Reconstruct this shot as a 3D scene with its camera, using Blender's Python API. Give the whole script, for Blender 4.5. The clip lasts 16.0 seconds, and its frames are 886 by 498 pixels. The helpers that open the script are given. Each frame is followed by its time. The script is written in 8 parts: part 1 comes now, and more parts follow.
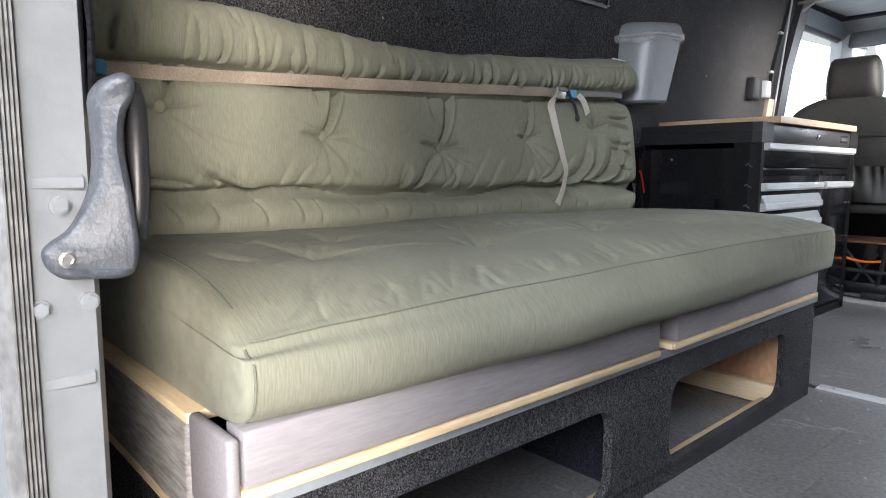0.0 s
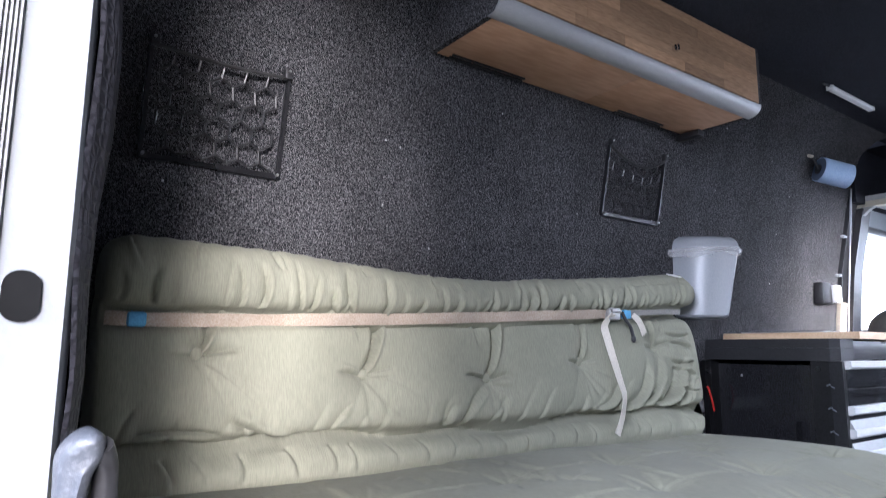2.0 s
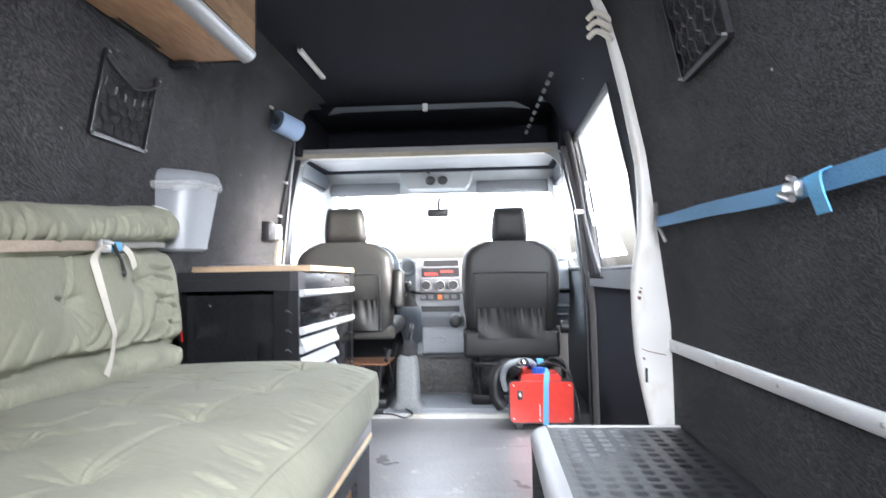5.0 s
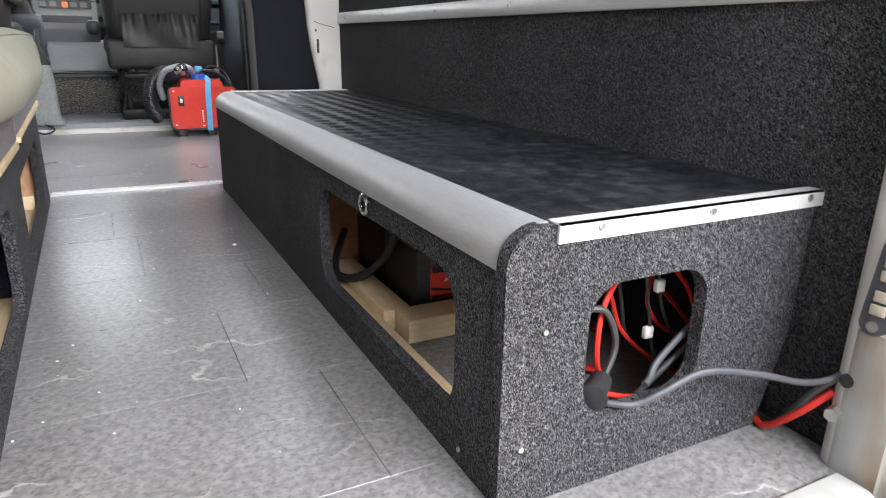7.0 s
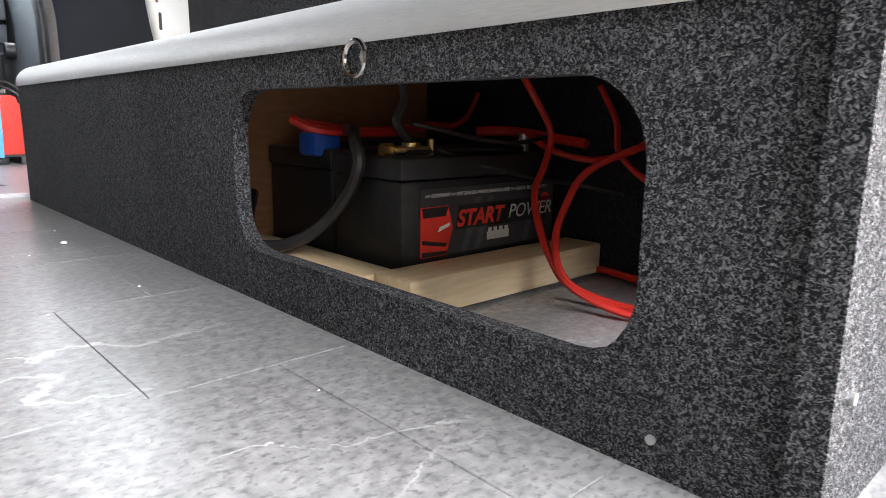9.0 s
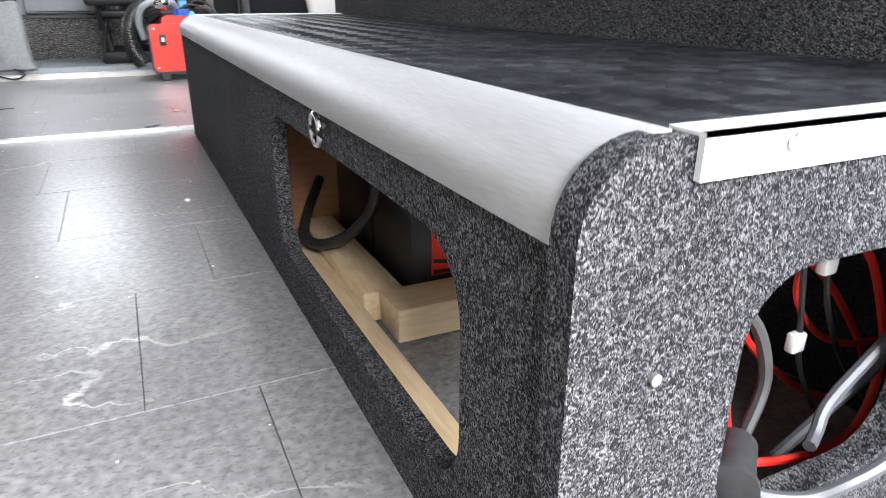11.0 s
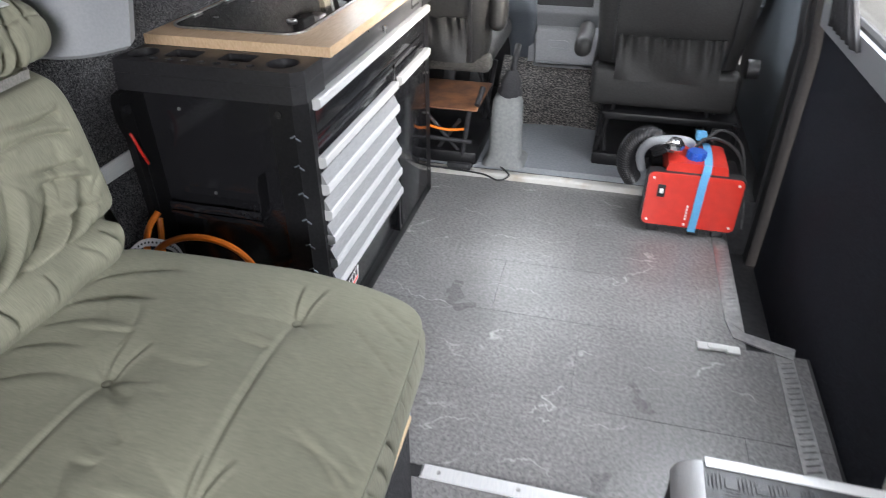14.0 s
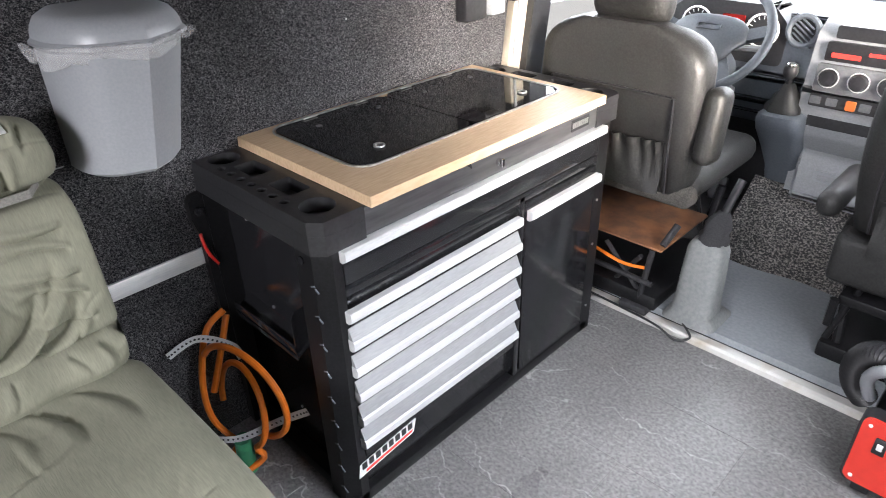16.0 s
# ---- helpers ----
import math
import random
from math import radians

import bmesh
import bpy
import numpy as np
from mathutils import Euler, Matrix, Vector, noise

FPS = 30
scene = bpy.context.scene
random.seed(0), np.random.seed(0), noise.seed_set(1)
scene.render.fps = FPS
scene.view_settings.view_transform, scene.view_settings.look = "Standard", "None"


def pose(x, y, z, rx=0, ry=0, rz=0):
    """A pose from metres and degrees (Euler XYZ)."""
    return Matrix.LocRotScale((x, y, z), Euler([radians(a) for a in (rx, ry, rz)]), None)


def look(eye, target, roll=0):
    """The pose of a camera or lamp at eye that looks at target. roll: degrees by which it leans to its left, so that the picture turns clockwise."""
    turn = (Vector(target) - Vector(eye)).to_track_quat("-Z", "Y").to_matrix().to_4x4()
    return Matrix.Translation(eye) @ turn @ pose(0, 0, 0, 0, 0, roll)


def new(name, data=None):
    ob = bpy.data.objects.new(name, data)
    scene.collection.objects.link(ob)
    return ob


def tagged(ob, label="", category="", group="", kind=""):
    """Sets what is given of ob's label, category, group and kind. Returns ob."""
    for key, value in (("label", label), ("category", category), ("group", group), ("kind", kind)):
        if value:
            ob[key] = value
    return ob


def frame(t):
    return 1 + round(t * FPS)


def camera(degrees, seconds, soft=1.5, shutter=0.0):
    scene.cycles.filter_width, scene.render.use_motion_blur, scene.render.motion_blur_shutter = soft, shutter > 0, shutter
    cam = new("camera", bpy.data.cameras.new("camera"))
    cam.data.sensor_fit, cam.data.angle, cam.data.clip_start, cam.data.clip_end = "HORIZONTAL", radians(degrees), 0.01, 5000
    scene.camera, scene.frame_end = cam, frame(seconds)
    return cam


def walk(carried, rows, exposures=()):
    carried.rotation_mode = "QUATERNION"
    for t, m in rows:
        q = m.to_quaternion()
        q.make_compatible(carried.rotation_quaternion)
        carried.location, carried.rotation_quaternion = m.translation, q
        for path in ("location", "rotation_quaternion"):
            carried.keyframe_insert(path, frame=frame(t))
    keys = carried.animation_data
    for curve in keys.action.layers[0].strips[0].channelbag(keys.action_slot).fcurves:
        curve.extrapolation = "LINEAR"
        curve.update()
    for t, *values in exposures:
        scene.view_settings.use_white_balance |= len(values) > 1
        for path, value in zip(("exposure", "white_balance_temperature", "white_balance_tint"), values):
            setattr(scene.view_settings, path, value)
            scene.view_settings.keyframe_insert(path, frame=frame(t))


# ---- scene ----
cam = camera(68.7, 16.0, 0.8, 0.2)
PATH = [
    (0, (0.627, -0.215, 0.617), (-0.86, 1.099, 0.375), 0.2),
    (0.5, (0.632, -0.196, 0.642), (-0.873, 1.115, 0.51), 0.2),
    (1, (0.647, -0.146, 0.658), (-0.95, 1.057, 0.602), 0.5),
    (1.5, (0.587, -0.129, 0.682), (-1.018, 1.063, 0.744), 0.2),
    (2, (0.594, -0.139, 0.748), (-1.003, 1.026, 1.053), 0.3),
    (2.5, (0.607, -0.142, 0.799), (-0.947, 0.996, 1.34), 0.3),
    (3, (0.616, -0.134, 0.819), (-0.906, 0.995, 1.458), 0.3),
    (3.5, (0.59, -0.133, 0.84), (-0.831, 1.131, 1.458), 0.2),
    (4, (0.519, -0.154, 0.835), (-0.606, 1.408, 1.376), -0.1),
    (4.5, (0.405, -0.211, 0.804), (-0.207, 1.644, 1.232), -0.8),
    (5, (0.367, -0.262, 0.752), (0.225, 1.731, 0.842), -0.9),
    (5.2, (0.39, -0.288, 0.741), (0.367, 1.711, 0.697), -0.0),
    (7.3, (0.155, -0.479, 0.446), (1.121, 1.144, -0.211), 0.8),
    (7.5, (0.155, -0.468, 0.441), (1.166, 1.119, -0.238), 0.7),
    (8, (0.161, -0.367, 0.365), (1.272, 1.173, -0.263), 0.9),
    (8.5, (0.191, -0.193, 0.235), (1.475, 1.281, -0.186), 0.8),
    (9, (0.157, -0.086, 0.202), (1.494, 1.348, -0.192), 0.8),
    (9.2, (0.143, -0.065, 0.198), (1.525, 1.335, -0.164), 0.8),
    (11.3, (0.347, -0.196, 0.410), (0.917, 1.560, -0.357), 0.4),
    (11.5, (0.360, -0.145, 0.456), (0.745, 1.660, -0.304), 0.5),
    (11.6, (0.379, -0.094, 0.492), (0.663, 1.738, -0.258), 0.2),
    (12, (0.381, 0.059, 0.667), (0.389, 1.875, -0.173), 0.0),
    (12.5, (0.363, 0.155, 0.866), (0.36, 1.888, -0.132), -0.0),
    (13, (0.346, 0.418, 0.953), (0.275, 2.111, -0.108), 0.1),
    (13.5, (0.343, 0.629, 1.117), (0.117, 2.285, 0.019), -0.1),
    (14, (0.281, 0.885, 1.229), (-0.144, 2.499, 0.127), -0.3),
    (14.5, (0.248, 1.122, 1.304), (-0.511, 2.607, 0.2), -0.7),
    (15, (0.376, 1.329, 1.359), (-0.712, 2.64, 0.312), -1.2),
    (15.5, (0.479, 1.485, 1.347), (-0.793, 2.669, 0.356), -1.1),
    (16, (0.538, 1.543, 1.341), (-0.68, 2.757, 0.321), -1.6),
]
EXPOSURES = [
    (0, 1.1, 6000, 13), (0.5, 1.32, 5900, 16), (1, 1.5, 5800, 16), (2, 2.0, 5450, 19), (3, 2.72, 5350, 19), (3.5, 2.95, 5450, 18), (4, 2.88, 5700, 17), (4.5, 2.66, 5850, 15), (5, 2.58, 5950, 13),
    (7.3, 1.75, 6450, 13), (8.2, 1.85, 6400, 13), (9.2, 2.75, 6350, 12), (11.3, 2.35, 6250, 13), (12.0, 2.15, 6100, 12), (12.4, 2.3, 6100, 11), (13.0, 1.75, 6050, 12), (13.5, 1.82, 6100, 12), (14, 1.95, 6300, 14), (14.6, 2.15, 6400, 15), (15.3, 2.12, 6250, 16), (16, 2.12, 6300, 16),
]
walk(cam, [(t, look(e, g, r)) for t, e, g, r in PATH], EXPOSURES)

# ---- light ----
world = bpy.data.worlds.new("overcast_sky")
scene.world = world
world.use_nodes = True
wn, wl = world.node_tree.nodes, world.node_tree.links
sky = wn.new("ShaderNodeTexSky")
sky.sky_type, sky.sun_disc = "NISHITA", False
sky.sun_elevation, sky.sun_rotation = radians(7), radians(113)
sky.air_density, sky.dust_density = 1.4, 3.0
soft_sky = wn.new("ShaderNodeHueSaturation")
soft_sky.inputs["Saturation"].default_value = 0.25
wl.new(sky.outputs["Color"], soft_sky.inputs["Color"])
wl.new(soft_sky.outputs["Color"], wn["Background"].inputs["Color"])
wn["Background"].inputs["Strength"].default_value = 0.15
sun = new("sun", bpy.data.lights.new("sun", "SUN"))
sun.data.energy, sun.data.angle, sun.data.color = 3.0, radians(18), (1.0, 0.90, 0.76)
sun.matrix_world = look((1.9, -0.92, 0.96), (0.0, 0.0, 0.70))


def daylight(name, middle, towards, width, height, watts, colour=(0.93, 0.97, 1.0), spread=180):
    """An added area lamp that stands in for sky light at one of the van's openings."""
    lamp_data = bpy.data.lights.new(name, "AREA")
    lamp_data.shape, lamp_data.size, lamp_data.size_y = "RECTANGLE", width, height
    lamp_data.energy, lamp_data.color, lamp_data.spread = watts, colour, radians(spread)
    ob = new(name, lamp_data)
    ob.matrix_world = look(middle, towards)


# Added lamp, unseen, two metres behind the rear opening; brightens the interior like low sky.
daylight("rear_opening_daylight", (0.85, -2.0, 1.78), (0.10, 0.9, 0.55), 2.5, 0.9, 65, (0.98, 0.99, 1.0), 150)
daylight("side_window_daylight", (0.97, 2.51, 1.14), (0.42, 2.48, 0.0), 0.94, 0.64, 4.6, spread=130)
daylight("windscreen_daylight", (0.045, 4.62, 1.28), (0.045, 3.4, 0.40), 1.5, 0.6, 7.0)
daylight("cab_window_daylight", (1.0, 3.80, 1.10), (0.0, 3.7, 0.7), 0.85, 0.5, 2.9)
daylight("cab_window_daylight", (-0.91, 3.80, 1.10), (0.0, 3.7, 0.7), 0.85, 0.5, 2.9)

# ---- mesh helpers ----
from mathutils.geometry import tessellate_polygon

BASES = {}


def thing(name, base, label, category, group="", kind=""):
    ob = new(name)
    ob.empty_display_size = 0.05
    ob.location = base
    BASES[ob] = Vector(base)
    return tagged(ob, label, category, group, kind)


def part(name, bm, material, parent=None, label="", smooth=40.0):
    me = bpy.data.meshes.new(name)
    bmesh.ops.recalc_face_normals(bm, faces=bm.faces)
    bm.to_mesh(me)
    bm.free()
    me.materials.append(material)
    if smooth:
        me.polygons.foreach_set("use_smooth", [True] * len(me.polygons))
        me.set_sharp_from_angle(angle=radians(smooth))
    ob = new(name, me)
    if parent is not None:
        ob.parent = parent
        ob.matrix_parent_inverse = Matrix.Translation(-BASES.get(parent, Vector((0, 0, 0))))
    if label:
        ob["label"] = label
    return ob


def structure(name, bm, material, label, category, smooth=40.0):
    return tagged(part(name, bm, material, None, "", smooth), label, category, "", "structure")


def B():
    return bmesh.new()


def box(bm, x0, x1, y0, y1, z0, z1, bevel=0.0, seg=2, turn=None):
    m = Matrix.Translation(((x0 + x1) / 2, (y0 + y1) / 2, (z0 + z1) / 2))
    if turn is not None:
        m = m @ turn
    m = m @ Matrix.Diagonal((abs(x1 - x0), abs(y1 - y0), abs(z1 - z0), 1))
    made = bmesh.ops.create_cube(bm, size=1, matrix=m)["verts"]
    if bevel:
        edges = list({e for v in made for e in v.link_edges})
        bmesh.ops.bevel(bm, geom=edges, offset=bevel, segments=seg, affect="EDGES", profile=0.5)
    return bm


def cyl(bm, p, q, r, r2=None, n=18, caps=True):
    p, q = Vector(p), Vector(q)
    d = q - p
    m = Matrix.Translation((p + q) / 2) @ d.to_track_quat("Z", "Y").to_matrix().to_4x4()
    bmesh.ops.create_cone(bm, cap_ends=caps, segments=n, radius1=r, radius2=r if r2 is None else r2, depth=d.length, matrix=m)
    return bm


def ball(bm, c, r, scale=(1, 1, 1), n=16):
    bmesh.ops.create_uvsphere(bm, u_segments=n, v_segments=max(6, n // 2), radius=r, matrix=Matrix.Translation(c) @ Matrix.Diagonal((*scale, 1)))
    return bm


def spline(pts, steps=6, closed=False):
    pts = [Vector(p) for p in pts]
    out, n = [], len(pts)
    for i in range(n if closed else n - 1):
        if closed:
            a, b, c, d = pts[i - 1], pts[i], pts[(i + 1) % n], pts[(i + 2) % n]
        else:
            a, b, c, d = pts[max(i - 1, 0)], pts[i], pts[i + 1], pts[min(i + 2, n - 1)]
        for k in range(steps):
            t = k / steps
            out.append(0.5 * (2 * b + (c - a) * t + (2 * a - 5 * b + 4 * c - d) * t * t + (3 * b - a - 3 * c + d) * t ** 3))
    if not closed:
        out.append(pts[-1])
    return out


def tube(bm, pts, r, n=8, closed=False, ribs=0.0):
    pts = [Vector(p) for p in pts]
    up = Vector((0.31, 0.17, 0.93))
    rings = []
    for i, p in enumerate(pts):
        if closed:
            d = pts[(i + 1) % len(pts)] - pts[i - 1]
        else:
            d = pts[min(i + 1, len(pts) - 1)] - pts[max(i - 1, 0)]
        d.normalize()
        side = d.cross(up)
        if side.length < 0.05:
            side = d.cross(Vector((1, 0, 0)))
        side.normalize()
        other = side.cross(d)
        up = other
        rr = r * (1 + (ribs if i % 2 else -ribs))
        rings.append([bm.verts.new(p + rr * (math.cos(2 * math.pi * k / n) * side + math.sin(2 * math.pi * k / n) * other)) for k in range(n)])
    last = len(rings) if closed else len(rings) - 1
    for i in range(last):
        a, b = rings[i], rings[(i + 1) % len(rings)]
        for k in range(n):
            bm.faces.new((a[k], a[(k + 1) % n], b[(k + 1) % n], b[k]))
    if not closed:
        bm.faces.new(rings[0][::-1])
        bm.faces.new(rings[-1])
    return bm


def ribbon(bm, pts, across, width, thick):
    """A flat band along pts: its width lies along the directions in across."""
    pts = [Vector(p) for p in pts]
    if not isinstance(across, list):
        across = [Vector(across)] * len(pts)
    rings = []
    for i, p in enumerate(pts):
        d = (pts[min(i + 1, len(pts) - 1)] - pts[max(i - 1, 0)]).normalized()
        w = across[i] - d * across[i].dot(d)
        w.normalize()
        t = d.cross(w)
        rings.append([bm.verts.new(p + w * (sx * width / 2) + t * (sy * thick / 2)) for sx, sy in ((1, 1), (-1, 1), (-1, -1), (1, -1))])
    for a, b in zip(rings, rings[1:]):
        for k in range(4):
            bm.faces.new((a[k], a[(k + 1) % 4], b[(k + 1) % 4], b[k]))
    bm.faces.new(rings[0][::-1])
    bm.faces.new(rings[-1])
    return bm


def rrect(u0, u1, v0, v1, r, n=5):
    out = []
    for cu, cv, a in ((u1 - r, v1 - r, 0), (u0 + r, v1 - r, 90), (u0 + r, v0 + r, 180), (u1 - r, v0 + r, 270)):
        for k in range(n + 1):
            t = radians(a + 90 * k / n)
            out.append((cu + r * math.cos(t), cv + r * math.sin(t)))
    return out


def rect(u0, u1, v0, v1):
    return [(u0, v0), (u1, v0), (u1, v1), (u0, v1)]


def prism(bm, outer, holes, f0, f1):
    """A slab with holes: 2D loops laid into space by f0 (one face) and f1 (the other)."""
    loops = [list(outer)] + [list(h) for h in holes]
    tris = tessellate_polygon([[Vector((u, v, 0)) for u, v in loop] for loop in loops])
    flat = [p for loop in loops for p in loop]
    a = [bm.verts.new(f0(u, v)) for u, v in flat]
    b = [bm.verts.new(f1(u, v)) for u, v in flat]
    for i, j, k in tris:
        bm.faces.new((a[i], a[j], a[k]))
        bm.faces.new((b[k], b[j], b[i]))
    s = 0
    for loop in loops:
        n = len(loop)
        for i in range(n):
            j = (i + 1) % n
            bm.faces.new((a[s + i], a[s + j], b[s + j], b[s + i]))
        s += n
    return bm


def slab_x(bm, outer, holes, x0, x1):
    return prism(bm, outer, holes, lambda u, v: (x0, u, v), lambda u, v: (x1, u, v))


def slab_y(bm, outer, holes, y0, y1):
    return prism(bm, outer, holes, lambda u, v: (u, y0, v), lambda u, v: (u, y1, v))


def slab_z(bm, outer, holes, z0, z1):
    return prism(bm, outer, holes, lambda u, v: (u, v, z0), lambda u, v: (u, v, z1))


# ---- materials ----
def mat(name, c1, c2=None, scale=20.0, rough=0.6, metal=0.0, bump=0.0, bscale=None, stretch=(1, 1, 1), big=0.15, bigscale=3.0, lo=0.35, hi=0.65, detail=5.0, spec=0.5, coat=0.0, rvar=0.1, per_object=0.0, distortion=0.0, sheen=0.0):
    m = bpy.data.materials.new(name)
    m.use_nodes = True
    n, l = m.node_tree.nodes, m.node_tree.links
    bs = n["Principled BSDF"]
    c2 = c2 or tuple(min(1, v * 0.8) for v in c1)
    tc = n.new("ShaderNodeTexCoord")
    mp = n.new("ShaderNodeMapping")
    mp.inputs["Scale"].default_value = stretch
    l.new(tc.outputs["Object"], mp.inputs["Vector"])
    fine = n.new("ShaderNodeTexNoise")
    fine.inputs["Scale"].default_value, fine.inputs["Detail"].default_value = scale, detail
    fine.inputs["Distortion"].default_value = distortion
    l.new(mp.outputs["Vector"], fine.inputs["Vector"])
    ramp = n.new("ShaderNodeValToRGB")
    ramp.color_ramp.elements[0].position, ramp.color_ramp.elements[1].position = lo, hi
    ramp.color_ramp.elements[0].color, ramp.color_ramp.elements[1].color = (*c1, 1), (*c2, 1)
    l.new(fine.outputs["Fac"], ramp.inputs["Fac"])
    wide = n.new("ShaderNodeTexNoise")
    wide.inputs["Scale"].default_value, wide.inputs["Detail"].default_value = bigscale, 3
    l.new(tc.outputs["Object"], wide.inputs["Vector"])
    rng = n.new("ShaderNodeMapRange")
    rng.inputs["From Min"].default_value, rng.inputs["From Max"].default_value = 0.3, 0.7
    rng.inputs["To Min"].default_value, rng.inputs["To Max"].default_value = 1 - big, 1 + big
    l.new(wide.outputs["Fac"], rng.inputs["Value"])
    val = rng.outputs["Result"]
    if per_object:
        info = n.new("ShaderNodeObjectInfo")
        ro = n.new("ShaderNodeMapRange")
        ro.inputs["To Min"].default_value, ro.inputs["To Max"].default_value = 1 - per_object, 1 + per_object
        l.new(info.outputs["Random"], ro.inputs["Value"])
        mul = n.new("ShaderNodeMath")
        mul.operation = "MULTIPLY"
        l.new(val, mul.inputs[0])
        l.new(ro.outputs["Result"], mul.inputs[1])
        val = mul.outputs["Value"]
    hs = n.new("ShaderNodeHueSaturation")
    l.new(ramp.outputs["Color"], hs.inputs["Color"])
    l.new(val, hs.inputs["Value"])
    l.new(hs.outputs["Color"], bs.inputs["Base Color"])
    rr = n.new("ShaderNodeMapRange")
    rr.inputs["To Min"].default_value, rr.inputs["To Max"].default_value = max(0.02, rough - rvar), min(1, rough + rvar)
    l.new(wide.outputs["Fac"], rr.inputs["Value"])
    l.new(rr.outputs["Result"], bs.inputs["Roughness"])
    bs.inputs["Metallic"].default_value = metal
    bs.inputs["Specular IOR Level"].default_value = spec
    bs.inputs["Coat Weight"].default_value = coat
    bs.inputs["Sheen Weight"].default_value = sheen
    if bump:
        bn = n.new("ShaderNodeTexNoise")
        bn.inputs["Scale"].default_value, bn.inputs["Detail"].default_value = bscale or scale, 3
        bn.inputs["Distortion"].default_value = distortion
        l.new(mp.outputs["Vector"], bn.inputs["Vector"])
        bu = n.new("ShaderNodeBump")
        bu.inputs["Strength"].default_value, bu.inputs["Distance"].default_value = bump, 0.004
        l.new(bn.outputs["Fac"], bu.inputs["Height"])
        l.new(bu.outputs["Normal"], bs.inputs["Normal"])
    return m


CARPET = mat("charcoal_felt", (0.009, 0.0095, 0.012), (0.23, 0.225, 0.230), scale=290, rough=0.95, bump=1.0, bscale=280, lo=0.46, hi=0.69, detail=4, distortion=1.6, big=0.22, bigscale=5, spec=0.12, sheen=0.02)
FELT_FINE = mat("fine_charcoal_felt", (0.009, 0.0095, 0.012), (0.26, 0.258, 0.27), scale=340, rough=0.95, bump=1.0, bscale=370, lo=0.46, hi=0.73, detail=3, distortion=2.0, big=0.2, bigscale=5, spec=0.12, sheen=0.02)
# Darkened wall felt: shade painted into ceiling and bench divider; also the dark linings.
CARPET_DARK = mat("black_and_shaded_felt", (0.011, 0.012, 0.017), (0.046, 0.050, 0.068), scale=330, rough=0.95, bump=0.7, lo=0.42, hi=0.72, detail=3, distortion=1.2, spec=0.2)
HOLE_BLACK = mat("unlit_hollow_black", (0.004, 0.004, 0.004), (0.006, 0.006, 0.006), scale=40, rough=0.9, spec=0.1)
ALU = mat("brushed_aluminium", (0.47, 0.48, 0.49), (0.55, 0.55, 0.555), scale=60, rough=0.52, metal=0.65, stretch=(20, 1, 20), bump=0.04, big=0.06)
ALU_WHITE = mat("pale_aluminium", (0.52, 0.53, 0.54), (0.60, 0.60, 0.595), scale=40, rough=0.40, metal=0.2, stretch=(12, 1, 12), bump=0.03, big=0.06)
RAIL_WHITE = mat("bright_anodised_rail", (0.64, 0.65, 0.66), (0.72, 0.72, 0.715), scale=40, rough=0.36, metal=0.2, stretch=(12, 1, 12), bump=0.03, big=0.06)
HANDLE_GREY = mat("satin_grey_aluminium", (0.27, 0.275, 0.28), (0.33, 0.335, 0.34), scale=40, rough=0.45, metal=0.3, stretch=(12, 1, 12), big=0.06)
STEEL = mat("zinc_steel", (0.42, 0.42, 0.42), (0.56, 0.56, 0.55), scale=90, rough=0.35, metal=0.9, big=0.12)
CHROME = mat("chrome", (0.8, 0.8, 0.8), (0.7, 0.7, 0.7), scale=30, rough=0.12, metal=1.0)
DOOR_PAINT = mat("grey_white_paint", (0.180, 0.192, 0.202), (0.200, 0.212, 0.222), scale=40, rough=0.36, bump=0.10, bscale=170, big=0.05, bigscale=2, rvar=0.06)
POST_PAINT = mat("worn_white_paint", (0.60, 0.59, 0.56), (0.42, 0.36, 0.27), scale=13, rough=0.42, bump=0.12, bscale=80, lo=0.52, hi=0.80, stretch=(1, 1, 0.5), big=0.12)
RUSTY_PAINT = mat("rust_stained_paint", (0.36, 0.365, 0.36), (0.24, 0.15, 0.075), scale=11, rough=0.5, bump=0.2, bscale=60, lo=0.44, hi=0.66, stretch=(1, 1, 0.3), big=0.25, bigscale=7)
CREAM = mat("cream_trim", (0.46, 0.42, 0.34), (0.38, 0.34, 0.27), scale=10, rough=0.55, big=0.1)
RUBBER = mat("black_rubber", (0.016, 0.016, 0.018), (0.03, 0.03, 0.032), scale=60, rough=0.6, bump=0.1)
SEAL = mat("grey_rubber_seal", (0.10, 0.10, 0.10), (0.17, 0.17, 0.165), scale=80, rough=0.6, bump=0.1)
FUTON = mat("olive_cotton", (0.212, 0.212, 0.158), (0.264, 0.263, 0.199), scale=430, rough=0.9, bump=0.16, bscale=430, stretch=(0.12, 1, 0.12), big=0.10, bigscale=4, spec=0.2, sheen=0.05, lo=0.3, hi=0.7)
FUTON_SEAM = mat("olive_thread", (0.165, 0.17, 0.125), (0.13, 0.135, 0.10), scale=300, rough=0.9)
WHITE_WOOD = mat("whitewashed_wood", (0.285, 0.268, 0.275), (0.245, 0.228, 0.236), scale=30, rough=0.6, stretch=(6, 1, 8), bump=0.12, big=0.14)
GREY_WOOD = mat("weathered_wood", (0.30, 0.29, 0.28), (0.17, 0.16, 0.155), scale=26, rough=0.75, stretch=(1, 8, 9), bump=0.2, big=0.2)
PINE = mat("raw_pine", (0.76, 0.60, 0.385), (0.66, 0.48, 0.27), scale=22, rough=0.55, stretch=(7, 1, 9), bump=0.1, big=0.12)
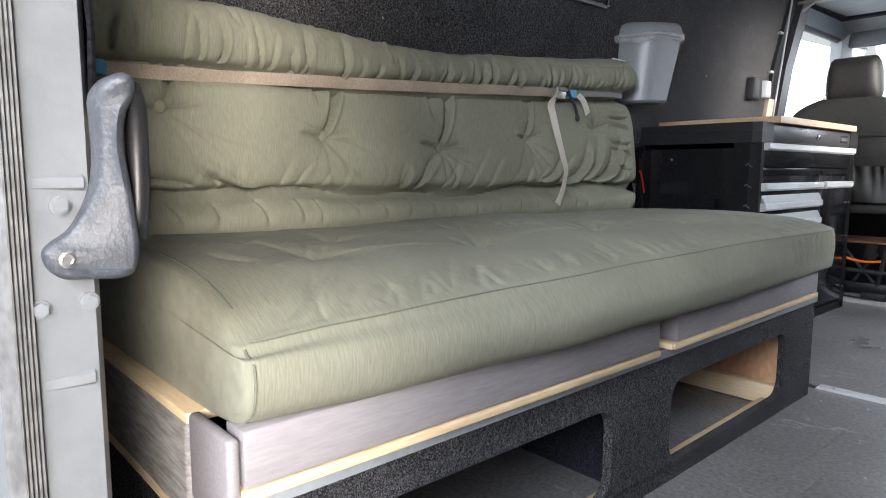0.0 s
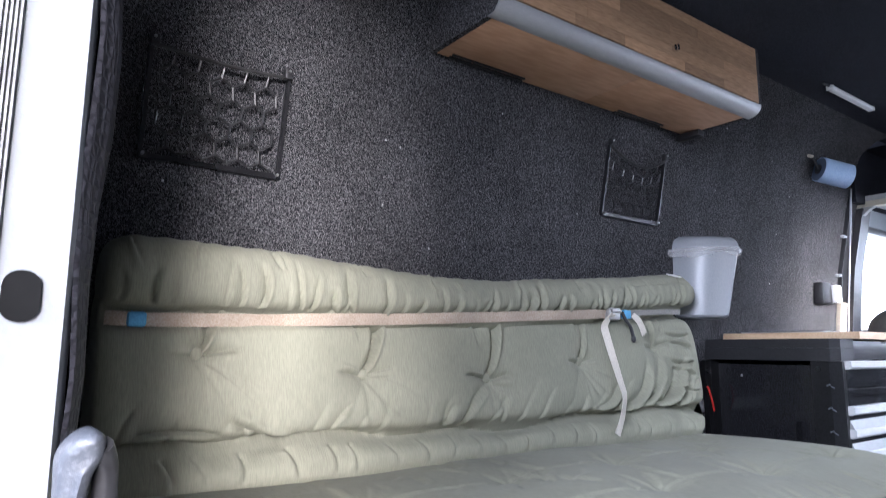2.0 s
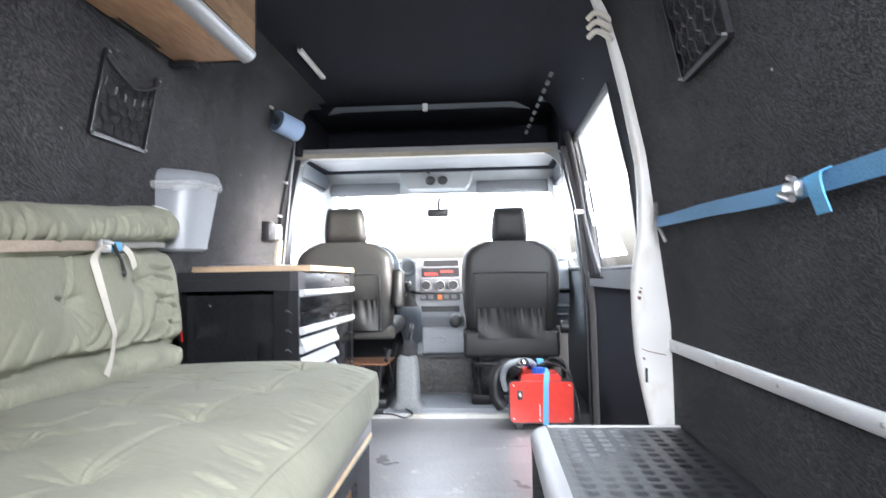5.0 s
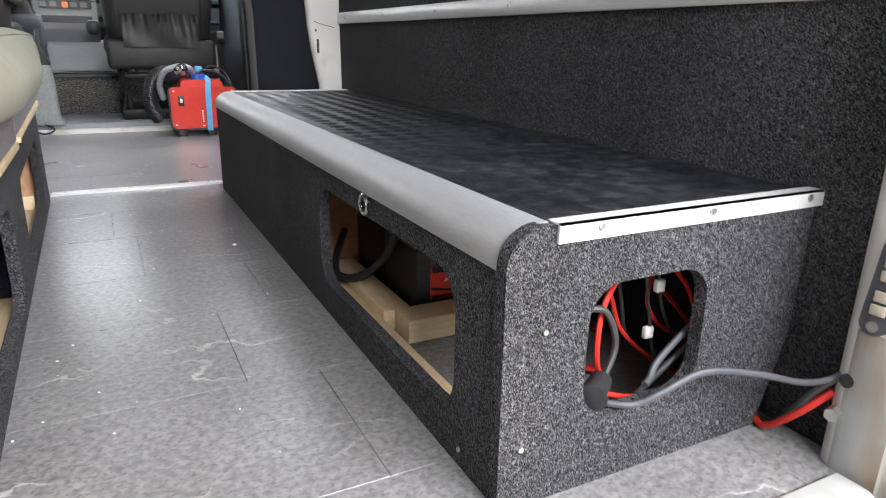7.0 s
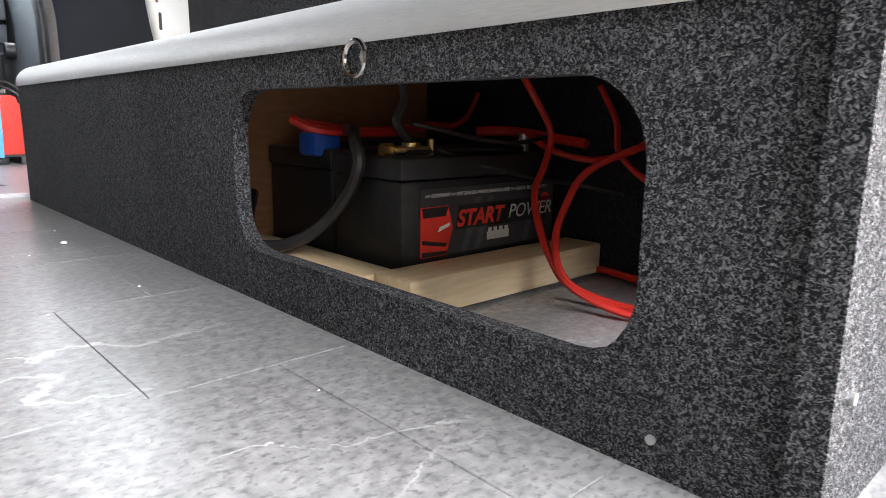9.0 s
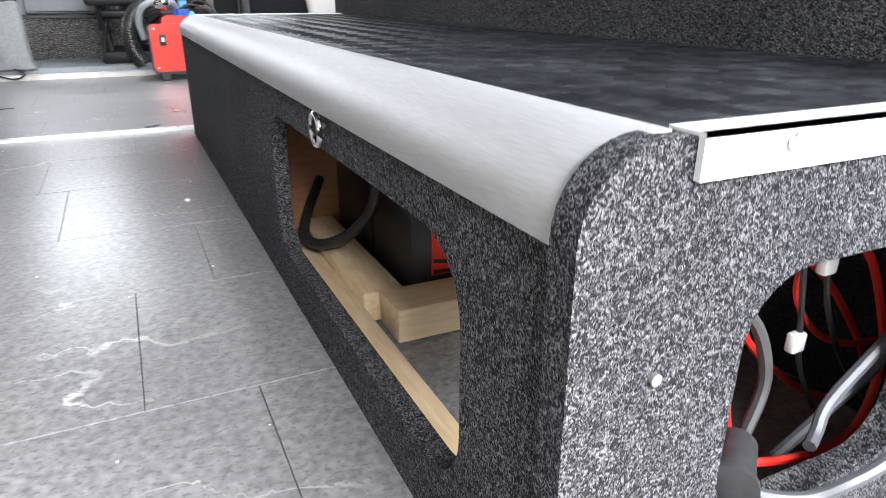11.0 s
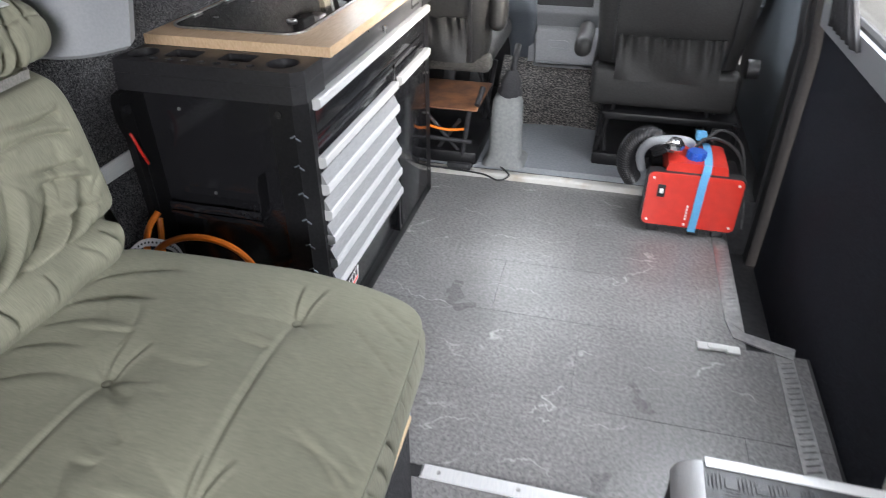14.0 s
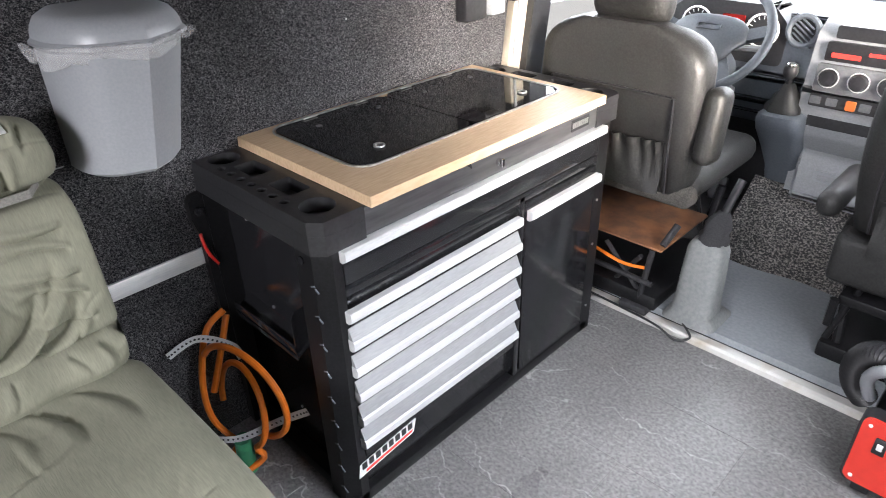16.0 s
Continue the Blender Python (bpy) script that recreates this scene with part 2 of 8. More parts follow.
PINE_X = mat("raw_pine_crosswise", (0.80, 0.65, 0.43), (0.70, 0.54, 0.32), scale=22, rough=0.55, stretch=(1, 7, 9), bump=0.1, big=0.1)
BEECH = mat("beech_worktop", (0.62, 0.455, 0.295), (0.53, 0.37, 0.225), scale=24, rough=0.4, stretch=(8, 1, 4), bump=0.06, big=0.1)
PLY = mat("brown_plywood", (0.40, 0.20, 0.10), (0.32, 0.15, 0.07), scale=16, rough=0.6, stretch=(2, 1, 8), bump=0.06, big=0.15)
PLY_LIGHT = mat("light_plywood", (0.60, 0.36, 0.215), (0.50, 0.285, 0.16), scale=14, rough=0.55, stretch=(6, 1, 3), big=0.12)
OAK = mat("oak_stave", (0.43, 0.275, 0.16), (0.30, 0.18, 0.095), scale=30, rough=0.5, stretch=(9, 1, 11), bump=0.08, big=0.1, per_object=0.28)
BLACK_STEEL = mat("black_powder_coat", (0.010, 0.010, 0.011), (0.016, 0.016, 0.018), scale=200, rough=0.13, bump=0.02, rvar=0.04)
BLACK_MATT = mat("black_matt_steel", (0.006, 0.006, 0.0065), (0.011, 0.011, 0.012), scale=150, rough=0.38, bump=0.06, spec=0.3)
BLACK_PLASTIC = mat("black_plastic", (0.014, 0.014, 0.015), (0.022, 0.022, 0.024), scale=120, rough=0.42, bump=0.06)
BLACK_GLASS = mat("black_hob_glass", (0.004, 0.004, 0.005), (0.006, 0.006, 0.006), scale=3, rough=0.05, rvar=0.02, spec=0.6)
GREY_PLASTIC = mat("grey_bin_plastic", (0.27, 0.285, 0.30), (0.30, 0.31, 0.325), scale=200, rough=0.36, bump=0.02, big=0.05)
LINER = mat("milky_plastic_film", (0.66, 0.66, 0.66), (0.80, 0.80, 0.80), scale=25, rough=0.22, bump=0.9, bscale=70)
LINER.node_tree.nodes["Principled BSDF"].inputs["Alpha"].default_value = 0.22
RED = mat("red_enamel", (0.62, 0.035, 0.02), (0.55, 0.03, 0.018), scale=30, rough=0.32, coat=0.3, big=0.06)
BLUE = mat("blue_plastic", (0.02, 0.09, 0.42), (0.015, 0.07, 0.34), scale=50, rough=0.35)
BLUE_WEB = mat("blue_webbing", (0.08, 0.22, 0.40), (0.13, 0.30, 0.50), scale=300, rough=0.8, bump=0.3, big=0.15)
BLUE_TAPE = mat("light_blue_webbing", (0.12, 0.38, 0.62), (0.09, 0.30, 0.54), scale=250, rough=0.7, bump=0.2)
BEIGE_WEB = mat("beige_webbing", (0.34, 0.265, 0.20), (0.42, 0.36, 0.29), scale=260, rough=0.85, bump=0.35, big=0.2, bigscale=6)
GREY_WEB = mat("grey_webbing", (0.27, 0.26, 0.24), (0.20, 0.195, 0.18), scale=260, rough=0.9, bump=0.35)
WHITE_WEB = mat("white_webbing", (0.58, 0.54, 0.47), (0.50, 0.46, 0.40), scale=260, rough=0.85, bump=0.35)
LEATHER = mat("black_leather", (0.014, 0.014, 0.0136), (0.024, 0.0238, 0.023), scale=180, rough=0.46, bump=0.22, bscale=220, big=0.2, spec=0.4)
SEAT_CLOTH = mat("dark_seat_cloth", (0.045, 0.042, 0.038), (0.085, 0.08, 0.072), scale=240, rough=0.95, bump=0.4, spec=0.25)
DASH = mat("blue_grey_dash_plastic", (0.088, 0.102, 0.118), (0.11, 0.124, 0.14), scale=160, rough=0.5, bump=0.12, big=0.06)
WHEEL_GREY = mat("blue_grey_wheel_plastic", (0.060, 0.070, 0.084), (0.078, 0.088, 0.10), scale=160, rough=0.5, bump=0.12, big=0.06)
DASH_LIGHT = mat("light_grey_dash_plastic", (0.25, 0.26, 0.27), (0.29, 0.30, 0.31), scale=160, rough=0.5, bump=0.1, big=0.06)
HEADLINER = mat("grey_headliner", (0.25, 0.255, 0.26), (0.29, 0.295, 0.295), scale=300, rough=0.9, bump=0.1)
VISOR = mat("dark_grey_visor", (0.12, 0.125, 0.135), (0.15, 0.155, 0.16), scale=200, rough=0.85, bump=0.1)
CAB_MAT = mat("grey_rubber_mat", (0.22, 0.24, 0.26), (0.27, 0.285, 0.30), scale=90, rough=0.5, bump=0.1, big=0.12)
CAB_CARPET = mat("speckled_cab_carpet", (0.025, 0.025, 0.026), (0.26, 0.24, 0.22), scale=150, rough=0.95, bump=1.0, lo=0.44, hi=0.70, detail=3)
BOOT = mat("grey_moulded_plastic", (0.155, 0.165, 0.165), (0.20, 0.205, 0.20), scale=90, rough=0.55, bump=0.06, big=0.15)
RUST = mat("rusty_steel", (0.20, 0.085, 0.035), (0.10, 0.045, 0.025), scale=18, rough=0.7, bump=0.3, big=0.3)
ORANGE = mat("orange_gas_hose", (0.78, 0.20, 0.015), (0.68, 0.16, 0.012), scale=40, rough=0.4)
RED_WIRE = mat("red_cable", (0.60, 0.03, 0.02), (0.50, 0.02, 0.015), scale=40, rough=0.4)
BLACK_WIRE = mat("black_cable", (0.016, 0.016, 0.017), (0.03, 0.03, 0.03), scale=40, rough=0.45)
GREY_WIRE = mat("grey_cable", (0.045, 0.048, 0.055), (0.065, 0.068, 0.075), scale=40, rough=0.45)
WHITE_PLASTIC = mat("white_plastic", (0.72, 0.72, 0.70), (0.66, 0.66, 0.64), scale=60, rough=0.4)
PAPER_BLUE = mat("blue_paper_roll", (0.30, 0.42, 0.62), (0.38, 0.50, 0.68), scale=200, rough=0.9, bump=0.2)
GREEN = mat("green_label", (0.03, 0.22, 0.10), (0.02, 0.16, 0.08), scale=40, rough=0.4)
LABEL_GREY = mat("dark_grey_print", (0.05, 0.05, 0.055), (0.07, 0.07, 0.075), scale=20, rough=0.35)
PRINT_WHITE = mat("white_print", (0.78, 0.78, 0.76), (0.72, 0.72, 0.70), scale=40, rough=0.4)
PRINT_RED = mat("red_print", (0.82, 0.05, 0.03), (0.75, 0.04, 0.03), scale=40, rough=0.4)
BRASS = mat("brass", (0.60, 0.42, 0.18), (0.5, 0.36, 0.16), scale=60, rough=0.3, metal=0.9)
QUILT = mat("dark_blue_quilt", (0.016, 0.016, 0.021), (0.032, 0.032, 0.041), scale=140, rough=0.7, bump=0.5, bscale=90, spec=0.3)


def knit(m, cell):
    """Raised honeycomb knit over a cloth."""
    n, l = m.node_tree.nodes, m.node_tree.links
    tc = n.new("ShaderNodeTexCoord")
    vor = n.new("ShaderNodeTexVoronoi")
    vor.feature = "DISTANCE_TO_EDGE"
    vor.inputs["Scale"].default_value, vor.inputs["Randomness"].default_value = 1 / cell, 0.35
    l.new(tc.outputs["Object"], vor.inputs["Vector"])
    bu = n.new("ShaderNodeBump")
    bu.inputs["Strength"].default_value, bu.inputs["Distance"].default_value = 1.0, 0.004
    bu.invert = True
    l.new(vor.outputs["Distance"], bu.inputs["Height"])
    l.new(bu.outputs["Normal"], n["Principled BSDF"].inputs["Normal"])


knit(QUILT, 0.011)
CURTAIN = mat("black_curtain", (0.02, 0.02, 0.022), (0.035, 0.034, 0.036), scale=260, rough=0.9, bump=0.2)
ASPHALT = mat("grey_concrete", (0.34, 0.34, 0.335), (0.42, 0.42, 0.41), scale=40, rough=0.9, bump=0.3, big=0.15, bigscale=0.4)
LAMP_WHITE = mat("milky_lamp_cover", (0.75, 0.75, 0.74), (0.80, 0.80, 0.79), scale=20, rough=0.35)
AMBER = mat("orange_plastic", (0.8, 0.20, 0.04), (0.7, 0.17, 0.03), scale=20, rough=0.4)


def vinyl():
    """Grey stone-look vinyl with dark specks and thin pale veins."""
    m = mat("stone_vinyl", (0.128, 0.126, 0.127), (0.268, 0.262, 0.258), scale=95, rough=0.29, bump=0.05, bscale=240, lo=0.30, hi=0.72, detail=12, per_object=0.06, big=0.15, bigscale=3.5, rvar=0.04, spec=0.58)
    n, l = m.node_tree.nodes, m.node_tree.links
    bs = n["Principled BSDF"]
    old = bs.inputs["Base Color"].links[0].from_socket
    tc = n.new("ShaderNodeTexCoord")
    geo = n.new("ShaderNodeNewGeometry")
    warp = n.new("ShaderNodeTexNoise")
    warp.inputs["Scale"].default_value, warp.inputs["Detail"].default_value = 22, 8
    l.new(geo.outputs["Position"], warp.inputs["Vector"])
    add = n.new("ShaderNodeMix")
    add.data_type = "VECTOR"
    add.inputs["Factor"].default_value = 0.07
    l.new(geo.outputs["Position"], add.inputs["A"])
    l.new(warp.outputs["Color"], add.inputs["B"])
    runs = n.new("ShaderNodeMapping")
    runs.inputs["Rotation"].default_value, runs.inputs["Scale"].default_value = (0, 0, radians(-32)), (0.55, 1.6, 1)
    l.new(add.outputs["Result"], runs.inputs["Vector"])
    vein = n.new("ShaderNodeTexNoise")
    vein.inputs["Scale"].default_value, vein.inputs["Detail"].default_value = 3.2, 2
    l.new(runs.outputs["Vector"], vein.inputs["Vector"])
    level = n.new("ShaderNodeMath")
    level.operation = "SUBTRACT"
    level.inputs[1].default_value = 0.5
    l.new(vein.outputs["Fac"], level.inputs[0])
    near_level = n.new("ShaderNodeMath")
    near_level.operation = "ABSOLUTE"
    l.new(level.outputs["Value"], near_level.inputs[0])
    thin = n.new("ShaderNodeMapRange")
    thin.inputs["From Min"].default_value, thin.inputs["From Max"].default_value = 0.0015, 0.006
    thin.inputs["To Min"].default_value, thin.inputs["To Max"].default_value = 1.0, 0.0
    l.new(near_level.outputs["Value"], thin.inputs["Value"])
    gaps = n.new("ShaderNodeTexNoise")
    gaps.inputs["Scale"].default_value = 5.5
    l.new(geo.outputs["Position"], gaps.inputs["Vector"])
    some = n.new("ShaderNodeMapRange")
    some.inputs["From Min"].default_value, some.inputs["From Max"].default_value = 0.47, 0.60
    some.inputs["To Max"].default_value = 0.6
    l.new(gaps.outputs["Fac"], some.inputs["Value"])
    mask = n.new("ShaderNodeMath")
    mask.operation = "MULTIPLY"
    l.new(thin.outputs["Result"], mask.inputs[0])
    l.new(some.outputs["Result"], mask.inputs[1])
    mix = n.new("ShaderNodeMix")
    mix.data_type = "RGBA"
    l.new(mask.outputs["Value"], mix.inputs["Factor"])
    l.new(old, mix.inputs["A"])
    mix.inputs["B"].default_value = (0.54, 0.53, 0.515, 1)
    speck = n.new("ShaderNodeTexNoise")
    speck.inputs["Scale"].default_value, speck.inputs["Detail"].default_value = 175, 5
    longer = n.new("ShaderNodeMapping")
    longer.inputs["Rotation"].default_value, longer.inputs["Scale"].default_value = (0, 0, 0.4), (0.8, 1.2, 1)
    l.new(geo.outputs["Position"], longer.inputs["Vector"])
    l.new(longer.outputs["Vector"], speck.inputs["Vector"])
    dark = n.new("ShaderNodeMapRange")
    dark.inputs["From Min"].default_value, dark.inputs["From Max"].default_value = 0.54, 0.64
    dark.inputs["To Max"].default_value = 0.55
    l.new(speck.outputs["Fac"], dark.inputs["Value"])
    mix2 = n.new("ShaderNodeMix")
    mix2.data_type = "RGBA"
    l.new(dark.outputs["Result"], mix2.inputs["Factor"])
    l.new(mix.outputs["Result"], mix2.inputs["A"])
    mix2.inputs["B"].default_value = (0.06, 0.058, 0.06, 1)
    l.new(mix2.outputs["Result"], bs.inputs["Base Color"])
    return m


VINYL = vinyl()


def glass():
    m = bpy.data.materials.new("window_glass")
    m.use_nodes = True
    n, l = m.node_tree.nodes, m.node_tree.links
    bs = n["Principled BSDF"]
    bs.inputs["Transmission Weight"].default_value = 1.0
    bs.inputs["Roughness"].default_value = 0.0
    bs.inputs["IOR"].default_value = 1.1
    bs.inputs["Base Color"].default_value = (0.95, 0.97, 0.96, 1)
    return m


GLASS = glass()


def glow(name, colour, strength):
    m = bpy.data.materials.new(name)
    m.use_nodes = True
    bs = m.node_tree.nodes["Principled BSDF"]
    bs.inputs["Base Color"].default_value = (*colour, 1)
    bs.inputs["Emission Color"].default_value = (*colour, 1)
    bs.inputs["Emission Strength"].default_value = strength
    return m


RED_DISPLAY = glow("red_lit_display", (0.9, 0.03, 0.02), 0.35)

# ---- the van's shell ----
PROFILE = ((0.0, -0.83), (0.6, -0.825), (0.96, -0.785), (1.13, -0.765), (1.4, -0.71), (1.58, -0.66), (1.66, -0.62), (1.70, -0.56), (1.715, -0.50))
MID = 0.045


def wall_x(z, side=-1):
    for (z0, x0), (z1, x1) in zip(PROFILE, PROFILE[1:]):
        if z <= z1:
            x = x0 + (x1 - x0) * max(0, (z - z0)) / (z1 - z0)
            return x if side < 0 else 2 * MID - x
    return PROFILE[-1][1] if side < 0 else 2 * MID - PROFILE[-1][1]


def wall_panel(bm, y0, y1, z0, z1, side, inset=0.0, thick=0.035):
    zs = [z0] + [z for z, _ in PROFILE if z0 < z < z1] + [z1]
    inner = [(wall_x(z, side) - side * inset, z) for z in zs]
    outer = [(wall_x(z, side) - side * inset + side * thick, z + (thick * 0.6 if z > 1.62 else 0)) for z in zs]
    return slab_y(bm, inner + outer[::-1], [], y0, y1)


bm = B()
wall_panel(bm, -0.05, 3.17, -0.02, 1.715, -1)
wall_left = structure("wall_left", bm, CARPET, "charcoal felt-lined van side wall", "wall")
bm = B()
wall_panel(bm, -0.083, 1.768, -0.02, 1.715, 1)
structure("wall_right", bm, FELT_FINE, "charcoal felt-lined van side wall behind the storage box", "wall")
# Ceiling shade is put into its colour: felt darker and bluer than the walls.
bm = B()
box(bm, -0.56, 0.65, -0.10, 3.30, 1.717, 1.75)
structure("ceiling", bm, CARPET_DARK, "felt-lined van ceiling with its shade in the colour", "ceiling")
bm = B()
box(bm, -0.80, 0.88, -0.16, -0.075, 1.635, 1.80, 0.01)
structure("rear_lintel", bm, DOOR_PAINT, "painted steel beam over the rear doors", "beam")

# sub-floor, threshold, step
bm = B()
box(bm, -0.82, 0.752, -0.12, 3.25, -0.05, -0.004)
box(bm, 0.752, 0.915, -0.12, 2.405, -0.05, -0.004)
floor = structure("floor", bm, RUBBER, "grey stone-look vinyl van floor", "floor")
bm = B()
slab_x(bm, [(-0.168, -0.03), (-0.168, 0.004), (-0.160, 0.008), (-0.124, 0.008), (-0.120, 0.004), (-0.120, -0.03)], [], -0.72, 0.86)
structure("threshold", bm, mat("dull_threshold_metal", (0.44, 0.44, 0.42), (0.36, 0.36, 0.345), scale=18, rough=0.4, metal=0.2, bump=0.05, big=0.15), "pale metal threshold strip at the rear opening", "threshold")
bm = B()
box(bm, -0.78, 0.90, -0.40, -0.17, -0.09, -0.035, 0.012)
structure("rear_step", bm, RUSTY_PAINT, "worn metal rear step below the threshold", "step")
bm = B()
slab_y(bm, [(-0.012, 0.0), (-0.006, 0.007), (0.492, 0.007), (0.498, 0.0)], [], 1.772, 1.806)
cover = structure("floor_trim", bm, RAIL_WHITE, "pale aluminium cover strip across the aisle floor", "floor trim")
for x in (0.03, 0.21, 0.45):
    bm = B()
    cyl(bm, (x, 1.789, 0.006), (x, 1.789, 0.009), 0.005, n=10)
    part("screw", bm, STEEL, cover)

# cab floor and step well
bm = B()
box(bm, -0.84, 0.70, 3.25, 4.7, -0.06, 0.02)
box(bm, 0.70, 0.95, 2.405, 3.26, -0.30, -0.22)
box(bm, 0.7002, 0.97, 3.255, 4.7, -0.30, 0.0195)
box(bm, 0.735, 0.75, 2.405, 3.25, -0.25, -0.05)
structure("cab_floor", bm, RUBBER, "dark cab floor and door step well", "floor")
bm = B()
box(bm, -0.86, 0.95, 4.67, 4.72, -0.30, 0.84)
box(bm, -0.80, -0.24, 4.28, 4.30, 0.02, 0.50)
structure("firewall", bm, BLACK_PLASTIC, "black bulkhead behind the dashboard and footwell", "wall")
bm = B()
slab_z(bm, [(-0.45, 3.290), (0.70, 3.290), (0.70, 3.765), (-0.19, 3.765), (-0.45, 3.66)], [], 0.02, 0.045)
structure("rubber_mat", bm, CAB_MAT, "flat grey rubber mat on the cab floor", "mat")
bm = B()
cols, rows_ = 60, 24
grid = []
for j in range(rows_ + 1):
    g = j / rows_
    row = []
    for i in range(cols + 1):
        x = -0.235 + 1.0 * i / cols
        y = 3.752 + 0.30 * g + 0.010 * math.sin(x * 17)
        z = 0.050 + 0.215 * g ** 1.15 + 0.006 * noise.noise(Vector((x * 9, g * 4, 1)))
        row.append(bm.verts.new((x, y, z)))
    grid.append(row)
for j in range(rows_):
    for i in range(cols):
        bm.faces.new((grid[j][i], grid[j][i + 1], grid[j + 1][i + 1], grid[j + 1][i]))
geom = bmesh.ops.extrude_face_region(bm, geom=bm.faces[:])["geom"]
bmesh.ops.translate(bm, verts=[v for v in geom if isinstance(v, bmesh.types.BMVert)], vec=(0, 0.004, -0.022))
structure("cab_carpet", bm, CAB_CARPET, "speckled grey-brown carpet in the cab footwell", "carpet", 60)
bm = B()
slab_x(bm, [(3.245, -0.02), (3.245, 0.016), (3.252, 0.022), (3.282, 0.022), (3.288, 0.016), (3.288, -0.02)], [], -0.80, 0.70)
structure("sill_trim", bm, POST_PAINT, "chipped cream sill edge between cargo floor and cab", "sill")

# side-door edge trims: pressed tread plates
trims = thing("tread_trim", (0.78, 2.4, 0), "grey tread-plate edging along the side-door step", "floor trim", kind="structure")
for outline in ([(0.706, 2.52), (0.754, 2.47), (0.754, 3.16), (0.706, 3.16)], [(0.706, 2.518), (0.754, 2.468), (0.882, 2.428), (0.868, 2.38), (0.72, 2.44)], [(0.822, 1.72), (0.874, 1.72), (0.868, 2.378), (0.822, 2.392)]):
    bm = B()
    slab_z(bm, outline, [], 0.0004, 0.005)
    part("plate", bm, STEEL, trims)
bm = B()
for k in range(34):
    y = 2.52 + k * 0.018
    cyl(bm, (0.716, y, 0.005), (0.744, y + 0.010, 0.0065), 0.0022, n=6)
    y2 = 1.73 + k * 0.019
    cyl(bm, (0.832, y2, 0.005), (0.862, y2 + 0.010, 0.0065), 0.0022, n=6)
tagged(part("tread", bm, STEEL, trims), kind="stuff")

# rear body post with its marker lamp, seal and outer flange
bm = B()
slab_z(bm, [(0.884, -0.172), (0.874, -0.160), (0.874, -0.104), (0.882, -0.090), (0.90, -0.083), (0.99, -0.083), (0.99, -0.172)], [], -0.35, 1.72)
post = structure("rear_post", bm, POST_PAINT, "rust-stained white rear body post", "post")
bm = B()
slab_z(bm, [(0.8738, -0.158), (0.871, -0.150), (0.871, -0.110), (0.8738, -0.104)], [], -0.35, 0.176)
part("lower_cover", bm, RUSTY_PAINT, post, "rust-streaked grey lower post panel")
for y, z, r in ((-0.146, -0.045, 0.008), (-0.112, 0.34, 0.004), (-0.106, 0.113, 0.008)):
    bm = B()
    cyl(bm, (0.8745, y, z), (0.8695, y, z), r, n=14)
    part("hole", bm, BLACK_PLASTIC, post)
bm = B()
slab_z(bm, [(0.874, -0.173), (0.868, -0.177), (0.868, -0.188), (0.876, -0.194), (0.90, -0.194), (0.90, -0.1725)], [], -0.35, 1.72)
part("door_seal", bm, SEAL, post, "weathered grey rubber door seal")
bm = B()
slab_z(bm, [(0.892, -0.1945), (0.886, -0.202), (0.894, -0.212), (0.99, -0.222), (0.99, -0.1945)], [], -0.35, 1.72)
part("outer_flange", bm, RUSTY_PAINT, post, "dirty outer body flange")
bm = B()
slab_z(bm, [(0.90, -0.2125), (0.93, -0.240), (1.02, -0.245), (1.02, -0.2225), (0.99, -0.2225)], [], -0.35, 0.10)
part("bumper_corner", bm, RUBBER, post, "black bumper corner")
bm = B()
slab_z(bm, [(0.905, -0.2135), (0.935, -0.236), (1.02, -0.242), (1.02, -0.2225), (0.99, -0.2225)], [], 0.1005, 0.42)
part("tail_lamp", bm, mat("red_lamp_plastic", (0.45, 0.02, 0.015), (0.38, 0.015, 0.012), scale=30, rough=0.15, coat=0.5), post, "red tail lamp lens")
bm = B()
tilt = 0.09
prism(bm, rrect(-0.141, -0.110, 0.176, 0.289, 0.0152), [], lambda u, v: (0.874, u - (v - 0.2325) * tilt, v), lambda u, v: (0.866, u - (v - 0.2325) * tilt, v))
lamp = tagged(part("marker_lamp", bm, GREY_WIRE, None), "flat grey marker lamp with yellowed LEDs on the rear post", "lamp")
for zz in (0.206, 0.221, 0.244, 0.259):
    bm = B()
    yc = -0.1255 - (zz - 0.2325) * tilt
    box(bm, 0.8635, 0.867, yc - 0.008, yc + 0.008, zz - 0.006, zz + 0.006, 0.0015)
    part("led_block", bm, CREAM, lamp)
for zz in (0.187, 0.278):
    bm = B()
    yc = -0.1255 - (zz - 0.2325) * tilt
    cyl(bm, (0.8665, yc, zz), (0.864, yc, zz), 0.006, n=12)
    part("screw", bm, STEEL, lamp)
bm = B()
cyl(bm, (0.876, -0.100, 0.070), (0.860, -0.103, 0.070), 0.008, n=6)
part("bolt", bm, STEEL, post)
bm = B()
box(bm, 1.02, 1.08, -0.06, 0.76, -0.3, 1.7, 0.02)
structure("door_right", bm, DOOR_PAINT, "grey-white rear van door standing open", "door")

# left rear door, closed, with its free edge at the middle of the opening
bm = B()
slab_z(bm, [(-0.88, -0.135), (-0.88, -0.075), (0.030, -0.075), (0.044, -0.082), (0.048, -0.125), (0.035, -0.142), (-0.86, -0.142)], [], -0.06, 1.632)
door = structure("door_left", bm, DOOR_PAINT, "closed rear van door in grey-white paint", "door")
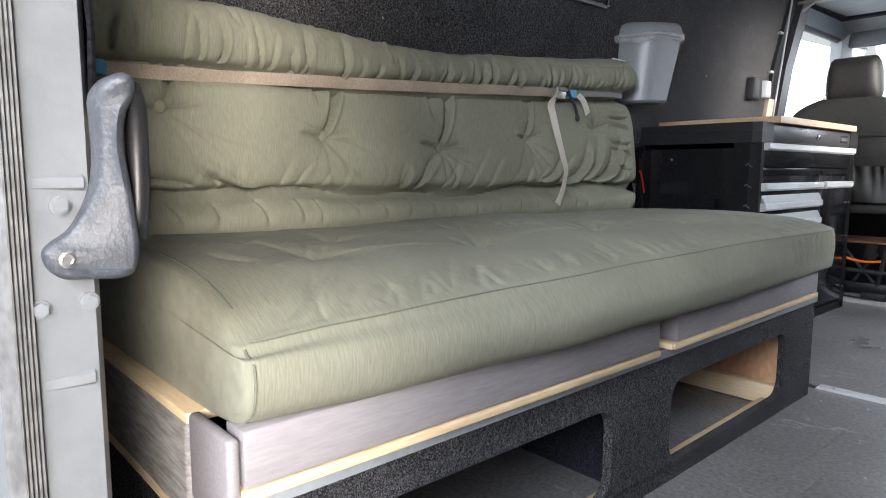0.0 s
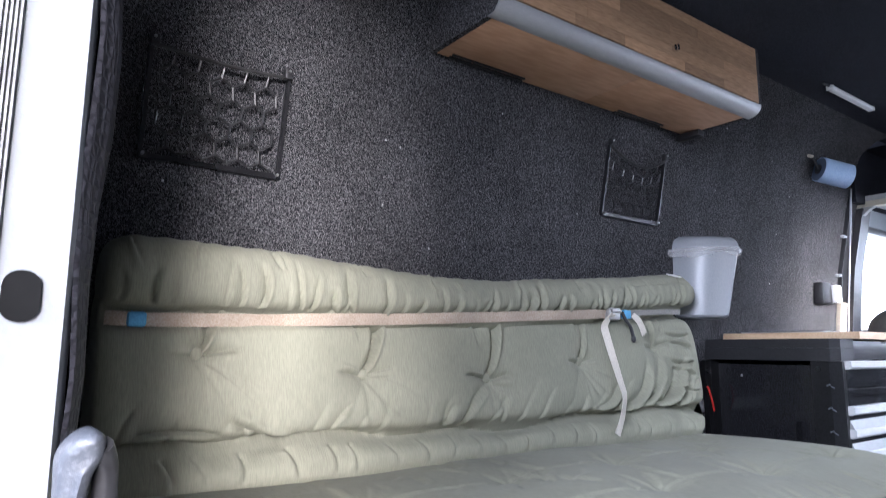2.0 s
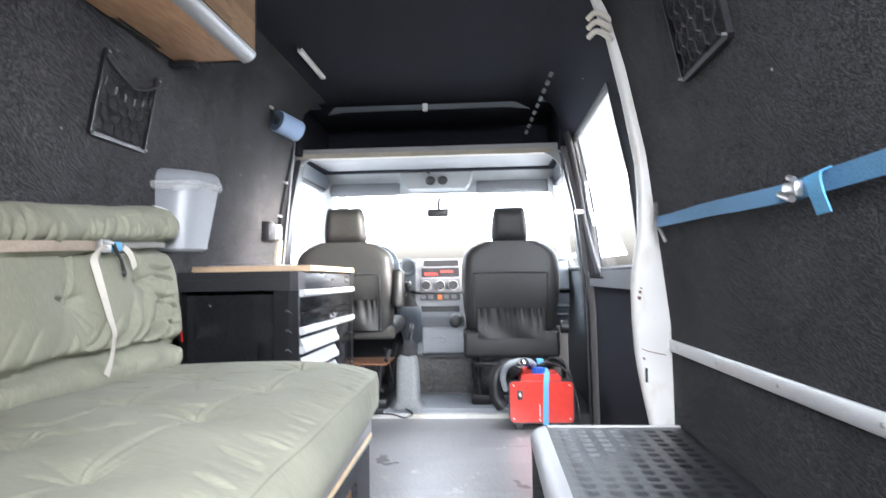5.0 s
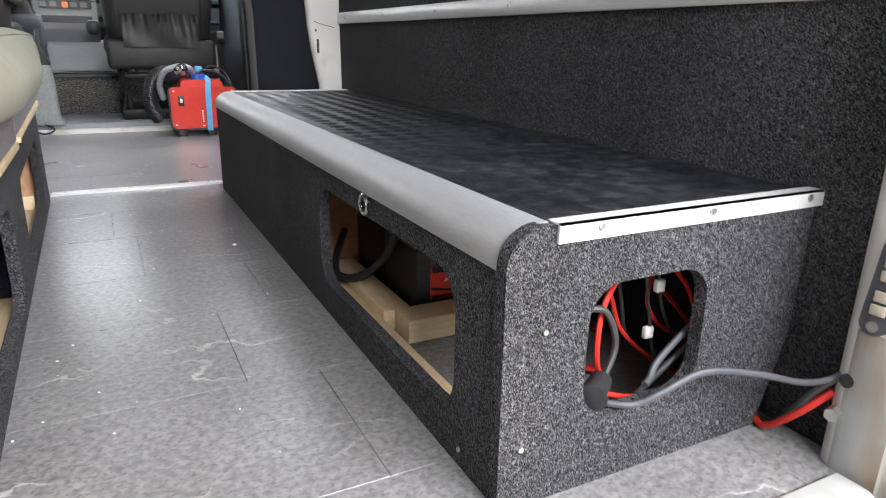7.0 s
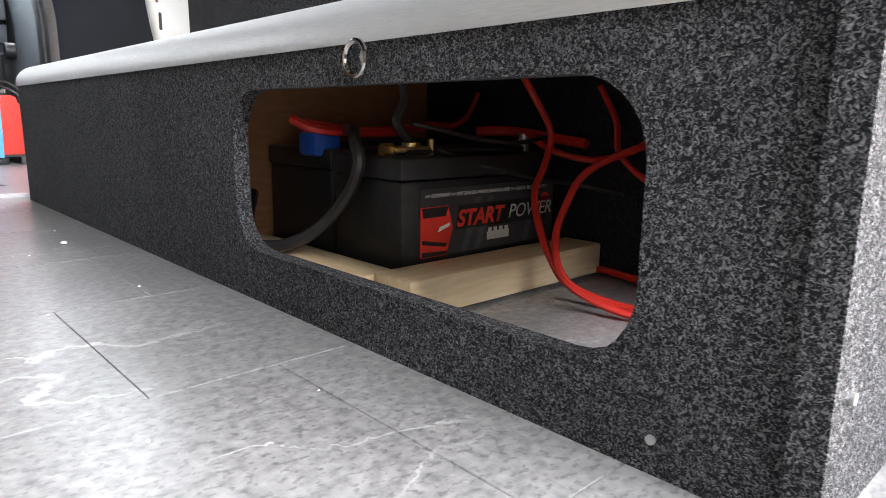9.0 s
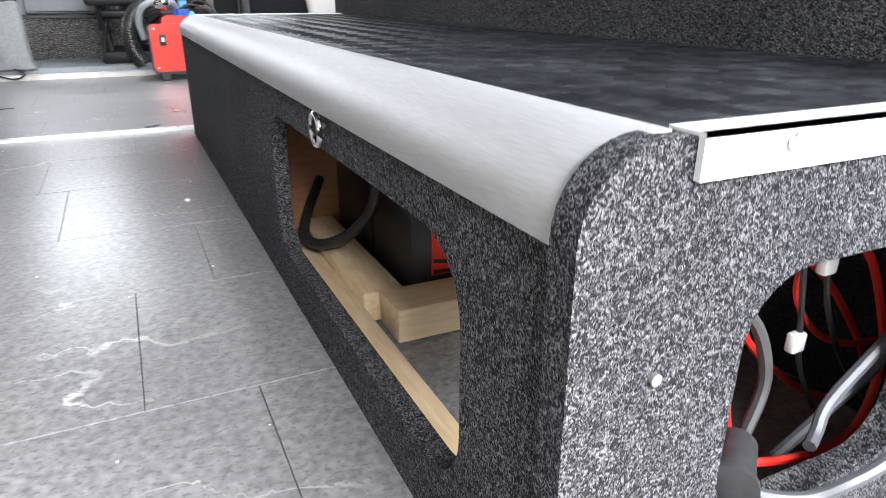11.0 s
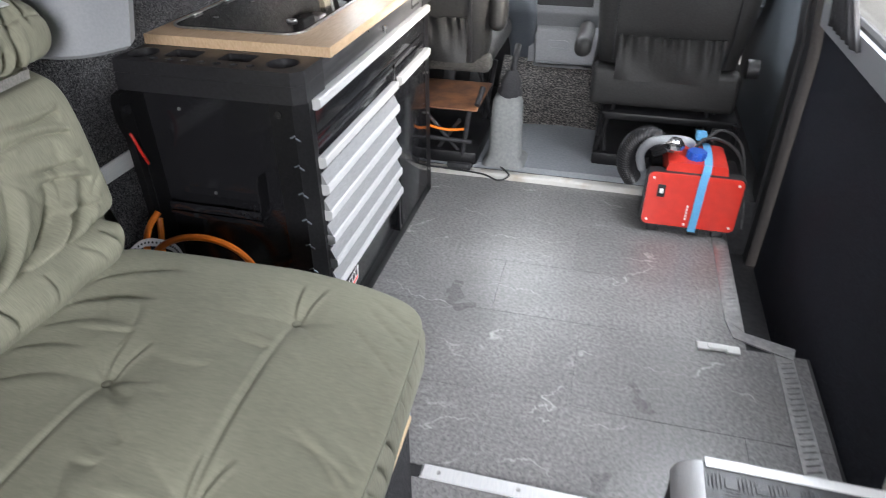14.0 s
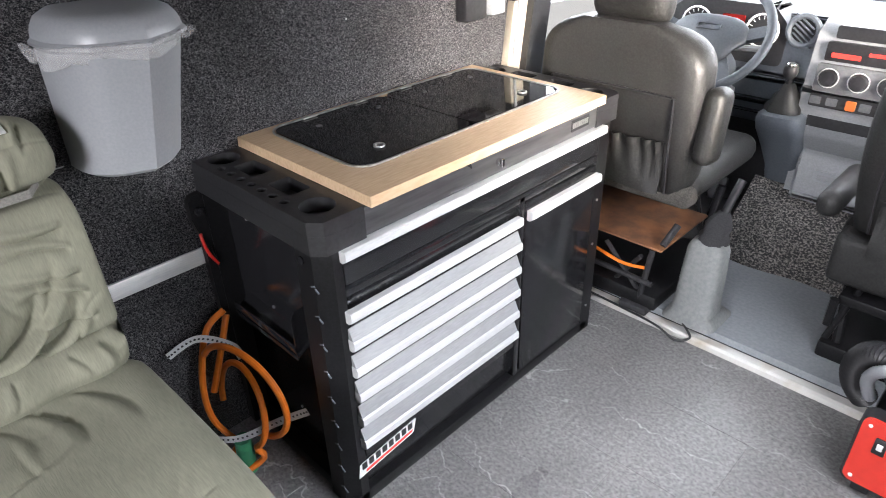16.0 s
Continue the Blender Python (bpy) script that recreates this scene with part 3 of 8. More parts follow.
for z in (0.606, 0.446):
    bm = B()
    slab_y(bm, [(0.040, z - 0.010), (0.0482, z - 0.004), (0.0488, z), (0.0482, z + 0.004), (0.040, z + 0.010)], [], -0.122, -0.086)
    part("pressed_rib", bm, DOOR_PAINT, door)
bm = B()
ribs = [(0.03, -0.150)]
for k in range(5):
    y = -0.1415 + k * 0.0031
    ribs += [(0.0500, y), (0.0535, y + 0.0006), (0.0535, y + 0.0020), (0.0500, y + 0.0026)]
slab_z(bm, ribs + [(0.046, -0.1255), (0.03, -0.1255)], [], -0.06, 1.62)
part("door_seal", bm, SEAL, door, "ribbed grey rubber door seal")
for y, z in ((-0.104, 0.588), (-0.087, 0.510), (-0.122, 0.508)):
    bm = B()
    cyl(bm, (0.043, y, z), (0.0495, y, z), 0.0075, n=16)
    cyl(bm, (0.0495, y, z), (0.053, y, z), 0.0058, n=6)
    part("bolt", bm, DOOR_PAINT, door)
bm = B()
prism(bm, rrect(-0.122, -0.098, 0.765, 0.802, 0.011), [], lambda u, v: (0.0490, u, v), lambda u, v: (0.0465, u, v))
part("slot", bm, HOLE_BLACK, door, "dark oval slot with chipped yellow rim")
# grab handle: a curved grip with a foot plate
bm = B()
rim_line = [(-0.066, 0.690), (-0.053, 0.696), (-0.043, 0.691), (-0.043, 0.677), (-0.050, 0.664), (-0.053, 0.640), (-0.050, 0.614), (-0.047, 0.583), (-0.046, 0.556), (-0.050, 0.537), (-0.062, 0.531), (-0.084, 0.531), (-0.105, 0.532), (-0.116, 0.541), (-0.119, 0.553), (-0.112, 0.561), (-0.098, 0.570), (-0.086, 0.587), (-0.077, 0.609), (-0.074, 0.632), (-0.0745, 0.657), (-0.0745, 0.677)]
dense = [(p.x, p.y) for p in spline([(-0.119 + (u + 0.119) * 0.87, 0.531 + (v - 0.531) * 0.97, 0) for u, v in rim_line], 5, True)]


def swell(u, v):
    """How far the handle stands off the door edge: a thin foot, a full grip."""
    f = min(1, max(0, (u + 0.110) / 0.045))
    return 0.016 + 0.024 * f * f * (3 - 2 * f) - 0.006 * math.sin(math.pi * min(1, max(0, (v - 0.56) / 0.13)))


cu = sum(u for u, v in dense) / len(dense)
cv = sum(v for u, v in dense) / len(dense)
levels = []
for inset, f in ((0.0, 0.0), (0.0, 0.70), (0.0016, 0.86), (0.0042, 0.965), (0.008, 1.0)):
    ring = []
    for k, (u, v) in enumerate(dense):
        a, b = dense[k - 1], dense[(k + 1) % len(dense)]
        ln = math.hypot(b[0] - a[0], b[1] - a[1])
        nu, nv = -(b[1] - a[1]) / ln, (b[0] - a[0]) / ln
        ring.append(bm.verts.new((0.0495 + swell(u, v) * f, u - nu * inset, v - nv * inset)))
    levels.append(ring)
for a, b in zip(levels, levels[1:]):
    for k in range(len(a)):
        bm.faces.new((a[k], a[(k + 1) % len(a)], b[(k + 1) % len(a)], b[k]))
flat = [(v.co.y, v.co.z) for v in levels[-1]]
for i, j, k in tessellate_polygon([[Vector((u, v, 0)) for u, v in flat]]):
    bm.faces.new((levels[-1][i], levels[-1][j], levels[-1][k]))
grab = tagged(part("grab_handle", bm, mat("scuffed_grey_paint", (0.040, 0.044, 0.052), (0.085, 0.09, 0.10), scale=260, rough=0.48, bump=0.18, bscale=260, lo=0.50, hi=0.80, big=0.12, bigscale=14), None, "", 60), "scuffed grey grab handle bolted to the rear door edge", "handle")
bm = B()
tube(bm, spline([(0.076, -0.056, 0.680), (0.066, -0.050, 0.664), (0.060, -0.048, 0.63), (0.062, -0.050, 0.585), (0.068, -0.056, 0.56)]), 0.009, 10)
part("grip_back", bm, BLACK_PLASTIC, grab)
bm = B()
cyl(bm, (0.058, -0.1055, 0.548), (0.0715, -0.1055, 0.548), 0.0066, n=18)
tube(bm, [(0.0715, -0.1055 + 0.0045 * math.cos(radians(q)), 0.548 + 0.0045 * math.sin(radians(q))) for q in range(0, 360, 20)], 0.0016, 6, True)
part("bolt", bm, STEEL, grab)
# quilted lining flap on the inside of the left door
bm = B()
cols = 80
for k in range(cols):
    a0, a1 = (k / cols) ** 1.6, ((k + 1) / cols) ** 1.6

    def fold(a, b):
        z = 0.66 + 0.94 * b
        lift = min(1.0, max(0.0, (z - 0.70) / 0.50))
        depth = 0.010 + 0.013 * lift * (2 - lift)
        return (0.036 - 0.77 * a, -0.077 + depth * math.sin(min(1.0, a / 0.075) * math.pi / 2) + 0.004 * math.sin(a * 46) * min(1, a / 0.08) + 0.003 * math.sin(b * 23 + a * 9), z)
    for j in range(14):
        b0, b1 = j / 14, (j + 1) / 14
        vs = [bm.verts.new(fold(a, b)) for a, b in ((a0, b0), (a1, b0), (a1, b1), (a0, b1))]
        bm.faces.new(vs)
bmesh.ops.remove_doubles(bm, verts=bm.verts, dist=0.0005)
geom = bmesh.ops.extrude_face_region(bm, geom=bm.faces[:])["geom"]
bmesh.ops.translate(bm, verts=[v for v in geom if isinstance(v, bmesh.types.BMVert)], vec=(-0.003, 0.004, 0))
tagged(part("quilted_curtain", bm, QUILT, None, "", 80), "dark blue quilted curtain on the inside of the rear door", "curtain")

# side door on the right with its window
bm = B()
POST_EDGE = ((-0.05, 0.852), (0.20, 0.846), (0.295, 0.835), (0.37, 0.820), (0.44, 0.807), (0.52, 0.796), (0.61, 0.791), (0.706, 0.790), (0.75, 0.793), (0.82, 0.804), (0.88, 0.815), (1.0, 0.818), (1.1, 0.812), (1.3, 0.778), (1.5, 0.735), (1.68, 0.672))
rings = [[bm.verts.new((u, v, z)) for u, v in rrect(x0 + 0.012, max(x0 + 0.08, wall_x(z, 1) + 0.03), 1.766, 1.808, 0.019, 5)] for z, x0 in POST_EDGE]
for a, b in zip(rings, rings[1:]):
    for k in range(len(a)):
        bm.faces.new((a[k], a[(k + 1) % len(a)], b[(k + 1) % len(a)], b[k]))
bm.faces.new(rings[0][::-1])
bm.faces.new(rings[-1])
cpost = structure("side_post", bm, POST_PAINT, "chipped white body post beside the side door", "post")
bm = B()
prism(bm, rrect(0.834, 0.842, 0.425, 0.470, 0.0036), [], lambda u, v: (u, 1.772, v), lambda u, v: (u, 1.7655, v))
part("slot", bm, BLACK_PLASTIC, cpost)
for x, z, r in ((0.826, 0.700, 0.005), (0.823, 0.682, 0.006), (0.829, 0.712, 0.003), (0.832, 0.498, 0.004)):
    bm = B()
    cyl(bm, (x, 1.772, z), (x, 1.7645, z), r, n=10)
    part("hole", bm, RUST, cpost)
bm = B()
tube(bm, [(0.810, 1.777, 0.532), (0.828, 1.7662, 0.526), (0.850, 1.7658, 0.518), (0.897, 1.7658, 0.508)], 0.0012, 5)
part("crack", bm, RUST, cpost, "cracked paint joint")
bm = B()
for k, z in enumerate((1.50, 1.53, 1.56)):
    tube(bm, spline([(0.69, 1.775, z), (0.715, 1.752, z + 0.012), (0.755, 1.758, z - 0.01), (0.76, 1.80, z)]), 0.009, 8)
tagged(part("tied_strap", bm, WHITE_WEB, None), "knotted white strap round the top of the side post", "strap")
bm = B()
wall_panel(bm, 1.809, 3.16, -0.25, 0.73, 1)
wall_panel(bm, 1.809, 2.02, 0.73, 1.715, 1)
wall_panel(bm, 3.00, 3.16, 0.73, 1.715, 1)
wall_panel(bm, 2.02, 3.00, 1.44, 1.715, 1)
side_door = structure("door_side", bm, CARPET_DARK, "black-lined sliding side door with a window", "door")
bm = B()
wall_panel(bm, 1.815, 3.15, 0.70, 0.775, 1, inset=0.018, thick=0.05)
part("window_ledge", bm, GREY_PLASTIC, side_door, "pale grey window ledge")
bm = B()
for a, b in (((2.03, 0.78), (2.99, 0.78)), ((2.99, 0.78), (2.99, 1.43)), ((2.99, 1.43), (2.03, 1.43)), ((2.03, 1.43), (2.03, 0.78))):
    tube(bm, [(wall_x(a[1], 1) + 0.01, a[0], a[1]), (wall_x((a[1] + b[1]) / 2, 1) + 0.01, (a[0] + b[0]) / 2, (a[1] + b[1]) / 2), (wall_x(b[1], 1) + 0.01, b[0], b[1])], 0.014, 8)
part("window_seal", bm, RUBBER, side_door)
bm = B()
prism(bm, rect(2.02, 3.0, 0.76, 1.44), [], lambda u, v: (wall_x(v, 1) + 0.015, u, v), lambda u, v: (wall_x(v, 1) + 0.019, u, v))
pane = part("pane", bm, GLASS, side_door, "clear window pane")
pane.visible_shadow = False
# tied curtain at the window's front edge
bm = B()
n_f = 22
for j in range(24):
    z0, z1 = 0.74 + 0.72 * j / 24, 0.74 + 0.72 * (j + 1) / 24

    def gather(z):
        d = abs(z - 1.07)
        return 0.022 + (0.26 * min(1, d / 0.33) ** 1.4 if z < 1.07 else 0.07 * min(1, d / 0.3))
    for k in range(n_f):
        a0, a1 = k / n_f, (k + 1) / n_f

        def cp(a, z):
            w = gather(z)
            return (wall_x(z, 1) - 0.03 - 0.010 * math.sin(a * 38), 2.99 - w * a, z)
        bm.faces.new([bm.verts.new(cp(a, z)) for a, z in ((a0, z0), (a1, z0), (a1, z1), (a0, z1))])
bmesh.ops.remove_doubles(bm, verts=bm.verts, dist=0.0005)
tied = tagged(part("window_curtain", bm, CURTAIN, None, "", 80), "black curtain tied back beside the side window", "curtain")
sol = tied.modifiers.new("thick", "SOLIDIFY")
sol.thickness = 0.003
bm = B()
box(bm, 0.79, 0.835, 2.96, 3.0, 1.06, 1.08, 0.006)
part("tie", bm, WHITE_WEB, tied, "white tie-back")

# ---- cab shell ----
for side, m, words in ((-1, CREAM, "cream body pillar behind the cab door"), (1, BLACK_PLASTIC, "black-trimmed body pillar behind the cab door")):
    bm = B()
    wall_panel(bm, 3.185, 3.25, -0.30, 0.975 if side < 0 else 1.44, side, inset=0.014 if side < 0 else 0.03, thick=0.08)
    structure("door_pillar", bm, m, words, "pillar")
bm = B()
wall_panel(bm, 3.190, 3.25, 0.976, 1.44, -1, inset=0.010, thick=0.08)
structure("pillar_cover", bm, BLACK_PLASTIC, "black trim over the upper part of the cab door pillar", "trim")
bm = B()
for side in (-1, 1):
    wall_panel(bm, 3.25, 3.34, -0.05, 1.42, side, inset=0.04, thick=0.08)
structure("pillar_trim", bm, BLACK_PLASTIC, "black plastic trim and seals of the cab door pillars", "trim")
for nm, side in (("door_cab_left", -1), ("door_cab_right", 1)):
    bm = B()
    wall_panel(bm, 3.34, 4.45, -0.05, 0.80, side)
    wall_panel(bm, 3.34, 4.45, 1.36, 1.50, side)
    cab_door = structure(nm, bm, DASH, "blue-grey lined cab door with a clear window", "door")
    bm = B()
    for a, b in (((3.35, 0.80), (4.30, 0.80)), ((4.30, 0.80), (3.98, 1.345)), ((3.98, 1.345), (3.35, 1.345)), ((3.35, 1.345), (3.35, 0.80))):
        tube(bm, [(wall_x(a[1], side), a[0], a[1]), (wall_x((a[1] + b[1]) / 2, side), (a[0] + b[0]) / 2, (a[1] + b[1]) / 2), (wall_x(b[1], side), b[0], b[1])], 0.016, 8)
    part("window_seal", bm, RUBBER, cab_door)
    bm = B()
    prism(bm, rect(3.34, 4.45, 0.78, 1.38), [], lambda u, v, s=side: (wall_x(v, s) + s * 0.012, u, v), lambda u, v, s=side: (wall_x(v, s) + s * 0.016, u, v))
    pane = part("pane", bm, GLASS, cab_door)
    pane.visible_shadow = False
    bm = B()
    ribbon(bm, spline([(wall_x(1.36, side), 3.98, 1.38), (wall_x(1.1, side), 4.16, 1.1), (wall_x(0.85, side), 4.40, 0.80)]), (0, 1, 0), 0.15, 0.06)
    structure("windscreen_pillar", bm, HEADLINER, "light grey windscreen pillar", "pillar")
bm = B()
slab_x(bm, [(3.27, 1.425), (3.30, 1.44), (3.9, 1.455), (4.08, 1.40), (4.16, 1.335), (4.20, 1.335), (4.14, 1.44), (3.9, 1.50), (3.27, 1.48)], [], -0.72, 0.81)
structure("cab_headliner", bm, HEADLINER, "light grey cab roof lining", "ceiling")
for nm, x0, x1 in (("sun_visor", -0.69, -0.22), ("sun_visor", 0.29, 0.76)):
    bm = B()
    box(bm, x0, x1, 4.00, 4.03, 1.305, 1.395, 0.013, 3, Matrix.Rotation(radians(-18), 4, "X"))
    tagged(part(nm, bm, VISOR), "dark grey folded sun visor under the cab roof", "sun visor", "cab visors")
bm = B()
slab_y(bm, [(-0.20, 1.44), (-0.175, 1.36), (-0.15, 1.335), (0.22, 1.335), (0.245, 1.36), (0.27, 1.44)], [], 3.90, 4.05)
con = tagged(part("roof_console", bm, HEADLINER), "light grey roof console with a dark map lamp", "console")
bm = B()
for x in (-0.005, 0.075):
    ball(bm, (x, 3.895, 1.385), 0.033, (1, 0.4, 0.9), 12)
cyl(bm, (-0.02, 3.89, 1.43), (0.0, 3.885, 1.47), 0.012, n=8)
part("map_lamp", bm, BLACK_PLASTIC, con)
bm = B()
box(bm, -0.045, 0.10, 4.06, 4.09, 1.165, 1.22, 0.014, 3)
mirror = tagged(part("rear_view_mirror", bm, BLACK_PLASTIC), "black rear-view mirror on the windscreen", "mirror")
bm = B()
tube(bm, [(0.03, 4.085, 1.21), (0.03, 4.13, 1.26), (0.03, 4.17, 1.30)], 0.010, 8)
part("mirror_arm", bm, BLACK_PLASTIC, mirror)
bm = B()
prism(bm, rect(-0.80, 0.89, 0, 1), [], lambda u, v: (u, 4.62 - 0.45 * v, 0.83 + 0.50 * v), lambda u, v: (u, 4.626 - 0.45 * v, 0.833 + 0.50 * v))
ws = structure("windscreen", bm, GLASS, "clear windscreen", "window")
ws.visible_shadow = False
# opening above the cab
for cx, sx in ((-0.705, 1), (0.765, -1)):
    bm = B()
    arc = [(cx + sx * 0.13 * (1 - math.sin(radians(a))), 1.432 - 0.13 * (1 - math.cos(radians(a)))) for a in range(0, 91, 10)]
    slab_y(bm, [(cx, 1.432)] + arc, [], 3.262, 3.292)
    structure("cab_corner", bm, HEADLINER, "light grey rounded corner of the cab opening", "trim")
bm = B()
slab_x(bm, [(3.255, 1.425), (3.27, 1.455), (3.36, 1.47), (3.36, 1.44), (3.30, 1.425)], [], -0.70, 0.72)
structure("roof_beam", bm, CREAM, "cream edge of the cab roof", "beam")
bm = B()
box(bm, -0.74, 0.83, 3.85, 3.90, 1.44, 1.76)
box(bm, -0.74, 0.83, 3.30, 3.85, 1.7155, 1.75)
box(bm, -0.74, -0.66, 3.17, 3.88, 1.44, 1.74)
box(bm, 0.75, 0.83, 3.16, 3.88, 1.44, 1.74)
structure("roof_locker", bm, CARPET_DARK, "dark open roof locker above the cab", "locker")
bm = B()
slab_y(bm, [(-0.50, 1.655), (-0.46, 1.695), (0.52, 1.695), (0.60, 1.655), (0.48, 1.668), (-0.42, 1.668)], [], 3.20, 3.215)
strip_top = structure("roof_rib", bm, DASH, "dark grey roof rib above the cab opening", "beam")
bm = B()
box(bm, 0.02, 0.05, 3.185, 3.20, 1.655, 1.70, 0.006)
part("clip", bm, WHITE_PLASTIC, strip_top)
bm = B()
for k in range(9):
    cyl(bm, (0.66 - 0.01 * k, 2.60 + 0.07 * k, 1.655 - 0.016 * k), (0.65 - 0.01 * k, 2.61 + 0.07 * k, 1.64 - 0.016 * k), 0.009, n=8)
tagged(part("curtain_hook", bm, VISOR), "row of small metal curtain hooks above the side door", "hook", kind="stuff")

# ground outside
bm = B()
bmesh.ops.create_grid(bm, x_segments=2, y_segments=2, size=400, matrix=Matrix.Translation((0, 0, -0.68)))
structure("ground", bm, ASPHALT, "grey concrete yard outside the van", "ground")

# ---- bench base on the left ----
bench = thing("bench_base", (-0.4, 0.88, 0), "felt-covered bench base with two cut-outs and whitewashed boards", "bench")
bm = B()
slab_x(bm, rect(0.045, 1.705, 0.0, 0.262), [rrect(0.17, 0.718, 0.046, 0.212, 0.042), rrect(0.918, 1.508, 0.046, 0.212, 0.042)], -0.028, -0.010)
part("front_panel", bm, FELT_FINE, bench, "charcoal felt front with two rounded cut-outs")
for nm, y0, y1 in (("end_panel", 0.045, 0.063), ("end_panel", 1.687, 1.705)):
    bm = B()
    box(bm, -0.70, -0.029, y0, y1, 0.0, 0.262)
    part(nm, bm, FELT_FINE, bench)
# Dark colour paints in the shade behind the near cut-out.
bm = B()
box(bm, -0.62, -0.03, 0.835, 0.850, 0.0, 0.26)
part("divider", bm, CARPET_DARK, bench, "divider coloured dark for the unlit bench interior")
bm = B()
box(bm, -0.62, -0.03, 1.55, 1.565, 0.012, 0.26)
part("divider", bm, PLY_LIGHT, bench)
bm = B()
box(bm, -0.62, -0.034, 1.520, 1.549, 0.004, 0.058, 0.003)
part("cross_batten", bm, PINE_X, bench)
for y0, y1 in ((0.10, 0.82), (0.87, 1.515)):
    bm = B()
    box(bm, -0.066, -0.031, y0, y1, 0.004, 0.024, 0.003)
    part("floor_batten", bm, PINE, bench)
bm = B()
box(bm, -0.70, -0.004, 0.040, 1.708, 0.2625, 0.280, 0.002)
part("top_board", bm, mat("blue_grey_board_edge", (0.24, 0.27, 0.29), (0.30, 0.32, 0.34), scale=60, rough=0.6), bench, "blue-grey painted board")
for y0, y1, x in ((0.045, 0.842, 0.004), (0.912, 1.690, 0.0)):
    bm = B()
    box(bm, x - 0.05, x + 0.002, y0, y1, 0.2805, 0.2925, 0.002)
    part("slat_edge", bm, PINE, bench, "raw pine edge under the front board")
    bm = B()
    box(bm, x - 0.045, x, y0 + 0.002, y1 - 0.002, 0.2935, 0.356, 0.004)
    part("front_board", bm, WHITE_WOOD, bench)
bm = B()
box(bm, -0.045, 0.004, 0.886, 0.908, 0.283, 0.296, 0.003)
cyl(bm, (0.002, 0.897, 0.289), (0.006, 0.897, 0.289), 0.006, n=10)
part("knot_block", bm, PINE_X, bench)
bm = B()
box(bm, -0.103, 0.003, 0.030, 0.0445, 0.250, 0.350, 0.006, 3)
part("end_block", bm, WHITE_WOOD, bench, "sawn whitewashed end block")
bm = B()
box(bm, -0.66, -0.104, 0.027, 0.0445, 0.222, 0.336, 0.006, 3)
part("end_board", bm, GREY_WOOD, bench, "weathered grey end board")
bm = B()
box(bm, -0.66, -0.102, 0.028, 0.085, 0.3365, 0.349, 0.002)
part("end_edge", bm, PINE_X, bench)
bm = B()
box(bm, -0.66, -0.02, 0.03, 0.0445, 0.205, 0.220, 0.002)
part("lower_edge", bm, PINE_X, bench)
bm = B()
for k in range(16):
    box(bm, -0.68, -0.05, 0.09 + k * 0.1, 0.155 + k * 0.1, 0.335, 0.352, 0.003, 1)
box(bm, -0.70, -0.66, 0.06, 1.69, 0.281, 0.334)
part("slatted_base", bm, PINE_X, bench)
# the base stands slightly askew: its near end reaches further into the aisle
for piece in bench.children:
    for v in piece.data.vertices:
        v.co.x += (0.046 - 0.025 * max(0.8, v.co.y)) * min(1, max(0, (v.co.x + 0.62) / 0.5))

# ---- folded futon ----
futon = thing("futon", (-0.4, 0.88, 0.355), "olive green tufted cotton futon folded into a sofa", "futon")
SEAT_TUFTS = [(-0.205, 1.69), (-0.178, 1.295), (-0.195, 0.95), (-0.20, 0.60), (-0.205, 0.27), (-0.435, 1.475), (-0.42, 1.10), (-0.41, 0.76), (-0.40, 0.42)]
BACK_TUFTS = [(0.218, 0.737), (0.572, 0.692), (0.926, 0.677), (1.272, 0.714), (1.622, 0.762)]


def smooth01(f):
    f = np.clip(f, 0, 1)
    return f * f * (3 - 2 * f)


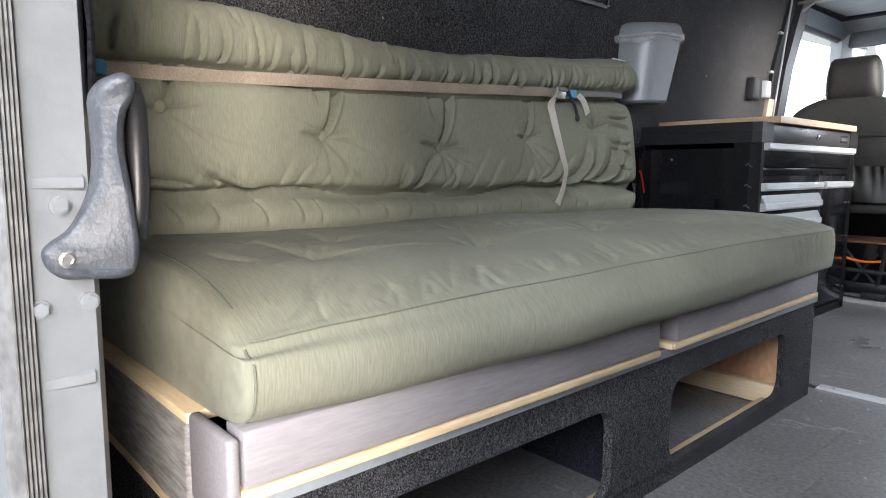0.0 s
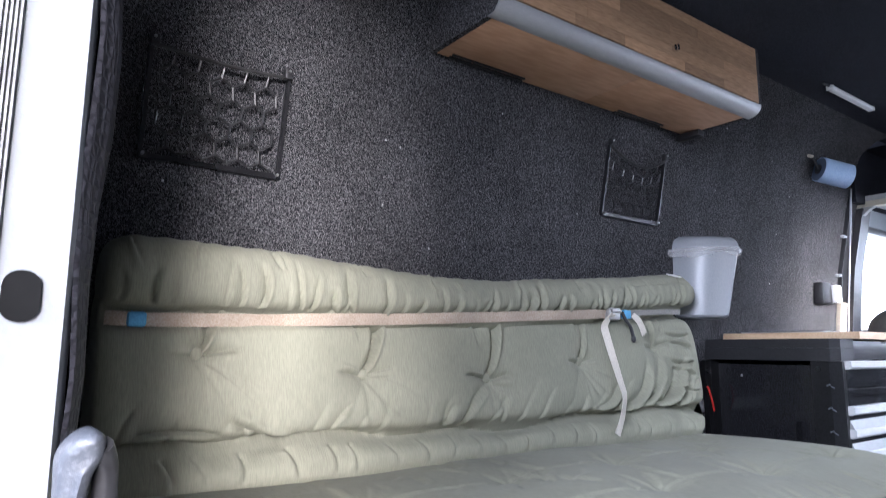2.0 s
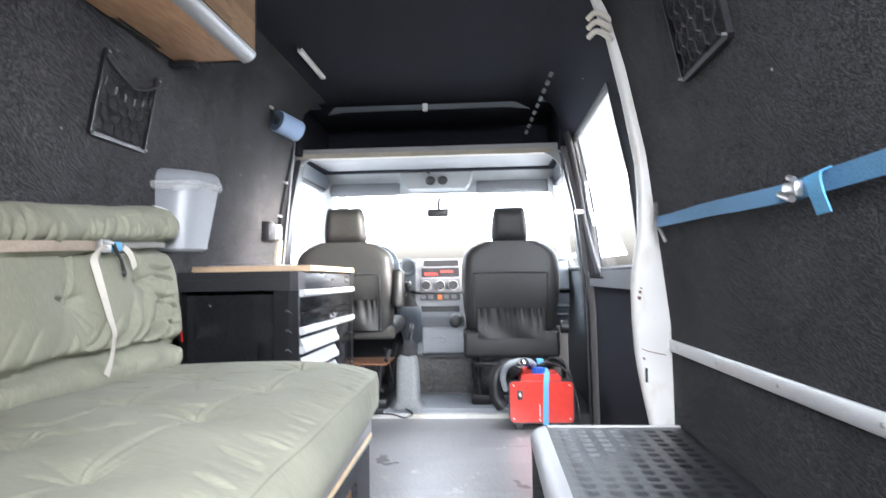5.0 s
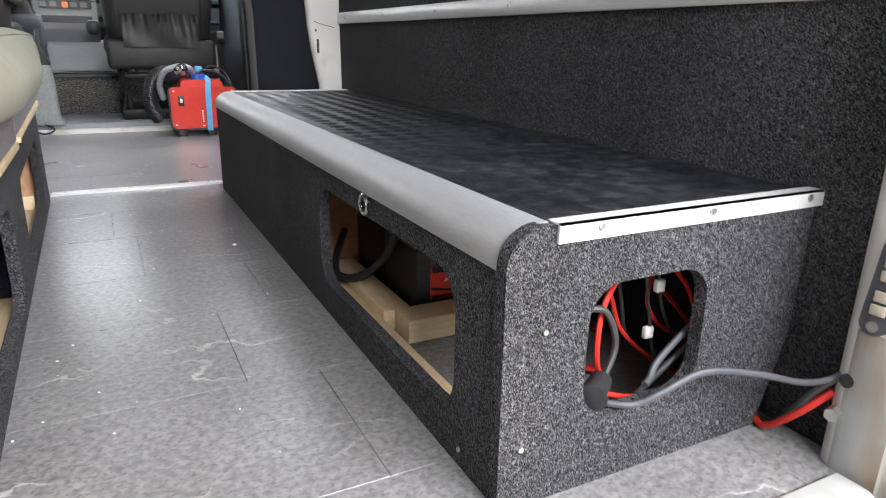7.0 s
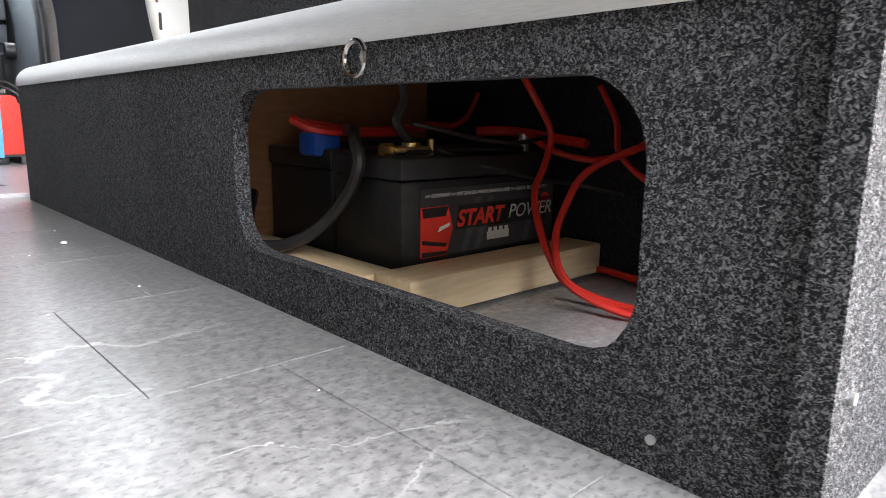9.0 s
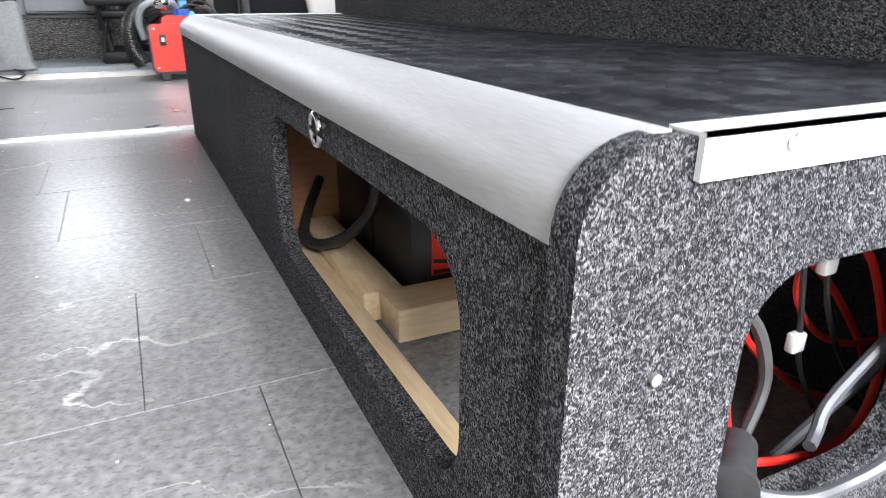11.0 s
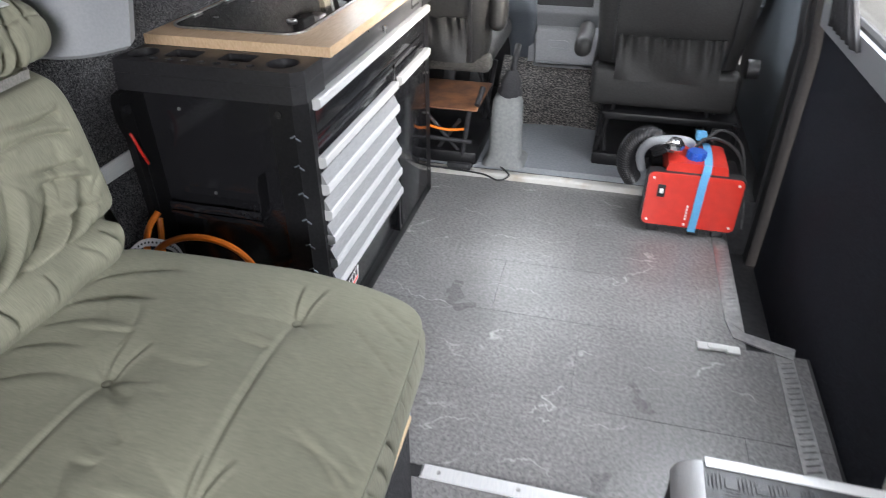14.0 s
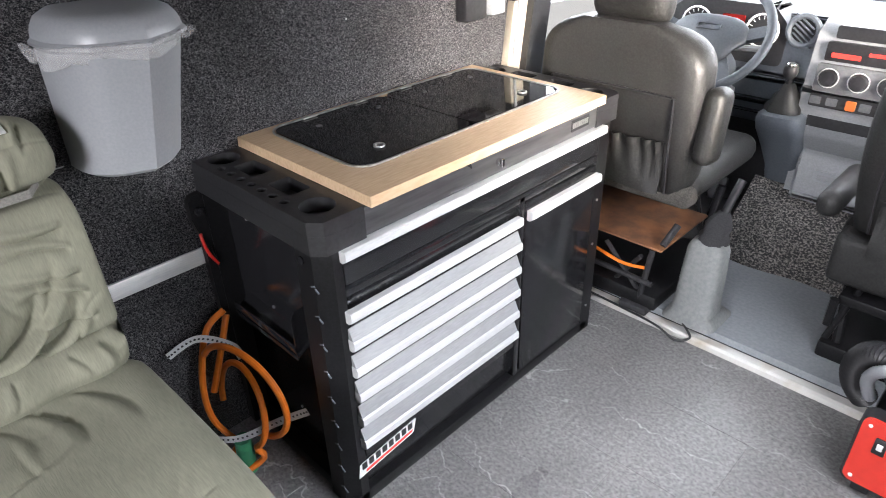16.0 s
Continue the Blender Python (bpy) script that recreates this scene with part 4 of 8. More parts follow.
def swept_cushion(section, y0, y1, rings, relief, end_round=0.06):
    """A padded body: closed section(y) -> list of (x, z), swept along y, rounded at both ends, displaced by relief(x, y, z, nx, nz)."""
    ys = np.linspace(y0, y1, rings + 1)
    sec = np.array([section(y) for y in ys])
    mid = sec.mean(axis=1, keepdims=True)
    half = np.abs(sec - mid).max(axis=1, keepdims=True)
    near, far = end_round if isinstance(end_round, tuple) else (end_round, end_round)
    edge = np.minimum(ys - y0, y1 - ys)
    end_round = np.where(ys < (y0 + y1) / 2, near, far)
    k = np.where(edge < end_round, np.sqrt(np.maximum(0, 1 - (1 - np.minimum(edge, end_round) / end_round) ** 2)), 1.0)
    f = np.maximum(0.05, 1 - ((1 - k) * end_round * 0.8)[:, None, None] / half)
    tang = np.roll(sec, -1, axis=1) - np.roll(sec, 1, axis=1)
    nrm = np.stack([tang[..., 1], -tang[..., 0]], axis=-1)
    nrm /= np.maximum(1e-9, np.linalg.norm(nrm, axis=-1, keepdims=True))
    p = mid + (sec - mid) * f
    yy = np.repeat(ys[:, None], sec.shape[1], axis=1)
    d = relief(p[..., 0], yy, p[..., 1], nrm[..., 0], nrm[..., 1])
    p = p + nrm * d[..., None]
    pts = np.stack([p[..., 0], yy, p[..., 1]], axis=-1)
    n, m = sec.shape[1], rings + 1
    i, j = np.meshgrid(np.arange(m - 1), np.arange(n), indexing="ij")
    quads = np.stack([i * n + j, i * n + (j + 1) % n, (i + 1) * n + (j + 1) % n, (i + 1) * n + j], axis=-1).reshape(-1, 4)
    ends = [pts[0].mean(axis=0).tolist(), pts[-1].mean(axis=0).tolist()]
    caps = [(q, (q + 1) % n, m * n) for q in range(n)] + [((m - 1) * n + q, (m - 1) * n + (q + 1) % n, m * n + 1) for q in range(n)]
    me = bpy.data.meshes.new("cushion_shape")
    me.from_pydata(pts.reshape(-1, 3).tolist() + ends, [], quads.tolist() + caps)
    bm = B()
    bm.from_mesh(me)
    bpy.data.meshes.remove(me)
    return bm, pts, nrm


def resample(loop, n, weight=None):
    """n points along a closed loop, closer together where weight is larger."""
    pts = [Vector((*p, 0)) for p in loop]
    lens = [(pts[(i + 1) % len(pts)] - pts[i]).length for i in range(len(pts))]
    if weight:
        lens = [ln * weight(*((pts[(i + 1) % len(pts)] + pts[i]) / 2).xy) for i, ln in enumerate(lens)]
    total, out, i, acc = sum(lens), [], 0, 0.0
    for k in range(n):
        t = total * k / n
        while acc + lens[i] < t:
            acc += lens[i]
            i += 1
        p = pts[i].lerp(pts[(i + 1) % len(pts)], (t - acc) / max(lens[i], 1e-9))
        out.append((p.x, p.y))
    return out


def ripple(u, v, scale, seed):
    """Smooth irregular waves between about -1 and 1."""
    rnd = random.Random(seed)
    out = 0
    for k in range(7):
        a, w, ph = rnd.uniform(0, math.pi), scale * rnd.uniform(0.6, 1.9), rnd.uniform(0, 6.3)
        out = out + np.sin((u * math.cos(a) + v * math.sin(a)) * w + ph)
    return out / 4.0


def crease(u, v, a, b, width, depth, bow=0.0, ridge=0.35):
    """A fold from a to b: steep on one side, easing off on the other, with a low ridge; it fades at its ends."""
    du, dv = b[0] - a[0], b[1] - a[1]
    ln = math.hypot(du, dv)
    c, s = du / ln, dv / ln
    along = ((u - a[0]) * c + (v - a[1]) * s) / ln
    across = -(u - a[0]) * s + (v - a[1]) * c - bow * ln * 4 * along * (1 - along)
    fade = smooth01(along / 0.10) * smooth01((1 - along) / 0.45)
    w = width * (0.7 + 0.7 * np.clip(along, 0, 1))
    valley = np.where(across < 0, np.exp(-((across / (0.9 * w)) ** 2)), np.exp(-np.abs(across) / (1.9 * w)))
    return 1.15 * depth * fade * (ridge * np.exp(-((across + 2.6 * w) / (1.4 * w)) ** 2) - valley)


def fan(u, v, centre, angles, reach, width, depth, seed):
    """Folds that run out from a button."""
    rnd = random.Random(seed)
    d = 0
    for ang in angles:
        t = radians(ang)
        ln = reach * rnd.uniform(0.7, 1.2)
        start = (centre[0] + 0.010 * math.cos(t), centre[1] + 0.010 * math.sin(t))
        stop = (centre[0] + ln * math.cos(t), centre[1] + ln * math.sin(t))
        d = d + crease(u, v, start, stop, width * rnd.uniform(0.7, 1.2), depth * rnd.uniform(0.6, 1.2), rnd.uniform(-0.10, 0.10))
    return d


def dimple(u, v, tufts, depth, wide):
    d = 0
    for a, b in tufts:
        r = np.hypot(u - a, v - b)
        d = d - 0.55 * depth * np.exp(-((r / wide) ** 1.3)) - 0.6 * depth * np.exp(-r / 0.016)
    return d


def seam_z(y):
    return np.interp(y, (0.05, 0.15, 0.50, 0.90, 1.20, 1.50, 1.84), (0.438, 0.447, 0.460, 0.467, 0.468, 0.464, 0.456))


def seam_x(y):
    return np.interp(y, (0.05, 0.20, 0.55, 0.90, 1.20, 1.50, 1.75, 1.84), (0.010, 0.024, 0.038, 0.037, 0.038, 0.030, 0.012, -0.002))


def overhang(y):
    return np.interp(y, (0.05, 0.25, 0.50, 0.80, 1.10, 1.40, 1.60), (0.026, 0.032, 0.040, 0.040, 0.030, 0.012, 0.004))


def seat_section(y):
    over = max(0.0, y - 1.745)
    corner = 0.085 - math.sqrt(max(0.0, 0.007225 - over * over))
    top = 0.490 + 0.004 * math.sin(y * 7.0 + 1) - 0.008 * max(0, (y - 1.45) / 0.3)
    bottom = 0.336 + 0.016 * min(1, max(0, (y - 0.9) / 0.5))
    a, zs = float(overhang(y)), float(seam_z(y))
    xf = float(seam_x(y)) - corner
    shape = [(-0.69, bottom), (-0.35, bottom), (xf - 0.04, bottom + 0.010), (xf - 0.004, 0.353), (xf + 0.7 * a, 0.369), (xf + a, 0.400), (xf + 0.8 * a, 0.425), (xf + 0.28 * a, zs - 0.012), (xf, zs), (xf - 0.014, zs + 0.005), (xf - 0.06, zs + 0.55 * (top - zs)), (xf - 0.15, zs + 0.9 * (top - zs)), (-0.30, top), (-0.55, top), (-0.68, top - 0.008), (-0.70, 0.42)]
    pts = [(p.x, p.y) for p in spline([(x, z, 0) for x, z in shape], 6, True)]
    return resample(pts, 300, lambda x, z: 2.0 if z > 0.37 and x > -0.66 else 0.5)


def seat_relief(x, y, z, nx, nz):
    up = smooth01((nz - 0.1) / 0.6)
    d = 0.0022 * ripple(x + z, y, 13, 3)
    t = dimple(x, y, SEAT_TUFTS, 0.025, 0.070)
    t = t + 0.012 * np.exp(-((x + 0.30) / 0.26) ** 2)
    for k, (a, b) in enumerate(SEAT_TUFTS):
        t = t + fan(x, y, (a, b), (8, 150, 185, 330), 0.13, 0.006, 0.0026, 40 + k)
        for off in (-0.007, 0.008):
            t = t + crease(x, y, (a + off, b + 0.006), (a + 3.4 * off, b + 0.10), 0.0032, 0.0042, 0.05)
    # long soft folds from button to button
    for a, b in list(zip(SEAT_TUFTS[:4], SEAT_TUFTS[1:5])) + list(zip(SEAT_TUFTS[5:8], SEAT_TUFTS[6:9])):
        t = t + crease(x, y, b, a, 0.0045, 0.0024, 0.02, 0.4) + crease(x, y, a, b, 0.0045, 0.0024, -0.02, 0.4)
    # fine slanting puckers towards the front seam, and low waves across the middle
    rnd = random.Random(5)
    for k in range(64):
        ya = 0.10 + 1.62 * k / 63 + rnd.uniform(-0.02, 0.02)
        ln = rnd.uniform(0.05, 0.17)
        t = t + crease(x, y, (float(seam_x(ya)) - rnd.uniform(0, 0.02), ya), (0.03 - ln, ya + ln * rnd.uniform(0.25, 0.75)), rnd.uniform(0.004, 0.007), rnd.uniform(0.0008, 0.0026), rnd.uniform(-0.12, 0.12))
    for k in range(60):
        ya, xa = rnd.uniform(0.1, 1.7), rnd.uniform(-0.58, -0.12)
        ln, an = rnd.uniform(0.07, 0.18), rnd.gauss(2.7, 0.5)
        t = t + crease(x, y, (xa, ya), (xa + ln * math.cos(an), ya + ln * math.sin(an)), rnd.uniform(0.005, 0.010), rnd.uniform(0.0010, 0.0030), rnd.uniform(-0.15, 0.15), 0.6)
    # deep folds where the seat meets the backrest at the far end
    for k, (ya, dep) in enumerate(((1.50, 0.004), (1.56, 0.003), (1.62, 0.009), (1.70, 0.006), (1.40, 0.003))):
        t = t + crease(x, y, (-0.64, ya), (-0.50 + 0.02 * k, ya + 0.03 + 0.012 * k), 0.009, dep, 0.12)
    d = d + up * t
    front = np.clip(nx, 0, 1)
    d = d + front * 0.0022 * ripple(y, z, 9, 6)
    for k in range(9):
        yc = 1.40 + 0.045 * k
        d = d + front * crease(y, z, (yc, 0.455), (yc + 0.02, 0.375), 0.004, 0.0035 + 0.002 * (k % 3), 0.10)
    d = d - 0.0014 * np.exp(-np.abs(z - seam_z(y)) / 0.003) * (nx > 0.2)
    end_face = smooth01((0.075 - y) / 0.02)
    d = d - 0.0035 * np.exp(-np.abs(z - seam_z(y)) / 0.005) * end_face
    return d


bm, seat_pts, seat_nrm = swept_cushion(seat_section, 0.048, 1.838, 620, seat_relief, (0.016, 0.06))
seat = part("seat_section", bm, FUTON, futon, "", 80)


def strap_height(y):
    return np.interp(y, (0.04, 0.12, 0.30, 0.67, 1.0, 1.25, 1.40, 1.55, 1.70), (0.800, 0.798, 0.802, 0.815, 0.832, 0.846, 0.853, 0.862, 0.872))


def back_section(y):
    lean = [(-0.805, 0.47), (-0.67, 0.462), (-0.638, 0.49), (-0.632, 0.522), (-0.652, 0.558), (-0.640, 0.60), (-0.647, 0.68), (-0.662, 0.77), (-0.684, 0.84), (-0.72, 0.868), (-0.775, 0.868), (-0.80, 0.80)]
    pts = [(p.x, p.y) for p in spline([(x, z, 0) for x, z in lean], 8, True)]
    return resample(pts, 300, lambda x, z: 2.2 if x > -0.71 else 0.5)


def back_relief(x, y, z, nx, nz):
    face = smooth01((nx - 0.1) / 0.4)
    d = 0.0024 * ripple(y, z, 17, 9)
    d = d + dimple(y, z, BACK_TUFTS, 0.042, 0.080)
    for ty in (0.395, 0.75, 1.10, 1.45):
        d = d + 0.013 * np.exp(-((y - ty) / 0.13) ** 2 - ((z - 0.66) / 0.10) ** 2)
    # folds drawn from each button up to the strap, in pairs
    for (ty, tz), lean, gap, deep in zip(BACK_TUFTS, (0.036, 0.040, 0.016, -0.004, -0.05), (0.010, 0.020, 0.050, 0.012, 0.05), (0.011, 0.013, 0.013, 0.010, 0.010)):
        d = d + crease(y, z, (ty, tz), (ty + lean, 0.905), 0.0045, deep * 1.5, -0.07)
        d = d + crease(y, z, (ty + gap, 0.875), (ty + gap * 0.4 + 0.008, tz + 0.03), 0.0045, deep * 0.9, 0.05)
        d = d + crease(y, z, (ty - gap * 0.9, 0.875), (ty - gap * 0.5, tz + 0.06), 0.0045, deep * 0.6, -0.05)
    # short folds to either side and a spread of long faint ones below
    for k, (ty, tz) in enumerate(BACK_TUFTS):
        d = d + fan(y, z, (ty, tz), (176, 4, 14), 0.085, 0.0045, 0.0075, 60 + k)
        d = d + fan(y, z, (ty, tz), (-22, -42, -60, -84, -120), 0.17, 0.0065, 0.0026, 70 + k)
    # folds rising from the lower seam
    rnd = random.Random(18)
    for k in range(26):
        ya = 0.10 + 1.66 * k / 25 + rnd.uniform(-0.03, 0.03)
        ln = rnd.uniform(0.05, 0.12)
        d = d + crease(y, z, (ya, 0.562), (ya + ln * rnd.uniform(0.1, 1.0), 0.562 + ln), rnd.uniform(0.004, 0.007), rnd.uniform(0.002, 0.006), rnd.uniform(0.02, 0.2))
    for (ya, za), (yb, zb), deep in (((0.40, 0.565), (0.25, 0.640), 0.018), ((0.10, 0.590), (0.30, 0.563), 0.014), ((0.83, 0.560), (0.926, 0.677), 0.014), ((0.78, 0.565), (0.80, 0.630), 0.010)):
        d = d + crease(y, z, (ya, za), (yb, zb), 0.006, deep, 0.10)
    # the crowded far end: curved folds sweeping up towards the end
    for ya, za, run, rise, deep in ((1.30, 0.585, 0.10, 0.11, 0.010), (1.40, 0.580, 0.15, 0.17, 0.018), (1.48, 0.590, 0.16, 0.20, 0.014), (1.55, 0.580, 0.17, 0.16, 0.022), (1.62, 0.600, 0.13, 0.19, 0.014), (1.66, 0.585, 0.11, 0.10, 0.016)):
        d = d + crease(y, z, (ya, za), (ya + run, za + rise), 0.0075, deep, -0.18, 0.55)
    for k in range(5):
        d = d + crease(y, z, (1.79, 0.62 + 0.045 * k), (1.66, 0.65 + 0.04 * k), 0.005, 0.012, 0.08 * (-1) ** k)
    fold = 0.562 + 0.006 * np.sin(y * 5) + 0.003 * np.sin(y * 17)
    d = d - 0.040 * np.exp(-np.abs(z - fold) / 0.009)
    d = d - 0.016 * np.exp(-((z - strap_height(y)) / 0.017) ** 2)
    low = smooth01((fold - z) / 0.012)
    d = d + low * 0.004 * np.sin(y * 30 + 3 * np.sin(y * 7))
    for k in range(22):
        ya = 0.06 + 1.72 * k / 21 + rnd.uniform(-0.02, 0.02)
        d = d + low * crease(y, z, (ya, 0.556), (ya + rnd.uniform(-0.03, 0.03), 0.490), 0.005, rnd.uniform(0.003, 0.009), 0.1)
    return face * d


bm, back_pts, back_nrm = swept_cushion(back_section, 0.045, 1.822, 620, back_relief, 0.045)
back = part("back_section", bm, FUTON, futon, "", 80)


def roll_height(y):
    pts = ((0.0, 0.866), (0.33, 0.860), (0.67, 0.842), (1.0, 0.848), (1.35, 0.878), (1.70, 0.914), (1.82, 0.922))
    for (a, za), (b, zb) in zip(pts, pts[1:]):
        if y <= b:
            return za + (zb - za) * (y - a) / (b - a)
    return pts[-1][1]


def roll_section(y):
    zc = roll_height(y)
    r = 0.080 - 0.012 * min(1, max(0, (y - 0.4) / 0.5))
    loop = [(-0.712 + (0.083 - 0.01 * min(1, y)) * math.cos(2 * math.pi * k / 140), zc + 0.012 + r * math.sin(2 * math.pi * k / 140)) for k in range(140)]
    return resample(loop, 170, lambda x, z: 2.0 if x > -0.74 else 0.7)


def roll_relief(x, y, z, nx, nz):
    a = np.arctan2(nz, nx)
    rnd = random.Random(31)
    d = 0.0022 * ripple(y, a * 0.1, 16, 4)
    spot = 0.07
    while spot < 1.78:
        below = rnd.random() < 0.6
        start, stop = (-0.75, rnd.uniform(0.1, 1.0)) if below else (1.25, rnd.uniform(-0.1, 0.6))
        lean = rnd.uniform(-0.02, 0.02)
        d = d + crease(y, a * 0.08, (spot, start * 0.08), (spot + lean, stop * 0.08), rnd.uniform(0.003, 0.005), rnd.uniform(0.004, 0.013), rnd.uniform(-0.1, 0.1))
        spot += rnd.choice((0.012, 0.02, 0.028, 0.040, 0.060))
    d = d + 0.0012 * np.sin(y * 130 + 3 * ripple(y, a * 0.1, 15, 2)) * np.clip(np.cos(a - 0.9), 0, 1)
    d = d - 0.016 * np.exp(-((z - strap_height(y)) / 0.020) ** 2) * (nx > 0)
    d = d - 0.004 * np.exp(-np.abs(a - 0.55 + 0.1 * np.sin(y * 3)) / 0.05) * np.clip((y - 1.3) / 0.2, 0, 1)
    return d


bm, roll_pts, roll_nrm = swept_cushion(roll_section, 0.045, 1.812, 620, roll_relief, 0.055)
roll = part("head_roll", bm, FUTON, futon, "", 80)


def on_cloth(pts, u, v, iu, iv, want):
    """The cloth's point nearest to (u, v) on the side where want holds."""
    flat = pts.reshape(-1, 3)
    dist = (flat[:, iu] - u) ** 2 + (flat[:, iv] - v) ** 2 + np.where(want(flat), 0, 10)
    return flat[dist.argmin()]


for x, y in SEAT_TUFTS:
    p = on_cloth(seat_pts, x, y, 0, 1, lambda f: f[:, 2] > 0.42)
    bm = B()
    ball(bm, (p[0], p[1], p[2] + 0.0035), 0.0115, (1, 1, 0.45), 14)
    part("button", bm, FUTON, seat)
for y, z in BACK_TUFTS:
    p = on_cloth(back_pts, y, z, 1, 2, lambda f: f[:, 0] > -0.76)
    bm = B()
    ball(bm, (p[0] + 0.005, p[1], p[2]), 0.0135, (0.45, 1, 1), 16)
    part("button", bm, FUTON, back)
# stitched seams: along the front, round the near end, and down the corner
line = []
for ring in seat_pts[6:-40:4]:
    height = float(seam_z(ring[0, 1]))
    side_pts = ring[ring[:, 0] > -0.10]
    side_pts = side_pts[(side_pts[:, 2] > 0.40) & (side_pts[:, 2] < height + 0.012)]
    side_pts = side_pts[side_pts[:, 2].argsort()]
    line.append((np.interp(height, side_pts[:, 2], side_pts[:, 0]) + 0.0005, ring[0, 1], height))
bm = B()
tube(bm, line, 0.0010, 6)
part("seam", bm, FUTON_SEAM, seat, "stitched front seam")
ring = seat_pts[4]
low = ring[(ring[:, 0] > -0.05) & (ring[:, 2] > 0.352) & (ring[:, 2] < 0.437)]
low = low[low[:, 2].argsort()]
bm = B()
tube(bm, [Vector(q) + Vector((0.0004, -0.0004, 0)) for q in low[::2]], 0.0016, 6)
part("corner_seam", bm, FUTON_SEAM, seat)
ring = seat_pts[7]
top_line = ring[(ring[:, 0] > -0.60) & (ring[:, 0] < -0.035) & (ring[:, 2] > 0.43)]
top_line = top_line[top_line[:, 0].argsort()]
bm = B()
tube(bm, [Vector(q) + Vector((0, -0.0003, 0.0003)) for q in top_line[::4]], 0.0013, 6)
part("end_seam", bm, FUTON_SEAM, seat)
p = on_cloth(roll_pts, 1.738, 0.99, 1, 2, lambda f: (f[:, 2] > 0.94) & (f[:, 0] > -0.715) & (f[:, 0] < -0.68))
bm = B()
box(bm, p[0] - 0.019, p[0] + 0.019, 1.722, 1.757, p[2] + 0.001, p[2] + 0.004, 0.001, 1, Matrix.Rotation(radians(18), 4, "Y"))
part("cloth_label", bm, PRINT_WHITE, roll, "small white sewn-in label")

# strap that holds the backrest
strap = thing("tie_strap", (-0.62, 1.40, 0.83), "faded beige tie-down strap across the futon backrest", "strap")


def cloth_front(y, z, reach=0.014):
    """How far the futon's padding stands out at a height on its backrest."""
    best = -1.0
    for pts in (back_pts, roll_pts):
        ring = pts[int(np.abs(pts[:, 0, 1] - y).argmin())]
        near = ring[np.abs(ring[:, 2] - z) < reach]
        if len(near):
            best = max(best, float(near[:, 0].max()))
    return best


bm = B()
line = []
for y in np.linspace(0.055, 1.415, 40):
    z = float(strap_height(y))
    line.append((cloth_front(y, z) + 0.0025, float(y), z))
twist = [Vector((0.25 + 0.5 * math.exp(-((y - 0.36) / 0.05) ** 2), 0, 1)) for x, y, z in line]
ribbon(bm, line, twist, 0.026, 0.0022)
part("band", bm, BEIGE_WEB, strap)
FRONT = cloth_front(1.40, 0.853)
bm = B()
tail = [(1.372, 0.852), (1.362, 0.82), (1.362, 0.78), (1.372, 0.72), (1.386, 0.66), (1.392, 0.62), (1.386, 0.58), (1.368, 0.545), (1.352, 0.515)]
tl = spline([(cloth_front(y, z, 0.03) + 0.008, y, z) for y, z in tail], 5)
ribbon(bm, tl, [Vector((0.25 * math.sin(k * 0.16), 1, 0.2 * math.sin(k * 0.3))) for k in range(len(tl))], 0.025, 0.002)
part("loose_end", bm, WHITE_WEB, strap, "pale loose strap end")
bm = B()
ribbon(bm, spline([(FRONT + 0.014, 1.475, 0.852), (FRONT + 0.026, 1.490, 0.832), (FRONT + 0.026, 1.512, 0.795)], 5), (0, 1, 0.4), 0.024, 0.002)
part("short_end", bm, WHITE_WEB, strap)
bm = B()
ribbon(bm, [(cloth_front(y, float(strap_height(y))) + 0.003, float(y), float(strap_height(y))) for y in np.linspace(1.41, 1.76, 12)] + [(-0.755, 1.815, 0.885), (-0.785, 1.830, 0.895)], (0.25, 0, 1), 0.017, 0.0022)
part("far_band", bm, GREY_WEB, strap, "faded grey strap end")
bm = B()
box(bm, FRONT - 0.002, FRONT + 0.018, 1.366, 1.414, 0.834, 0.870, 0.004)
cyl(bm, (FRONT + 0.020, 1.370, 0.860), (FRONT + 0.020, 1.412, 0.860), 0.005, n=10)
part("buckle", bm, STEEL, strap, "metal cam buckle")
bm = B()
box(bm, FRONT, FRONT + 0.016, 1.436, 1.468, 0.840, 0.866, 0.004)
part("clip", bm, BLUE_TAPE, strap)
bm = B()
tube(bm, spline([(FRONT + 0.014, 1.425, 0.860), (FRONT + 0.022, 1.432, 0.835), (FRONT + 0.020, 1.455, 0.815), (FRONT + 0.024, 1.462, 0.785)]), 0.005, 8)
ball(bm, (FRONT + 0.024, 1.463, 0.780), 0.009, (0.7, 1, 1.3), 10)
part("hook", bm, BLACK_PLASTIC, strap)
bm = B()
near_front = cloth_front(0.10, 0.798)
box(bm, near_front, near_front + 0.018, 0.090, 0.122, 0.784, 0.812, 0.006)
part("end_clip", bm, BLUE_TAPE, strap, "bright blue end clip")
plate = thing("wall_bracket", (-0.78, 1.83, 0.93), "small zinc strap bracket screwed to the wall", "bracket")
bm = B()
slab_x(bm, rrect(1.815, 1.852, 0.858, 0.946, 0.004), [rrect(1.827, 1.841, 0.888, 0.918, 0.005)], -0.800, -0.796)
part("bracket_plate", bm, STEEL, plate)
bm = B()
tube(bm, spline([(-0.796, 1.830, 0.915), (-0.772, 1.832, 0.907), (-0.768, 1.836, 0.890), (-0.792, 1.840, 0.880)]), 0.005, 8)
part("hook", bm, BLACK_STEEL, plate)

# ---- wall things, left ----
NET_FRAME = mat("satin_black_plastic", (0.008, 0.008, 0.009), (0.014, 0.014, 0.016), scale=90, rough=0.3, bump=0.04)


